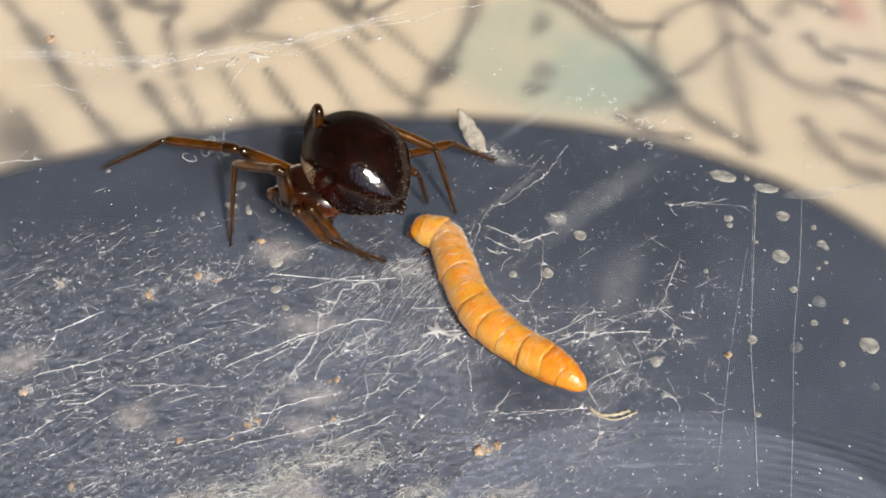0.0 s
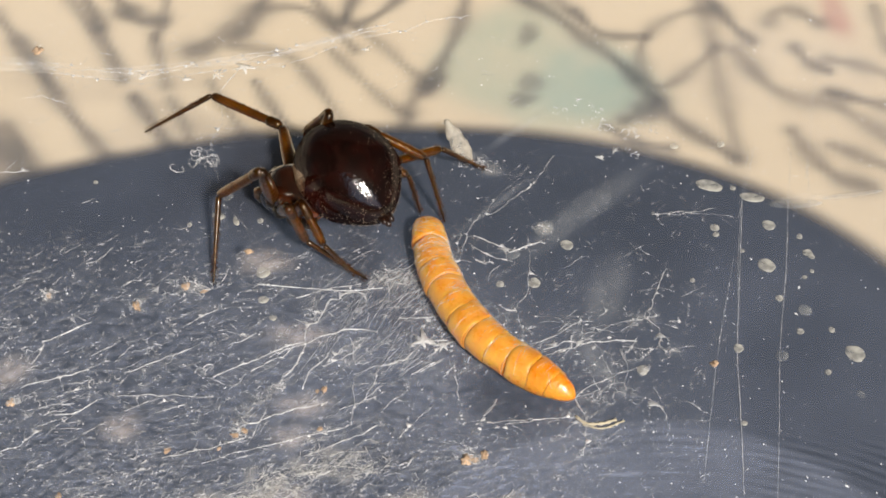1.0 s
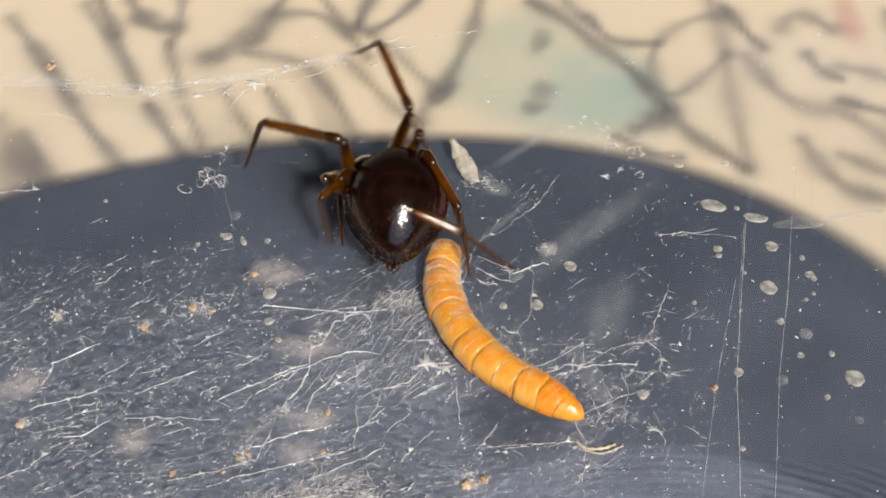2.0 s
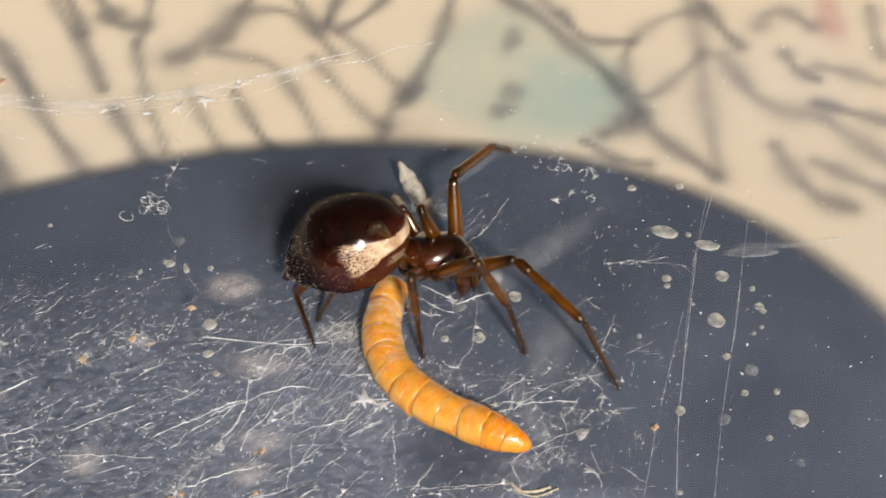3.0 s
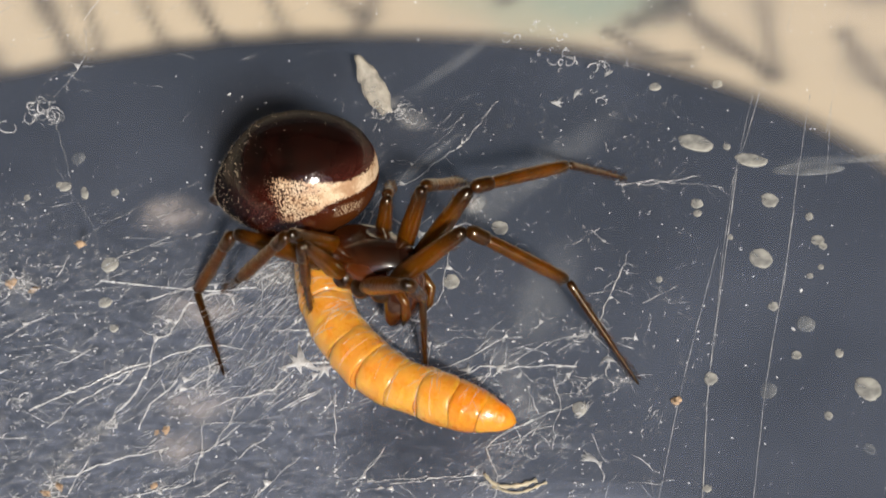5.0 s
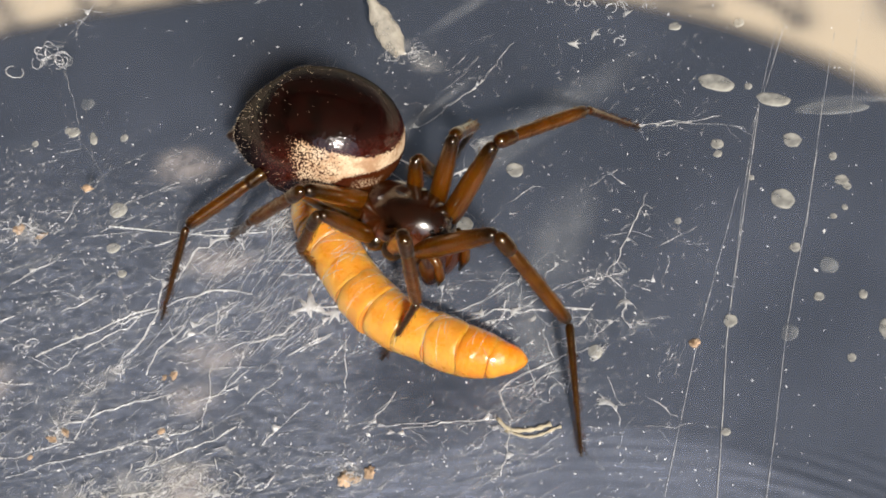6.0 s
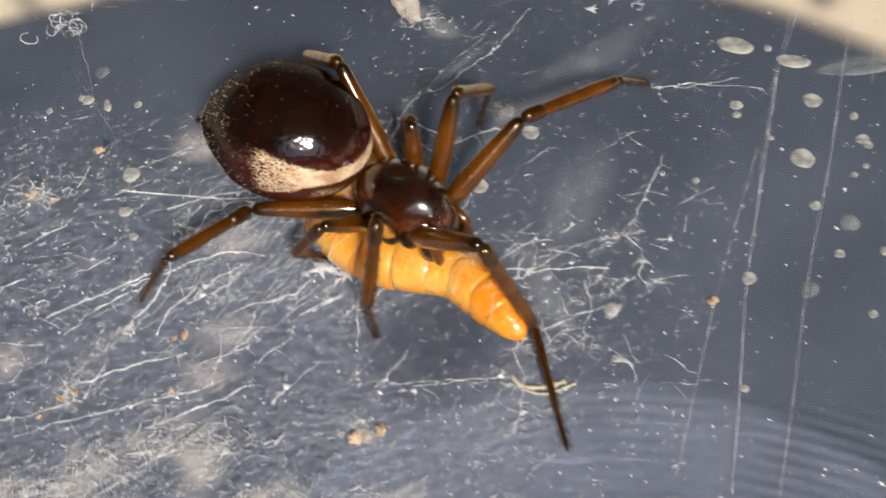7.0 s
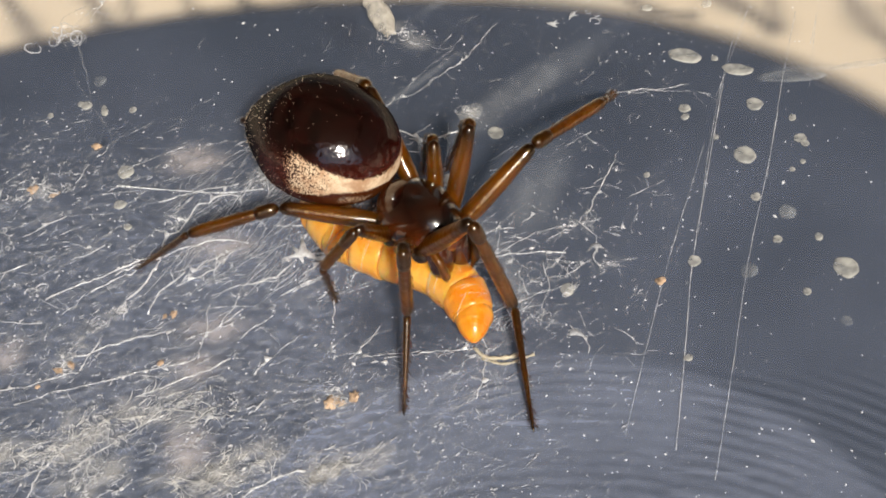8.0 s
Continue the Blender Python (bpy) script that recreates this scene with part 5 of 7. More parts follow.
curls(-1.16, -1.91, 0.05, 8, 1.0, 15, "loose curls of slack silk on the floor")
curls(-16.00, -9.58, 0.05, 4, 0.7, 16, "loose curls of slack silk on the floor")
curls(-21.31, -7.43, 0.05, 4, 0.8, 17, "loose curls of slack silk on the floor")
curls(-5.81, -4.30, 0.05, 4, 0.6, 18, "loose curls of slack silk on the floor")
curls(11.26, -7.96, 0.05, 6, 0.6, 19, "loose curls of slack silk on the floor")
branch(0.015, [(7.20, -4.98), (7.37, -4.34), (8.01, -3.74)], 100)
branch(0.010, [(9.43, -7.60), (9.81, -7.51), (10.09, -7.59)], 101)
branch(0.015, [(8.91, -7.99), (9.54, -7.63), (9.85, -7.44)], 102)
branch(0.010, [(13.56, -9.25), (13.52, -8.90), (13.56, -8.48)], 103)
branch(0.010, [(9.92, -7.31), (9.96, -6.98), (10.49, -6.74)], 104)
branch(0.015, [(11.60, -4.30), (12.15, -4.24), (12.41, -4.07)], 105)
branch(0.010, [(8.95, -9.16), (9.26, -8.98), (9.46, -8.71)], 106)
branch(0.021, [(12.79, -4.65), (13.07, -4.61), (13.46, -4.71)], 107)
branch(0.015, [(8.55, -9.45), (9.32, -8.90), (10.14, -8.67)], 108)
branch(0.010, [(9.98, -10.81), (10.38, -10.49), (10.80, -10.17)], 109)
branch(0.021, [(9.05, -4.55), (9.33, -4.16), (9.64, -3.87)], 110)
branch(0.015, [(7.54, -5.82), (7.95, -5.01), (8.10, -4.40)], 111)
branch(0.015, [(10.11, -6.91), (10.44, -6.72), (10.81, -6.18)], 112)
branch(0.010, [(6.54, -6.85), (6.50, -6.58), (6.52, -6.14)], 113)
branch(0.015, [(7.34, -4.99), (8.15, -4.71), (8.76, -4.66)], 114)
branch(0.010, [(10.91, -10.53), (11.28, -10.04), (11.65, -9.84)], 115)
branch(0.010, [(14.17, -8.85), (14.39, -7.96), (14.57, -7.29)], 116)
branch(0.015, [(12.54, -4.84), (12.82, -4.95), (13.22, -5.10)], 117)
branch(0.021, [(8.89, -9.46), (8.61, -8.73), (8.34, -7.78)], 118)
branch(0.021, [(10.48, -6.66), (10.82, -6.19), (11.08, -5.67)], 119)
branch(0.021, [(12.77, -6.61), (13.12, -6.67), (13.47, -6.69)], 120)
branch(0.015, [(13.75, -4.98), (13.78, -4.36), (13.91, -3.46)], 121)
branch(0.015, [(7.32, -9.72), (8.14, -9.48), (8.74, -9.17)], 122)
branch(0.021, [(8.06, -5.76), (8.29, -5.85), (8.66, -5.89)], 123)
branch(0.015, [(9.32, -8.99), (9.77, -9.26), (10.21, -9.50)], 124)
branch(0.015, [(11.90, -4.99), (11.77, -4.42), (11.84, -3.35)], 125)
branch(0.021, [(7.01, -7.08), (7.49, -6.43), (7.65, -5.47)], 126)
branch(0.015, [(10.25, -6.33), (11.03, -6.45), (11.58, -6.48)], 127)
branch(0.021, [(8.64, -9.75), (9.14, -9.00), (9.76, -8.35)], 128)
branch(0.015, [(12.54, -6.48), (13.23, -6.41), (13.95, -6.30)], 129)
branch(0.015, [(11.03, -7.18), (11.62, -6.68), (12.27, -5.93)], 130)
branch(0.015, [(10.14, -5.37), (10.60, -5.00), (11.18, -4.54)], 131)
branch(0.010, [(11.95, -7.34), (12.40, -7.15), (12.63, -7.05)], 132)
branch(0.015, [(7.91, -5.70), (8.12, -5.56), (8.81, -5.38)], 133)
branch(0.021, [(13.11, -9.85), (13.77, -10.27), (14.25, -10.62)], 134)
branch(0.021, [(6.81, -5.36), (7.13, -5.03), (7.39, -4.76)], 135)
branch(0.015, [(2.40, -0.13), (2.71, -0.41), (3.12, -0.40)], 136)
branch(0.015, [(7.04, -11.88), (7.40, -12.17), (8.06, -12.50)], 137)
branch(0.015, [(13.03, -11.06), (13.87, -11.09), (14.80, -10.92)], 138)
branch(0.021, [(13.60, -2.95), (14.35, -2.50), (15.07, -2.07)], 139)
branch(0.015, [(9.63, -4.88), (10.58, -4.60), (11.19, -4.57)], 140)
branch(0.021, [(5.18, -5.34), (5.26, -5.14), (5.72, -4.98)], 141)
branch(0.010, [(14.14, -2.75), (14.76, -2.94), (15.51, -2.88)], 142)
branch(0.021, [(2.58, -0.40), (3.01, -0.61), (3.51, -0.56)], 143)
branch(0.015, [(8.54, -5.18), (9.31, -5.25), (9.82, -5.46)], 144)
branch(0.015, [(10.72, -0.07), (11.33, 0.45), (11.86, 0.78)], 145)
branch(0.021, [(9.11, -8.20), (9.14, -7.32), (9.24, -6.57)], 146)
branch(0.010, [(12.63, -1.37), (13.12, -1.47), (13.57, -1.50)], 147)
branch(0.021, [(10.50, -4.73), (11.49, -4.45), (12.14, -4.32)], 148)
branch(0.010, [(12.16, -11.80), (12.30, -11.18), (12.67, -10.67)], 149)
branch(0.010, [(3.19, -1.91), (3.38, -1.15), (3.89, -0.70)], 150)
branch(0.021, [(13.71, -8.33), (14.00, -8.17), (14.22, -7.90)], 151)
branch(0.010, [(12.40, -0.12), (11.73, 0.37), (11.45, 0.97)], 152)
branch(0.015, [(7.38, -0.88), (7.95, -0.44), (8.42, -0.02)], 153)
branch(0.010, [(11.26, -2.58), (11.76, -2.47), (12.31, -2.35)], 154)
branch(0.010, [(5.95, -7.04), (6.57, -6.81), (7.02, -6.52)], 155)
branch(0.010, [(-19.18, -4.27), (-18.81, -4.35), (-18.32, -4.67)], 156)
branch(0.010, [(-16.29, -7.85), (-15.85, -7.87), (-15.40, -7.66)], 157)
branch(0.021, [(-5.80, -11.89), (-5.40, -11.85), (-5.05, -12.00)], 158)
branch(0.015, [(-9.14, -1.22), (-8.89, -1.05), (-8.52, -0.80)], 159)
branch(0.015, [(-12.51, -4.64), (-11.92, -4.19), (-11.28, -3.84)], 160)
branch(0.010, [(-8.74, -3.17), (-8.30, -2.97), (-8.15, -2.72)], 161)
branch(0.015, [(-18.47, -8.85), (-17.92, -8.81), (-17.49, -8.64)], 162)
branch(0.015, [(-13.86, -10.12), (-13.39, -9.93), (-12.84, -10.02)], 163)
branch(0.010, [(-11.44, -8.37), (-11.05, -8.61), (-10.50, -8.89)], 164)
branch(0.015, [(-17.68, -7.01), (-17.03, -6.58), (-16.29, -6.00)], 165)
branch(0.010, [(-11.94, -12.26), (-11.43, -12.23), (-10.78, -12.28)], 166)
branch(0.010, [(-19.25, -12.05), (-18.78, -11.46), (-18.06, -10.91)], 167)
branch(0.015, [(-16.73, -2.31), (-16.12, -1.86), (-15.65, -1.85)], 168)
branch(0.010, [(-16.16, -0.78), (-16.14, -0.49), (-15.75, -0.31)], 169)
branch(0.010, [(-18.79, -9.43), (-17.93, -9.21), (-17.36, -9.06)], 170)
branch(0.021, [(-10.30, -9.22), (-9.76, -8.77), (-9.49, -8.15)], 171)
branch(0.021, [(-15.52, -6.69), (-14.66, -6.45), (-14.12, -6.28)], 172)
branch(0.015, [(-18.33, -0.56), (-17.96, -0.10), (-17.57, 0.53)], 173)
branch(0.015, [(-19.62, -10.89), (-19.01, -10.56), (-18.44, -10.47)], 174)
branch(0.015, [(-3.47, -9.97), (-3.06, -9.81), (-2.68, -9.57)], 175)
branch(0.015, [(-20.94, -3.54), (-20.78, -3.23), (-20.69, -2.92)], 176)
branch(0.021, [(-8.85, -12.06), (-8.51, -11.09), (-8.28, -10.41)], 177)
branch(0.021, [(-13.70, -7.55), (-13.47, -7.45), (-13.33, -6.92)], 178)
branch(0.015, [(-19.46, -10.25), (-18.87, -10.14), (-18.11, -10.10)], 179)
branch(0.010, [(-10.69, -5.38), (-9.99, -5.65), (-9.06, -5.84)], 180)
branch(0.015, [(-11.32, -1.94), (-11.11, -1.46), (-10.94, -0.83)], 181)
branch(0.010, [(-16.10, -1.84), (-15.86, -1.67), (-15.71, -1.26)], 182)
branch(0.015, [(-16.16, -7.04), (-15.94, -6.85), (-15.61, -6.32)], 183)
branch(0.010, [(-4.85, -0.90), (-4.32, -0.39), (-3.59, -0.03)], 184)
branch(0.021, [(-10.55, -6.30), (-10.00, -6.11), (-9.18, -5.51)], 185)
branch(0.010, [(-5.60, -7.63), (-5.37, -6.57), (-5.37, -5.43)], 186)
branch(0.021, [(-3.24, -9.77), (-2.82, -8.88), (-2.72, -8.13)], 187)
branch(0.010, [(-6.11, -4.87), (-6.17, -3.89), (-6.17, -2.88)], 188)
branch(0.021, [(-3.76, -7.62), (-3.98, -6.70), (-4.18, -5.81)], 189)
branch(0.015, [(-0.09, -5.18), (0.24, -4.12), (0.59, -2.99)], 190)
branch(0.015, [(1.65, -4.75), (2.30, -4.11), (2.76, -3.36)], 191)
branch(0.010, [(-4.72, -4.17), (-4.16, -3.35), (-3.50, -2.52)], 192)
branch(0.021, [(2.01, -7.46), (2.37, -6.91), (2.68, -6.35)], 193)
branch(0.021, [(-3.47, -10.02), (-2.85, -9.42), (-2.40, -8.89)], 194)
branch(0.021, [(-2.25, -10.40), (-1.72, -9.76), (-1.10, -9.24)], 195)
branch(0.010, [(2.48, -11.16), (2.93, -10.58), (3.51, -10.12)], 196)
branch(0.015, [(-5.16, -7.35), (-4.23, -6.30), (-3.22, -5.69)], 197)
branch(0.021, [(-1.29, -7.95), (-0.81, -7.36), (-0.31, -6.74)], 198)
branch(0.015, [(-0.40, -5.38), (0.19, -4.62), (0.80, -3.91)], 199)
branch(0.021, [(-0.91, -8.22), (-0.10, -7.65), (0.79, -7.15)], 200)
branch(0.010, [(-0.78, -4.25), (-0.40, -3.69), (0.41, -3.39)], 201)
branch(0.021, [(0.74, -8.38), (1.15, -7.89), (1.48, -7.24)], 202)
branch(0.010, [(-1.55, -12.21), (-1.35, -11.64), (-1.28, -11.02)], 203)
branch(0.021, [(1.55, -9.65), (1.37, -8.35), (1.31, -7.22)], 204)
branch(0.021, [(-0.44, -8.05), (0.19, -7.61), (0.70, -7.30)], 205)
branch(0.021, [(-1.45, -12.21), (-0.72, -11.30), (0.18, -10.25)], 206)
branch(0.021, [(0.00, -7.19), (0.34, -6.73), (0.78, -6.03)], 207)
branch(0.010, [(3.61, -5.92), (4.10, -4.66), (4.48, -3.43)], 208)
branch(0.021, [(-5.32, -7.50), (-4.91, -7.00), (-4.37, -6.29)], 209)
branch(0.015, [(2.40, -11.40), (2.85, -10.80), (3.50, -9.77)], 210)
branch(0.010, [(-2.18, -4.48), (-1.36, -3.29), (-0.44, -2.28)], 211)
curls(-12.70, 5.20, 2.0, 22, 1.5, 71, "ghostly curled silk clump held up by strands", 0.02, STRAND)
curls(8.61, 12.05, 0.15, 5, 0.7, 200, "glinting curls of silk at the far edge", 0.02, SILK)
curls(9.94, 11.40, 0.15, 5, 0.8, 201, "glinting curls of silk at the far edge", 0.02, SILK)
curls(11.40, 9.26, 0.15, 6, 0.9, 202, "glinting curls of silk at the far edge", 0.02, SILK)
curls(9.11, 10.32, 0.15, 4, 0.7, 203, "glinting curls of silk at the far edge", 0.02, SILK)
curls(12.02, 7.79, 0.15, 4, 0.7, 204, "glinting curls of silk at the far edge", 0.02, SILK)
curls(7.78, 11.31, 0.15, 4, 0.6, 205, "glinting curls of silk at the far edge", 0.02, SILK)
strand(0.012, [(-13.2, 5.6, 2.3), (-13.5, 7.2, 1.6), (-13.3, 9.4, 0.2)], 0.03, 5, FAINT, "slack strand holding a silk clump")
strand(0.012, [(-12.2, 5.0, 2.2), (-11.6, 3.4, 1.2), (-11.4, 2.0, 0.05)], 0.03, 6, FAINT, "slack strand holding a silk clump")
strand(0.010, [(-12.6, 5.6, 2.3), (-12.2, 7.8, 1.5), (-11.9, 10.2, 0.1)], 0.03, 7, FAINT, "slack strand holding a silk clump")
ridge([(-10.76, -16.11), (-9.05, -15.85), (-8.01, -15.00), (-7.04, -14.46), (-5.96, -14.45), (-4.89, -13.77), (-3.81, -13.76), (-2.78, -14.20)], 1.20, 420, 1)
ridge([(-8.01, -15.00), (-7.35, -16.21), (-7.67, -17.82), (-7.83, -18.86)], 1.00, 150, 2)
ridge([(-3.96, -17.30), (-2.92, -17.28), (-1.95, -16.84), (-1.05, -15.94), (-0.10, -16.23)], 1.10, 170, 3)
ridge([(-12.93, -16.90), (-11.88, -16.36), (-10.76, -16.11)], 0.80, 80, 4)
ridge([(1.30, -16.65), (2.60, -16.38), (3.96, -16.61)], 1.00, 90, 5)
ridge([(-9.69, -11.48), (-8.09, -9.19), (-7.59, -8.60)], 0.40, 60, 6)
smudge(8.6, 3.3, 6.6, 1.35, 44, 0.0, "faint pale band on the clear floor")
smudge(5.06, 9.84, 3.24, 0.50, 42, 0.0, "faint pale band on the clear floor")
smudge(3.63, 3.78, 4.55, 0.30, 46, 0.0, "faint pale band on the clear floor")
smudge(21.68, 4.41, 2.81, 0.35, 3, 0.0, "faint pale band on the clear floor")
smudge(9.60, -2.60, 3.6, 1.7, -110, 0.0, "faint pale band on the clear floor")
smudge(8.58, -6.87, 3.73, 0.90, -64, 0.0, "faint pale band on the clear floor")


for x, y, wide, deep, turn in ((-24.8, 15.4, 3.2, 0.9, -4), (-18.6, 14.7, 3.4, 0.8, 4), (-12.4, 15.8, 3.0, 0.7, 12), (-6.4, 17.6, 3.4, 0.7, 22)):
    smudge(x, y, wide, deep, turn, 0.05, "thin veil of white silk over the far floor", FELT)
for x, y, wide, deep, turn in ((3.4, 6.6, 1.3, 0.7, -30), (2.2, 7.5, 0.8, 0.6, 40), (-1.9, -1.9, 1.6, 0.8, 20), (6.4, 2.0, 0.8, 0.6, 0)):
    smudge(x, y, wide, deep, turn, 0.03, "soft felt of white silk on the floor", FELT)
for k, (x, y, size) in enumerate(((11.3, -4.6, 1.2), (10.6, -7.2, 1.5), (10.3, -9.3, 1.0), (12.6, -6.7, 0.9), (7.7, -10.9, 0.9), (8.7, -9.9, 0.8))):
    curls(x, y, 0.05, 26, size, 430 + k, "loose tangle of fine glinting silk", 0.011, GLINT)
for k, (x, y, size) in enumerate(((2.3, -13.4, 1.1), (-12.9, -2.4, 1.2), (-15.6, -3.4, 0.8), (-20.6, -3.0, 0.8), (-9.5, -11.8, 0.7), (-21.2, -10.0, 0.6), (6.4, 2.0, 0.8))):
    curls(x, y, 0.05, 14, size, 400 + k, "matted silk clump holding crumbs", 0.016)
    smudge(x, y, 0.75 * size, 0.5 * size, 30 * k, 0.02, "soft felt of cream silk round crumbs", FELT)


def make_flake():
    """A shed scrap: a curved leaf, pointed at its tip, with a ragged foot."""
    bm = bmesh.new()
    rows = []
    for i in range(13):
        s = i / 12
        wide = 0.56 * math.sin(math.pi * min(0.93, 0.12 + s * 0.84)) ** 0.8
        row = []
        for k in range(7):
            v = k / 3 - 1
            p = Vector((v * wide * (1 + 0.3 * noise.noise((s * 6, v, 7))) + 0.10 * noise.noise((s * 5, v * 2, 1)), (s - 0.5) * 2.9 + 0.25 * noise.noise((v * 4, s * 3, 2)), 0.25 * (1 - v * v) + 0.6 * s + 0.10 * noise.noise((s * 9, v * 5, 4))))
            row.append(p)
        rows.append(row)
    top = [[bm.verts.new(p * MM) for p in row] for row in rows]
    low = [[bm.verts.new((p - Vector((0, 0, 0.05))) * MM) for p in row] for row in rows]
    for a, b in zip(top, top[1:]):
        for k in range(6):
            bm.faces.new((a[k], a[k + 1], b[k + 1], b[k]))
    for a, b in zip(low, low[1:]):
        for k in range(6):
            bm.faces.new((a[k + 1], a[k], b[k], b[k + 1]))
    rim_top = [r[0] for r in top] + top[-1][1:] + [r[-1] for r in top[-2::-1]] + top[0][-2:0:-1]
    rim_low = [r[0] for r in low] + low[-1][1:] + [r[-1] for r in low[-2::-1]] + low[0][-2:0:-1]
    for k in range(len(rim_top)):
        j = (k + 1) % len(rim_top)
        bm.faces.new((rim_top[k], rim_top[j], rim_low[j], rim_low[k]))
    ob = mesh_object("shed_skin", bm, SHED)
    ob.matrix_basis = pose(0.00157, 0.00798, 0.0006, 14, 0, 32)
    return tagged(ob, "pale translucent shed skin scrap caught in silk", "shed skin")


make_flake()
curls(2.71, 6.99, 0.1, 22, 1.1, 91, "matted silk round a shed skin scrap")


def straw(points, radius, label):
    bm = bmesh.new()
    line = spline([(*p, 0.12) for p in points], 12)
    tube(bm, line, [radius * (0.7 + 0.3 * math.sin(3 * i)) for i in range(12)], 8)
    return tagged(mesh_object("straw", bm, STRAW), label, "straw", "straw bits")


straw([(7.51, -10.89), (8.00, -11.34), (8.86, -11.33), (9.53, -11.08)], 0.11, "pale yellow bent straw bit on the floor")
branch(0.014, [(2.99, -11.12), (4.28, -11.12), (5.29, -10.97)], 320)
straw([(7.82, -11.40), (8.81, -11.64), (9.92, -11.17)], 0.07, "pale thin straw bit on the floor")


def thick_left(x, y):
    """How dense the silk lies: most towards the near end, away from the bare corner."""
    edge = 0.5 - 0.62 * max(0.0, x + 3.0)
    k = 0.06 / (1.0 + math.exp((y - edge - 5) / 1.5)) + 0.94 / (1.0 + math.exp((y - edge) / 1.4))
    k *= min(1.0, max(0.08, (math.hypot(x - BARE[0] / MM, y - BARE[1] / MM) - 1.4) / 2.2))
    return k * (0.25 + 0.75 * (noise.noise((x * 0.22, y * 0.22, 3.1)) * 0.5 + 0.5))


def dusty(x, y):
    return 0.05 + 0.25 * (noise.noise((x * 0.3, y * 0.3, 8.8)) * 0.5 + 0.5) + 0.4 * thick_left(x, y)


web_mat("silk_web", "straight bright silk threads on the floor", 150, (-26, 10, -19, 4), 27, 16, 1.7, 0.015, 31, 0.004, 0.12, density=thick_left, bows=0.008, material=GLINT)
web_mat("silk_web", "steeper straight silk threads on the floor", 170, (-24, 8, -19, 3), 52, 20, 1.3, 0.012, 32, 0.006, 0.12, density=thick_left, bows=0.015, material=GLINT)
web_mat("silk_web", "dense crossing white silk threads on the floor", 900, (-26, 12, -19, 3), 26, 17, 1.2, 0.010, 11, 0.006, 0.15, density=thick_left, material=THREAD, bows=0.02)
web_mat("silk_web", "short crossing silk threads on the floor", 5200, (-26, 14, -19, 2), 50, 30, 0.22, 0.012, 12, 0.006, 0.12, density=thick_left, material=THREAD, bows=0.03)
web_mat("silk_web", "fan of silk threads beside the mealworm", 80, (-6.5, 0.0, -8.0, -1.2), 56, 13, 2.4, 0.009, 13, 0.01, 0.4, material=STRAND, bows=0.015)
web_mat("silk_web", "fuzzy silk threads under the mealworm's head", 90, (-2.4, 0.4, -4.0, -1.4), 58, 24, 1.1, 0.010, 14, 0.03, 0.8, material=STRAND)
web_mat("silk_web", "thin scattered silk on the bare floor", 900, (0, 16, -13, 8), 30, 60, 0.26, 0.011, 15, 0.05, 0.3, material=GLINT, bows=0.15)
web_mat("silk_web", "matted thick silk near the rim", 500, (-18, 3, -19, -12.5), 24, 22, 0.7, 0.022, 16, 0.05, 0.4, density=lambda x, y: max(0.0, 0.35 + 1.2 * noise.noise((x * 0.25, y * 0.5, 5.0))), material=THREAD)
web_mat("silk_web", "thin glinting silk over the far floor", 80, (-24, -9, 8, 20), 8, 26, 0.7, 0.009, 17, 0.03, 0.9, material=STRAND, bows=0.05)
web_mat("silk_web", "thin scattered silk over the far floor", 60, (-9, 6, 6, 19), 20, 35, 0.8, 0.009, 18, 0.03, 0.6, material=STRAND)
web_mat("silk_web", "tiny bright silk flecks on the floor", 1300, (-26, 12, -19, 3), 35, 45, 0.16, 0.013, 33, 0.01, 0.12, density=thick_left, material=GLINT)
web_mat("silk_web", "bright taut silk threads beside the mealworm", 45, (-6.0, 0.5, -7.5, -1.2), 50, 18, 2.2, 0.012, 41, 0.01, 0.5, bows=0.02, material=GLINT)
web_mat("silk_web", "bright matted silk under the mealworm's head", 46, (-2.8, 0.0, -2.6, -1.2), 35, 40, 0.9, 0.012, 42, 0.07, 0.7, bows=0.2, material=GLINT)
web_mat("silk_web", "fine long silk threads over the near floor", 300, (-26, 9, -19, 1), 30, 16, 2.6, 0.009, 43, 0.01, 0.2, density=thick_left, bows=0.02, material=GLINT)
web_mat("silk_web", "short glinting silk on the near floor", 6500, (-26, 9, -19, 2), 32, 42, 0.24, 0.015, 44, 0.02, 0.15, density=thick_left, material=GLINT, bows=0.1)
specks(5600, 21, dusty, 0.033)
specks(420, 22, dusty, 0.065)
specks(5600, 23, lambda x, y: 0.6 * math.exp(-((x - 8) / 8) ** 2 - ((y + 2) / 8) ** 2) + 0.08, 0.024)



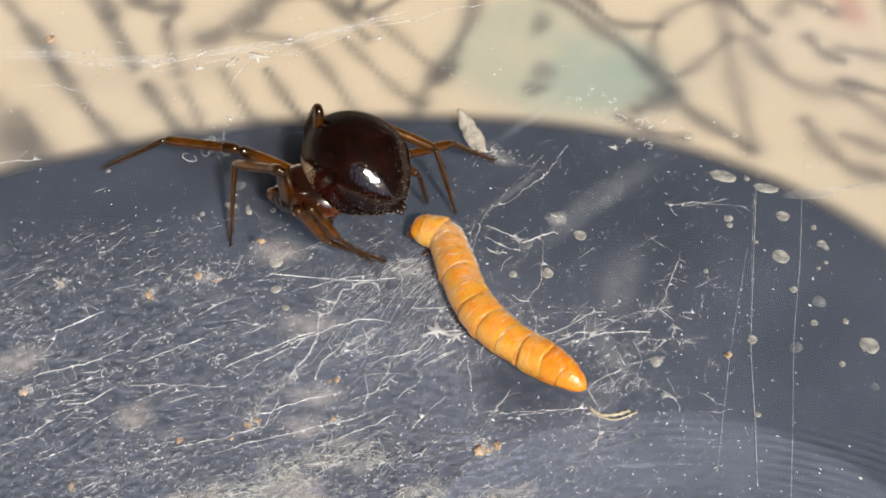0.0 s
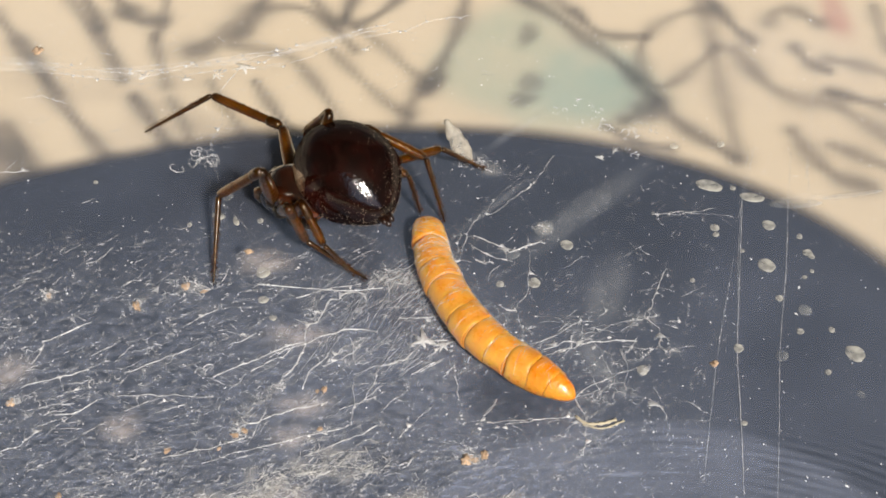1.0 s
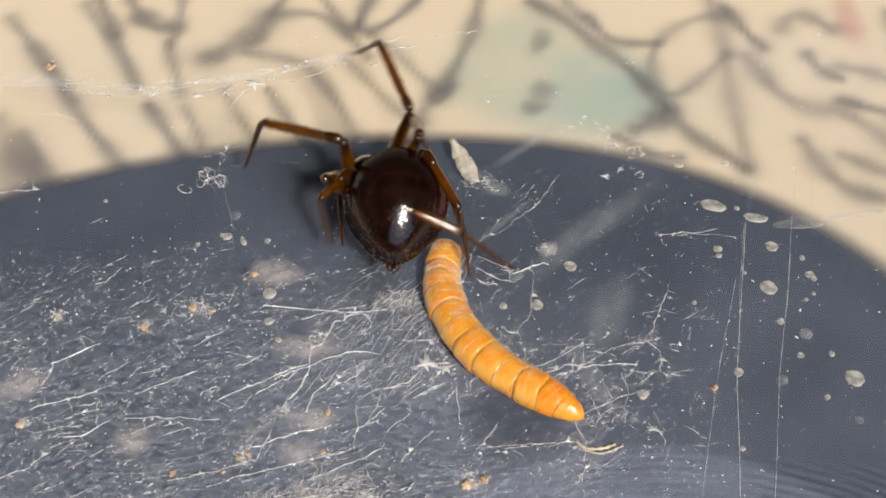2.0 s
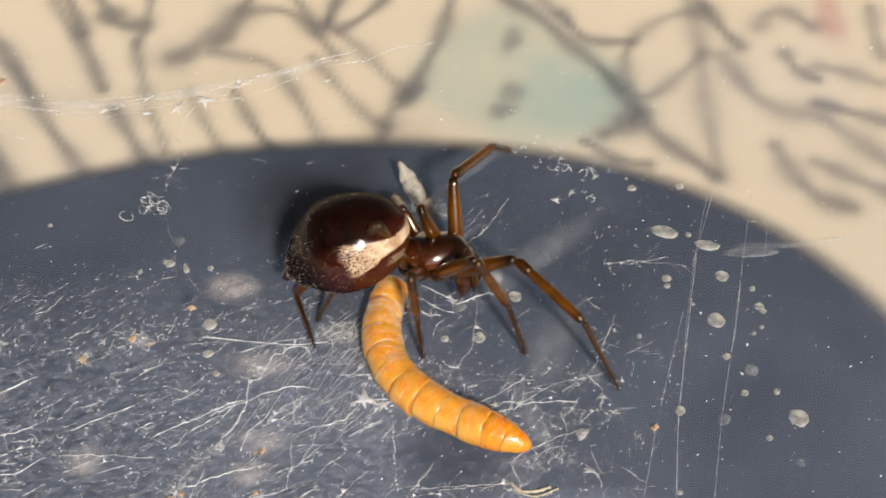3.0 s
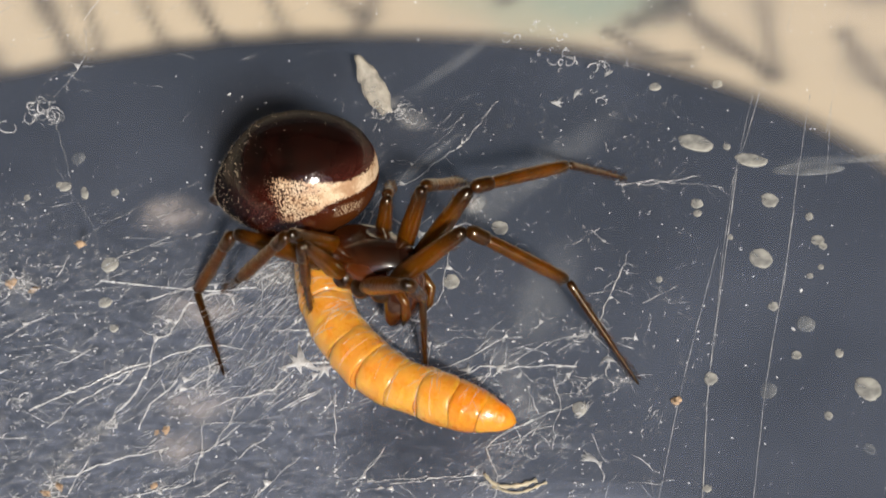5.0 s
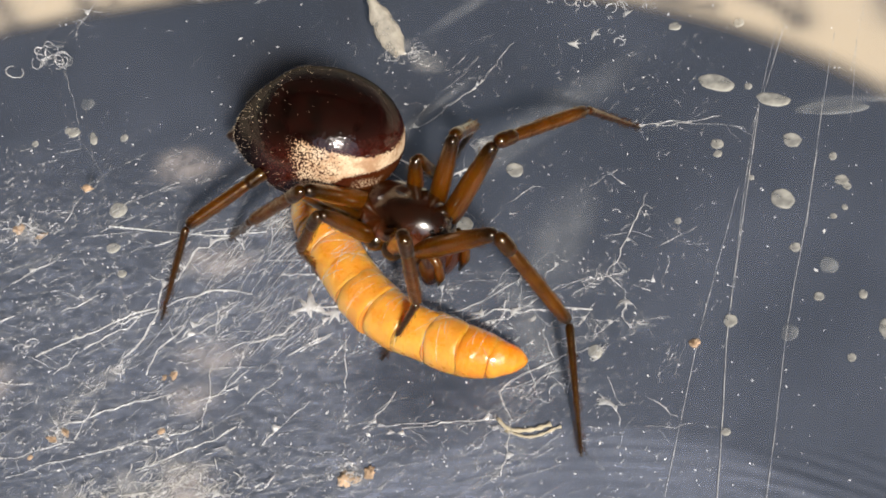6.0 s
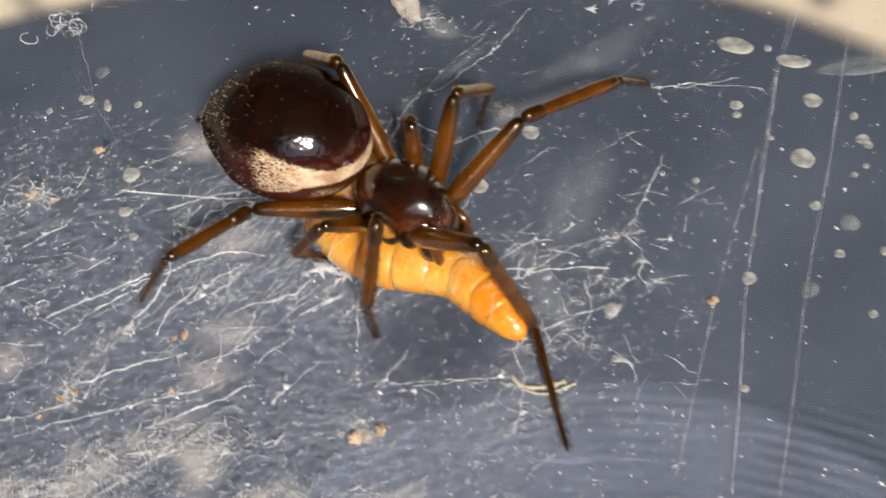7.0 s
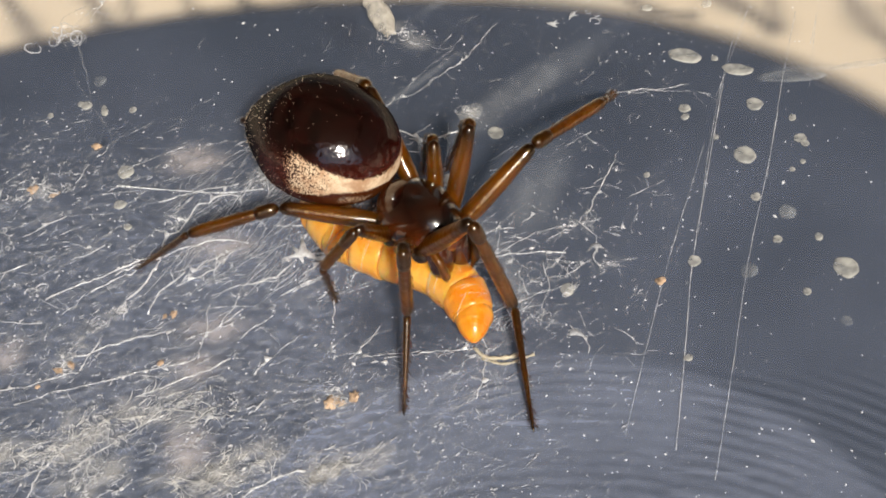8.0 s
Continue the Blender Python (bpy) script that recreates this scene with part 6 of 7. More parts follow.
# ---- what moves ----
def glide(rows, t):
    """The values at t of rows (time, values...), without overshoot between them."""
    times = np.array([r[0] for r in rows], float)
    values = np.array([np.hstack([np.ravel(v) for v in r[1:]]) for r in rows], float)
    if t <= times[0] or t >= times[-1]:
        return values[0 if t <= times[0] else -1]
    gaps = np.diff(times)[:, None]
    pace = np.diff(values, axis=0) / gaps
    slope = np.vstack([pace[:1] * 0, np.where(pace[:-1] * pace[1:] > 0, 2 * pace[:-1] * pace[1:] / (pace[:-1] + pace[1:] + 1e-12), 0), pace[-1:] * 0])
    i = int(np.searchsorted(times, t)) - 1
    h = gaps[i, 0]
    s = (t - times[i]) / h
    return (values[i] * (1 + 2 * s) * (1 - s) ** 2 + slope[i] * h * s * (1 - s) ** 2 + values[i + 1] * s * s * (3 - 2 * s) + slope[i + 1] * h * s * s * (s - 1))


def aimed(base, ahead, up=Vector((0, 0, 1))):
    """The pose at base (mm) whose x points ahead and whose z leans to up."""
    x = Vector(ahead).normalized()
    y = up.cross(x)
    y = y.normalized() if y.length > 1e-4 else Vector((0, 1, 0))
    turn = Matrix((x, y, x.cross(y))).transposed()
    return Matrix.Translation(Vector(base) * MM) @ turn.to_4x4()


def reach(joints, lengths):
    """Moves a chain's joints so that its pieces keep their lengths, root and foot staying."""
    p = [Vector(j) for j in joints]
    root, foot = p[0].copy(), p[-1].copy()
    for _ in range(12):
        p[-1] = foot.copy()
        for i in range(len(p) - 2, -1, -1):
            p[i] = p[i + 1] + (p[i] - p[i + 1]).normalized() * lengths[i]
        p[0] = root.copy()
        for i in range(1, len(p)):
            p[i] = p[i - 1] + (p[i] - p[i - 1]).normalized() * lengths[i - 1]
    return p


def motions():
    STEPS, CURLS = {}, {}
    BODY_ROWS = [
        (0, -6.88, 0.99, 150, 0),
        (0.5, -6.91, 1.70, 148, 0),
        (1, -7.01, 1.70, 147, 0),
        (1.5, -6.90, 1.72, 146, 0),
        (2.15, -2.30, 4.00, 84, -6),
        (2.8, 2.77, 1.95, 20, -16),
        (3, 3.23, 1.17, -9, -32),
        (3.5, 4.57, -0.32, 2, -38),
        (4, 4.63, -0.04, -5, -38),
        (4.5, 3.55, -0.92, -14, -36),
        (5, 2.85, -3.07, -34, -30),
        (5.2, 2.66, -3.06, -42, -28),
        (6.3, 4.01, -4.30, -31, -18),
        (6.5, 3.57, -4.57, -29, -16),
        (7, 3.32, -4.98, -37, -8),
        (7.5, 4.67, -6.37, -47, -6),
        (8, 5.27, -6.55, -45, -6),
    ]
    ABDOMEN_ROWS = [
        (0, -4.62, 1.93, 128, -6, 0),
        (0.5, -4.48, 2.06, 125, -6, 0),
        (1, -4.38, 1.99, 124, -6, 0),
        (1.5, -4.35, 2.02, 124, -6, 0),
        (2.8, -0.75, 0.66, 25, 15, -20),
        (3, -1.31, 1.03, 10, 18, -25),
        (3.5, 0.40, 0.68, 10, 20, -28),
        (4, 0.31, 0.65, 6, 20, -28),
        (4.5, -0.49, 0.71, 3, 20, -28),
        (5, -0.45, 0.25, -3, 14, -26),
        (5.2, -0.48, 0.40, -8, 10, -26),
        (6.3, 0.41, -1.14, -15, 2, -20),
        (6.5, -0.06, -1.39, -16, 0, -18),
        (7, -1.31, -2.62, -20, -1, -12),
        (7.5, 0.58, -3.31, -24, -3, -12),
        (8, 1.07, -3.43, -26, -3, -12),
    ]
    STEPS["R1"] = [
        (0, (-10.01, 1.50, 5.85), (-14.78, 3.49, 4.84), (-19.15, 4.28, 1.56)),
        (0.5, (-8.73, 7.42, 2.71), (-12.95, 9.62, 2.89), (-17.14, 10.02, 0.09)),
        (1, (-8.51, 7.50, 2.57), (-12.67, 9.75, 2.83), (-16.89, 9.54, 0.08)),
        (1.5, (-8.36, 7.54, 2.44), (-12.67, 9.44, 3.02), (-16.78, 9.46, 0.08)),
    ] + [
        (2.8, (7.03, 3.87, 5.38), (11.20, 5.52, 3.74), (14.98, 5.33, 0.37)),
        (3, (7.46, -1.07, 5.75), (11.08, -3.96, 4.55), (13.14, -5.24, 0.09)),
        (3.5, (8.59, -1.84, 6.25), (11.90, -2.69, 2.90), (13.52, -6.58, 0.10)),
        (4, (8.66, -1.46, 6.20), (11.73, -2.50, 2.68), (13.45, -6.65, 0.12)),
        (4.5, (7.28, -2.61, 6.26), (10.99, -3.41, 3.31), (13.31, -6.77, 0.17)),
        (5, (6.65, -3.44, 5.69), (10.64, -3.94, 3.14), (13.46, -6.79, 0.09)),
        (5.2, (6.45, -2.70, 5.00), (10.69, -3.35, 2.88), (13.38, -6.67, 0.11)),
    ] + [
        (6.3, (7.48, -7.39, 5.81), (9.83, -9.11, 2.10), (10.08, -13.96, 0.09)),
        (6.5, (6.93, -7.66, 5.93), (9.43, -9.43, 2.30), (10.03, -14.08, 0.10)),
        (7, (6.86, -8.70, 5.36), (8.26, -8.93, 0.96), (9.75, -14.01, 0.08)),
        (7.5, (7.45, -9.78, 5.93), (8.66, -9.86, 1.34), (9.99, -14.65, 0.08)),
        (8, (7.84, -9.43, 6.38), (9.21, -10.06, 1.87), (10.08, -14.79, 0.09)),
    ]
    STEPS["L1"] = [
        (0, (-8.70, -0.88, 7.32), (-10.97, 1.11, 3.98), (-11.69, -0.23, 0.08)),
        (0.5, (-8.70, 0.15, 7.21), (-11.23, -2.26, 4.76), (-11.76, -1.49, 0.08)),
        (1, (-8.84, -0.27, 7.00), (-11.38, 0.91, 3.20), (-11.73, -2.27, 0.08)),
        (1.5, (-8.37, -0.01, 7.20), (-11.36, -1.79, 4.68), (-11.76, -1.37, 0.08)),
    ] + [
        (2.8, (3.59, 5.48, 6.77), (4.59, 9.59, 4.62), (4.83, 13.50, 1.62)),
        (3, (4.21, 4.80, 6.35), (6.29, 8.33, 3.97), (7.28, 11.22, 0.10)),
        (3.5, (6.37, 2.52, 6.91), (7.26, 6.48, 4.43), (7.38, 10.02, 1.01)),
        (4, (6.69, 2.43, 6.98), (7.42, 6.49, 4.62), (7.34, 9.94, 1.10)),
        (4.5, (7.26, 0.66, 6.58), (11.02, 2.51, 4.30), (13.01, 4.30, 0.15)),
        (5, (6.98, -0.92, 5.93), (10.67, 1.29, 3.92), (13.01, 3.34, 0.10)),
        (5.2, (6.67, -0.57, 5.71), (10.41, 1.69, 3.90), (13.04, 3.30, 0.08)),
    ] + [
        (6.3, (7.44, -3.00, 6.56), (10.76, 0.13, 4.70), (12.65, 2.44, 0.62)),
        (6.5, (7.36, -2.64, 6.22), (10.67, 0.29, 4.28), (12.46, 2.73, 0.32)),
        (7, (8.15, -2.47, 5.38), (11.50, 0.37, 3.80), (12.41, 3.33, 0.08)),
        (7.5, (9.68, -3.60, 5.28), (12.47, -0.16, 3.63), (12.58, 3.23, 0.08)),
        (8, (10.36, -3.88, 5.35), (12.87, -0.37, 3.51), (12.86, 3.06, 0.08)),
    ]
    STEPS["L2"] = [
        (0, (-7.48, -2.77, 6.04), (-6.10, -2.05, 2.66), (-3.01, -1.22, 0.09)),
        (0.5, (-7.26, -1.97, 6.09), (-6.34, -1.25, 2.59), (-3.31, -1.83, 0.08)),
        (1, (-7.25, -2.00, 6.01), (-6.47, -1.18, 2.49), (-3.35, -1.81, 0.08)),
        (1.5, (-7.30, -1.98, 6.02), (-6.39, -1.05, 2.56), (-3.34, -1.77, 0.08)),
    ] + [
        (2.8, (1.96, 3.35, 7.13), (2.68, 4.90, 3.84), (2.86, 6.41, 0.08)),
        (3, (2.38, 2.51, 6.97), (2.75, 4.20, 3.69), (2.56, 6.02, 0.08)),
        (3.5, (3.30, 5.03, 2.35), (0.42, 2.66, 2.62), (2.16, 5.41, 0.10)),
        (4, (2.97, 5.02, 2.47), (0.18, 2.55, 2.60), (2.04, 5.23, 0.10)),
        (4.5, (4.68, 0.59, 7.12), (4.14, 0.96, 3.45), (3.15, 3.14, 0.10)),
        (5, (5.48, -1.08, 6.73), (6.17, 0.58, 3.50), (6.67, 2.73, 0.08)),
        (5.2, (5.19, -1.07, 6.69), (5.75, 0.67, 3.43), (6.74, 2.87, 0.10)),
    ] + [
        (6.3, (6.04, -2.74, 6.59), (6.33, -0.02, 3.80), (4.13, -0.02, 0.11)),
        (6.5, (6.00, -2.78, 6.80), (5.99, -0.26, 4.04), (4.81, -0.11, 0.10)),
        (7, (5.70, -2.02, 6.67), (6.25, -0.11, 3.65), (5.41, 1.14, 0.08)),
        (7.5, (7.07, -3.29, 6.76), (6.22, -1.94, 3.55), (5.12, -0.93, 0.08)),
        (8, (7.57, -3.74, 6.82), (6.68, -2.48, 3.58), (5.57, -1.47, 0.08)),
    ]
    STEPS["L3"] = [
        (0, (-7.11, -1.64, 5.16), (-5.50, -2.11, 2.94), (-3.82, -1.36, 0.26)),
        (0.5, (-6.79, -0.67, 5.27), (-5.68, -1.94, 3.00), (-4.01, -1.50, 0.25)),
        (1, (-6.88, -0.59, 5.29), (-5.61, -1.99, 3.11), (-4.05, -1.57, 0.28)),
        (1.5, (-6.86, -0.36, 5.36), (-5.57, -1.89, 3.16), (-3.96, -1.53, 0.33)),
    ] + [
        (2.8, (0.21, 4.18, 4.60), (0.66, 5.94, 2.60), (0.94, 7.92, 0.10)),
        (3, (1.31, 3.86, 4.54), (0.83, 5.68, 2.60), (0.63, 7.67, 0.10)),
        (3.5, (2.84, 2.87, 4.32), (1.95, 4.74, 2.58), (1.28, 6.66, 0.10)),
        (4, (2.71, 2.61, 4.61), (2.63, 4.44, 2.62), (1.23, 5.83, 0.10)),
        (4.5, (3.26, 1.46, 5.11), (2.79, 3.20, 2.98), (2.15, 5.26, 0.49)),
        (5, (3.49, -0.32, 5.10), (3.20, 0.97, 2.74), (2.78, 2.73, 0.10)),
        (5.2, (3.33, -0.40, 5.14), (3.22, 0.61, 2.63), (2.82, 2.52, 0.10)),
    ] + [
        (6.3, (4.82, -2.53, 5.46), (4.82, -2.54, 2.76), (3.39, -3.59, 0.10)),
        (6.5, (4.37, -2.74, 5.44), (4.58, -2.62, 2.75), (3.19, -3.76, 0.10)),
        (7, (3.48, -2.07, 5.33), (2.94, -1.27, 2.90), (2.33, -0.37, 0.08)),
        (7.5, (5.12, -3.07, 5.31), (4.55, -2.07, 2.94), (3.95, -1.26, 0.08)),
        (8, (5.70, -3.36, 5.31), (5.15, -2.42, 2.93), (4.55, -1.61, 0.08)),
    ]
    STEPS["R2"] = [
        (0, (-6.82, 4.11, 7.10), (-7.55, 5.06, 3.70), (-7.90, 5.60, 0.08)),
        (0.5, (-5.82, 4.87, 7.10), (-7.15, 5.66, 3.70), (-7.70, 6.20, 0.08)),
        (1, (-5.37, 4.79, 7.10), (-6.75, 5.62, 3.70), (-7.30, 6.20, 0.08)),
        (1.5, (-5.64, 4.49, 7.10), (-7.07, 5.40, 3.70), (-7.60, 6.00, 0.08)),
    ] + [
        (2.8, (5.77, -0.59, 6.46), (7.28, -0.30, 3.21), (7.70, -2.79, 0.11)),
        (3, (5.53, -1.82, 6.57), (7.38, -2.63, 3.76), (8.24, -3.05, 0.08)),
        (3.5, (5.75, -3.64, 6.73), (5.86, -3.85, 3.13), (5.50, -6.48, 0.13)),
        (4, (5.71, -2.95, 6.90), (5.71, -4.10, 3.42), (5.18, -6.76, 0.31)),
        (4.5, (4.42, -3.62, 7.00), (4.87, -4.26, 3.43), (5.01, -6.88, 0.28)),
        (5, (5.00, -6.31, 6.36), (4.98, -5.36, 3.09), (4.96, -7.02, 0.08)),
        (5.2, (4.60, -5.72, 6.68), (4.98, -5.32, 3.36), (4.75, -6.33, 0.08)),
    ] + [
        (6.3, (4.58, -8.14, 6.65), (3.85, -8.56, 3.38), (2.51, -8.92, 0.08)),
        (6.5, (3.98, -8.15, 6.84), (3.46, -8.41, 3.50), (2.53, -8.95, 0.08)),
        (7, (3.10, -9.25, 6.49), (2.58, -10.01, 3.38), (2.20, -9.17, 0.08)),
        (7.5, (2.94, -11.03, 5.60), (1.32, -12.10, 2.73), (-0.52, -13.94, 0.08)),
        (8, (5.36, -10.40, 6.40), (5.13, -10.88, 2.83), (4.96, -14.17, 0.21)),
    ]
    STEPS["R3"] = [
        (0, (-2.99, 3.72, 3.85), (-1.19, 2.08, 3.46), (-0.86, 2.82, 0.35)),
        (0.5, (-3.03, 4.18, 4.20), (-1.25, 4.69, 2.38), (-0.47, 2.81, 0.08)),
        (1, (-3.02, 4.19, 4.06), (-0.94, 2.93, 3.29), (-0.52, 3.03, 0.15)),
        (1.5, (-3.10, 4.28, 4.24), (-0.87, 3.40, 3.23), (-0.54, 3.21, 0.10)),
    ] + [
        (2.8, (2.94, -0.31, 5.47), (3.02, -1.11, 2.88), (3.09, -3.32, 0.35)),
        (3, (2.32, -1.38, 5.33), (2.52, -2.78, 3.16), (2.70, -3.41, 0.09)),
        (3.5, (3.60, -1.22, 5.59), (3.19, -2.26, 3.16), (2.80, -3.58, 0.24)),
        (4, (3.69, -1.15, 5.60), (2.97, -2.48, 3.30), (2.51, -3.85, 0.37)),
        (4.5, (1.71, -2.79, 5.34), (0.68, -3.46, 3.02), (0.29, -4.70, 0.13)),
        (5, (1.37, -3.85, 5.61), (-0.03, -4.67, 3.47), (0.19, -4.53, 0.27)),
        (5.2, (0.96, -3.44, 5.60), (-0.26, -4.20, 3.37), (0.08, -4.23, 0.20)),
    ] + [
        (6.3, (0.80, -5.79, 4.94), (-0.26, -5.77, 2.73), (0.09, -4.72, 0.08)),
        (6.5, (0.36, -5.97, 4.91), (-0.64, -6.14, 2.65), (-0.21, -4.81, 0.08)),
        (7, (0.67, -7.40, 4.72), (-0.72, -7.12, 2.61), (-0.01, -5.60, 0.08)),
        (7.5, (2.99, -9.18, 4.66), (1.15, -8.48, 3.02), (1.19, -7.61, 0.08)),
        (8, (2.92, -8.90, 4.97), (1.58, -9.12, 2.92), (1.57, -8.59, 0.08)),
    ]
    STEPS["R4"] = [
        (0, (-3.50, 4.25, 6.00), (-0.48, 3.63, 4.00), (0.72, 2.25, 0.10)),
        (0.5, (-3.42, 4.30, 6.00), (-0.25, 3.70, 4.00), (0.79, 2.35, 0.10)),
        (1, (-3.40, 4.25, 6.00), (-0.22, 3.60, 4.00), (0.84, 2.35, 0.10)),
        (1.5, (-3.30, 4.13, 6.00), (-0.07, 3.37, 4.00), (0.90, 2.40, 0.10)),
    ] + [
        (2.8, (1.55, -0.38, 6.90), (0.08, -1.75, 3.51), (-1.27, -3.77, 0.08)),
        (3, (1.13, 0.29, 6.94), (-1.39, -0.43, 3.94), (-3.22, -1.12, 0.15)),
        (3.5, (0.47, -2.23, 5.75), (-1.74, -5.10, 4.12), (-2.68, -6.06, 0.10)),
        (4, (0.24, -2.09, 5.46), (-2.16, -4.69, 3.83), (-3.20, -6.35, 0.08)),
        (4.5, (-2.08, -1.33, 3.92), (-3.34, -5.08, 4.04), (-3.29, -6.63, 0.10)),
        (5, (-2.90, -2.07, 3.71), (-4.96, -2.86, 0.38), (-3.31, -6.72, 0.19)),
        (5.2, (-2.99, -1.77, 3.84), (-4.98, -2.69, 0.51), (-3.30, -6.54, 0.15)),
    ] + [
        (6.3, (-1.63, -3.53, 4.57), (-5.01, -5.29, 3.44), (-7.17, -6.77, 0.10)),
        (6.5, (-2.11, -3.91, 4.90), (-5.42, -5.40, 3.54), (-7.31, -6.79, 0.08)),
        (7, (-2.97, -5.51, 3.24), (-5.35, -8.42, 4.05), (-7.36, -7.82, 0.30)),
        (7.5, (-1.16, -6.24, 3.92), (-4.81, -7.70, 3.36), (-7.45, -7.00, 0.11)),
        (8, (-0.65, -6.34, 3.77), (-4.48, -7.38, 3.20), (-7.42, -6.92, 0.15)),
    ]
    STEPS["L4"] = [
        (0, (-2.60, 2.90, 4.90), (0.60, 5.20, 3.50), (3.00, 6.40, 0.10)),
        (0.5, (-2.30, 3.20, 4.90), (0.80, 5.90, 3.50), (3.15, 6.65, 0.10)),
        (1, (-2.30, 3.20, 4.90), (0.95, 5.70, 3.60), (3.14, 6.56, 0.10)),
        (1.5, (-2.20, 3.20, 4.90), (1.10, 5.55, 3.60), (3.22, 6.35, 0.10)),
    ] + [
        (2.8, (-3.67, 0.53, 3.53), (-4.87, 1.42, 0.08), (-3.21, -2.32, 0.08)),
        (3, (-3.28, 0.10, 3.19), (-4.49, 0.59, 0.08), (-3.08, -3.01, 0.45)),
        (3.5, (-2.10, -0.55, 3.36), (-3.33, 0.37, 0.08), (-3.08, -3.52, 0.46)),
        (4, (-2.30, -0.54, 3.23), (-3.91, -0.18, 0.08), (-3.48, -3.84, 0.80)),
        (4.5, (-1.41, -2.99, 5.48), (-2.85, -3.72, 2.65), (-3.97, -2.25, 0.08)),
        (5, (-1.15, -4.35, 6.13), (-2.56, -3.75, 2.95), (-3.94, -2.53, 0.08)),
        (5.2, (-1.19, -4.06, 6.24), (-2.63, -3.53, 3.05), (-3.99, -2.56, 0.08)),
    ] + [
        (6.3, (-0.74, -5.11, 5.85), (-2.44, -4.12, 2.87), (-3.99, -2.74, 0.08)),
        (6.5, (-1.05, -5.48, 5.88), (-2.69, -4.41, 2.85), (-4.12, -2.72, 0.08)),
        (7, (1.10, -1.00, 7.10), (-1.20, 1.60, 4.40), (-1.60, 2.60, 0.10)),
        (7.5, (2.70, -1.95, 7.00), (0.40, 0.80, 4.30), (-0.20, 2.00, 0.10)),
        (8, (3.30, -2.10, 7.00), (1.00, 0.80, 4.30), (0.30, 2.00, 0.10)),
    ]
    CURLS[0] = [(-1.28, 0.32), (0.04, -0.12), (0.60, -1.88), (1.15, -3.65), (1.87, -5.35), (2.97, -6.82), (4.38, -8.02), (5.87, -9.11), (7.26, -10.34)]
    CURLS[0.5] = [(-0.97, 0.35), (0.20, -0.09), (0.67, -1.88), (1.14, -3.67), (1.95, -5.33), (3.03, -6.83), (4.34, -8.12), (5.86, -9.18), (7.35, -10.28)]
    CURLS[1] = [(-0.14, 1.66), (0.03, -0.18), (0.43, -1.98), (1.11, -3.70), (1.98, -5.34), (3.07, -6.82), (4.43, -8.07), (5.90, -9.20), (7.38, -10.31)]
    CURLS[1.5] = [(0.37, 1.67), (0.21, -0.18), (0.50, -2.00), (1.17, -3.72), (2.07, -5.34), (3.19, -6.80), (4.54, -8.07), (6.01, -9.19), (7.46, -10.34)]
    CURLS[2.8] = [(1.26, 1.26), (0.79, -0.53), (0.60, -2.37), (1.06, -4.14), (2.12, -5.65), (3.53, -6.84), (5.16, -7.70), (6.84, -8.47), (8.51, -9.28)]
    CURLS[3] = [(1.17, 1.11), (0.60, -0.65), (0.47, -2.49), (0.96, -4.26), (2.01, -5.78), (3.46, -6.92), (5.10, -7.76), (6.79, -8.53), (8.48, -9.27)]
    CURLS[3.5] = [(1.45, 0.97), (1.00, -0.82), (0.74, -2.65), (1.01, -4.46), (2.03, -6.00), (3.45, -7.17), (5.09, -8.03), (6.78, -8.77), (8.56, -9.28)]
    CURLS[4] = [(0.73, 1.27), (0.52, -0.57), (0.46, -2.41), (0.99, -4.17), (2.10, -5.64), (3.53, -6.80), (5.17, -7.67), (6.87, -8.40), (8.62, -8.99)]
    CURLS[4.5] = [(0.61, 1.08), (0.54, -0.76), (0.57, -2.61), (1.10, -4.37), (2.16, -5.89), (3.60, -7.04), (5.23, -7.90), (6.93, -8.63), (8.65, -9.31)]
    CURLS[5] = [(-0.41, 0.93), (-0.00, -0.88), (0.40, -2.68), (0.99, -4.43), (2.05, -5.93), (3.42, -7.18), (5.12, -7.87), (6.86, -8.52), (8.63, -9.03)]
    CURLS[5.2] = [(-1.59, 1.43), (-0.87, -0.27), (-0.15, -1.98), (0.59, -3.67), (1.61, -5.21), (3.05, -6.35), (4.67, -7.25), (6.21, -8.27), (7.70, -9.37)]
    CURLS[6.3] = [(1.34, -1.00), (-0.34, -1.58), (-0.01, -3.33), (1.01, -4.87), (2.04, -6.40), (3.40, -7.66), (5.13, -8.29), (6.91, -8.80), (8.74, -8.63)]
    CURLS[6.5] = [(0.68, -1.31), (-0.81, -2.10), (-0.37, -3.87), (0.55, -5.47), (1.67, -6.94), (3.25, -7.87), (5.03, -8.38), (6.82, -8.81), (8.65, -8.55)]
    CURLS[7] = [(1.64, -0.46), (0.21, -1.62), (-0.36, -3.34), (0.48, -4.96), (1.92, -6.12), (3.70, -6.55), (5.49, -7.01), (6.80, -8.29), (7.94, -9.74)]
    CURLS[7.5] = [(3.02, -1.10), (1.42, -2.04), (0.36, -3.52), (1.03, -5.13), (2.62, -6.06), (4.35, -6.72), (5.98, -7.57), (7.18, -8.96), (7.65, -10.74)]
    CURLS[8] = [(3.15, -1.32), (1.55, -2.25), (0.57, -3.79), (1.18, -5.41), (2.73, -6.41), (4.43, -7.13), (6.09, -7.93), (7.29, -9.32), (7.58, -11.13)]

    moments = [round(0.1 * i, 1) for i in range(81)]
    tracks = {}

    def around(t):
        x, y, yaw, roll = glide(BODY_ROWS, t)
        return pose(x * MM, y * MM, 3.1 * MM, roll, 0, yaw)

    # while it turns round, the spider's pieces keep their places on its body
    TURN_ABDOMEN = []
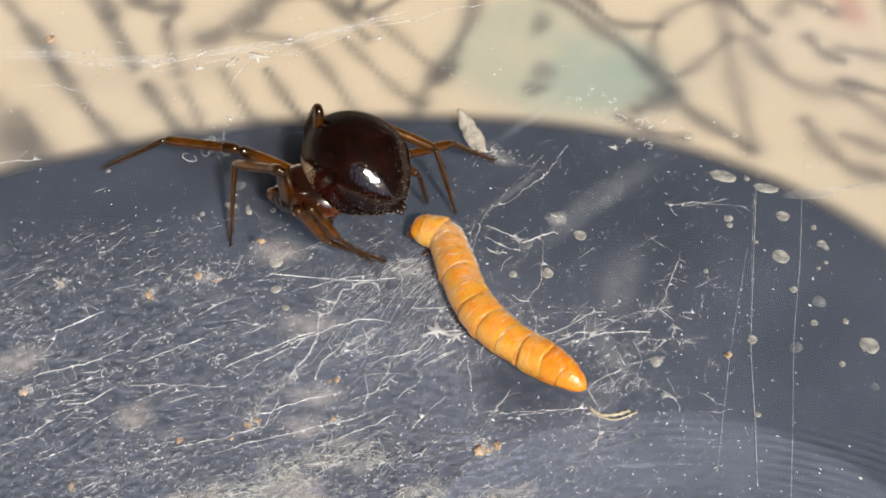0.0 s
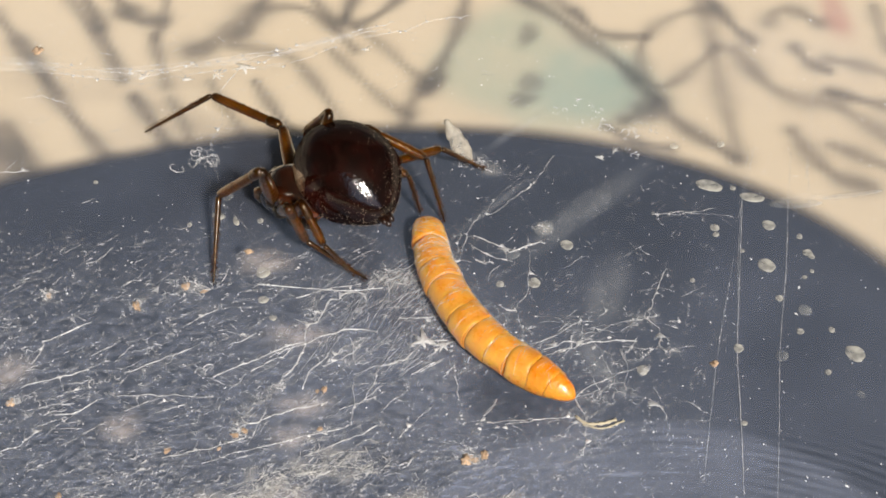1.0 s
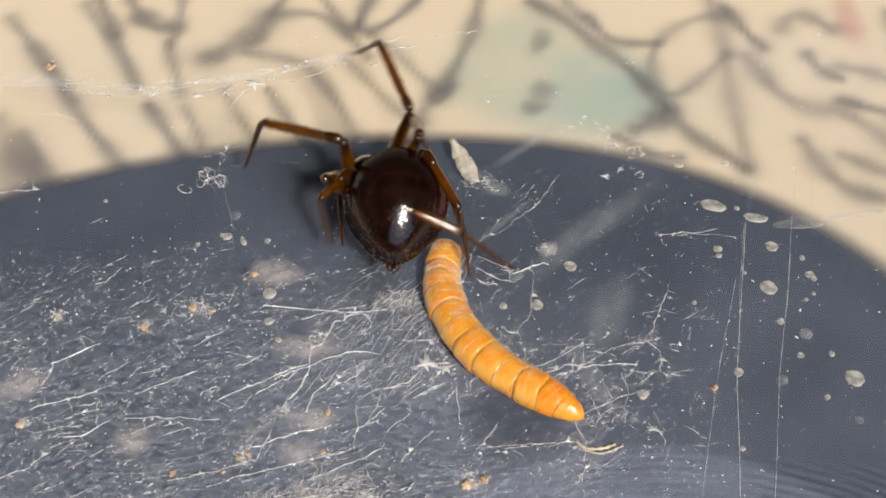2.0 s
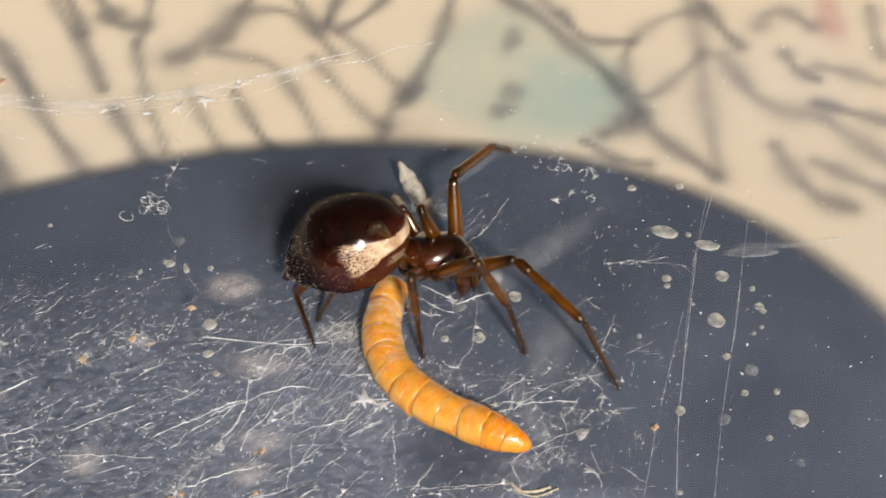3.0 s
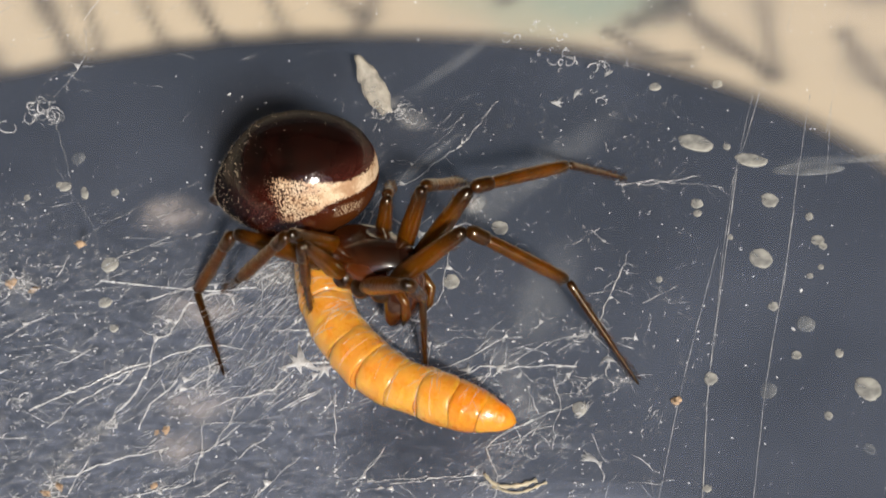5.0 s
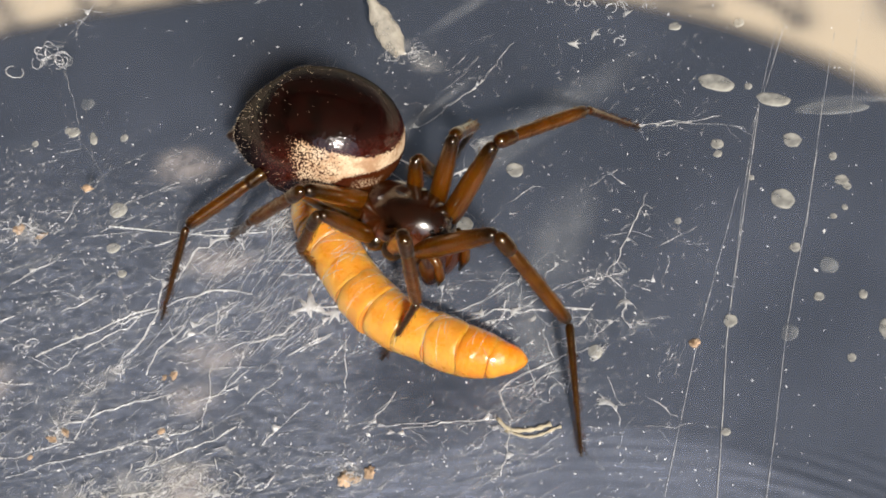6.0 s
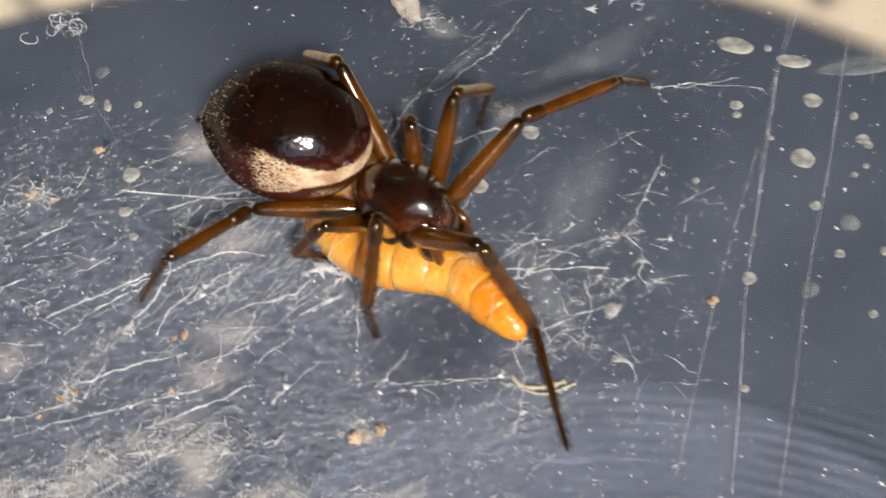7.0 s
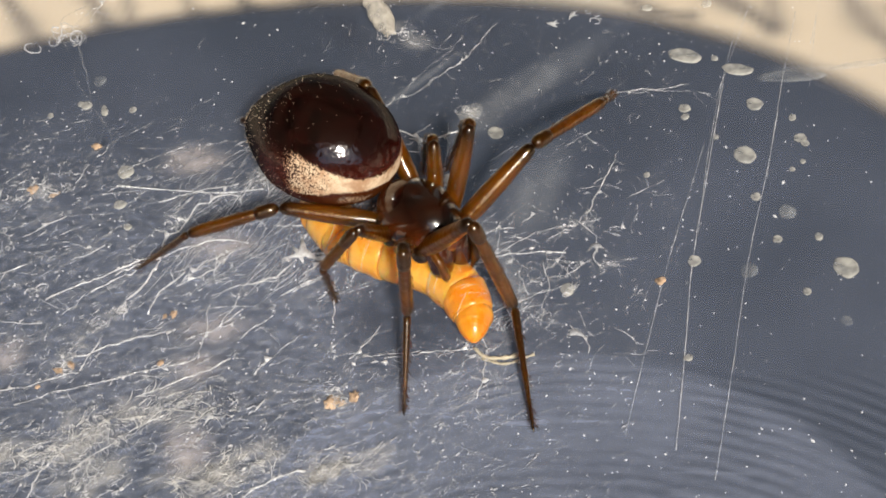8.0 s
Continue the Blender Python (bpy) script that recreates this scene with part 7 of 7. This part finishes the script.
    for time, cx, cy, yaw, pitch, roll in ABDOMEN_ROWS:
        if time in (1.5, 2.8):
            near = around(time).inverted() @ Vector((cx * MM, cy * MM, 3.1 * MM)) / MM
            TURN_ABDOMEN.append((time, near.x, near.y, yaw - glide(BODY_ROWS, time)[2], pitch, roll))
    for t in moments:
        yaw, body = glide(BODY_ROWS, t)[2], around(t)
        tracks.setdefault(spider, []).append((t, body))
        inner = body.inverted()
        if 1.5 < t < 2.8:
            cx, cy, twist, pitch, roll = glide(TURN_ABDOMEN, t)
            cx, cy, _ = (body @ Vector((cx * MM, cy * MM, 0))) / MM
            yaw += twist
        else:
            cx, cy, yaw, pitch, roll = glide(ABDOMEN_ROWS, t)
        tracks.setdefault(abdomen, []).append((t, inner @ pose(cx * MM, cy * MM, 4.5 * MM, roll, -pitch, yaw)))
        for name, (leg, knee, shin, foot) in legs.items():
            a = Vector(COXAE[name[1]])
            a.y *= 1 if name[0] == "L" else -1
            root = (body @ (a * MM)) / MM
            if 1.5 < t < 2.8:
                rows = [(time, *[around(time).inverted() @ (Vector(v) * MM) / MM for v in points]) for time, *points in STEPS[name] if time in (1.5, 2.8)]
                joints = [root] + [(body @ (Vector(v) * MM)) / MM for v in glide(rows, t).reshape(3, 3)]
            else:
                joints = [root] + [Vector(v) for v in glide(STEPS[name], t).reshape(3, 3)]
            lift = max(0.0, math.sin(math.pi * (t - 1.7) / 1.1)) if 1.7 < t < 2.8 else 0.0
            joints[2].z += 2.0 * lift
            joints[3].z += 2.0 * lift
            p = reach(joints, LENGTHS[name])
            at = [aimed(p[0] - (p[1] - p[0]).normalized() * 0.3, p[1] - p[0]), aimed(p[1], p[2] - p[1]), aimed(p[1] + (p[2] - p[1]).normalized() * 0.75, p[2] - p[1]), aimed(p[2], p[3] - p[2])]
            tracks.setdefault(leg, []).append((t, inner @ at[0]))
            hip = at[0].inverted()
            for ob, m in zip((knee, shin, foot), at[1:]):
                tracks.setdefault(ob, []).append((t, hip @ m))
        spine = [(time, *[v for p in points for v in p]) for time, points in sorted(CURLS.items())]
        line = spline(glide(spine, t).reshape(-1, 2)[::-1], 60)
        far = line[-1] + (line[-1] - line[-3]) / np.linalg.norm(line[-1] - line[-3]) * 8
        line = np.vstack([line, far])
        way = np.r_[0, np.cumsum(np.linalg.norm(np.diff(line, axis=0), axis=1))]
        spot = lambda s: Vector((np.interp(s, way, line[:, 0]), np.interp(s, way, line[:, 1]), 1.03))
        for i, ring in enumerate(rings):
            back, front = spot(LARVA_LENGTH - LARVA_AT[i + 1]), spot(LARVA_LENGTH - LARVA_AT[i])
            tracks.setdefault(ring, []).append((t, aimed(front, back - front)))
    for ob, rows in tracks.items():
        walk(ob, rows)


motions()
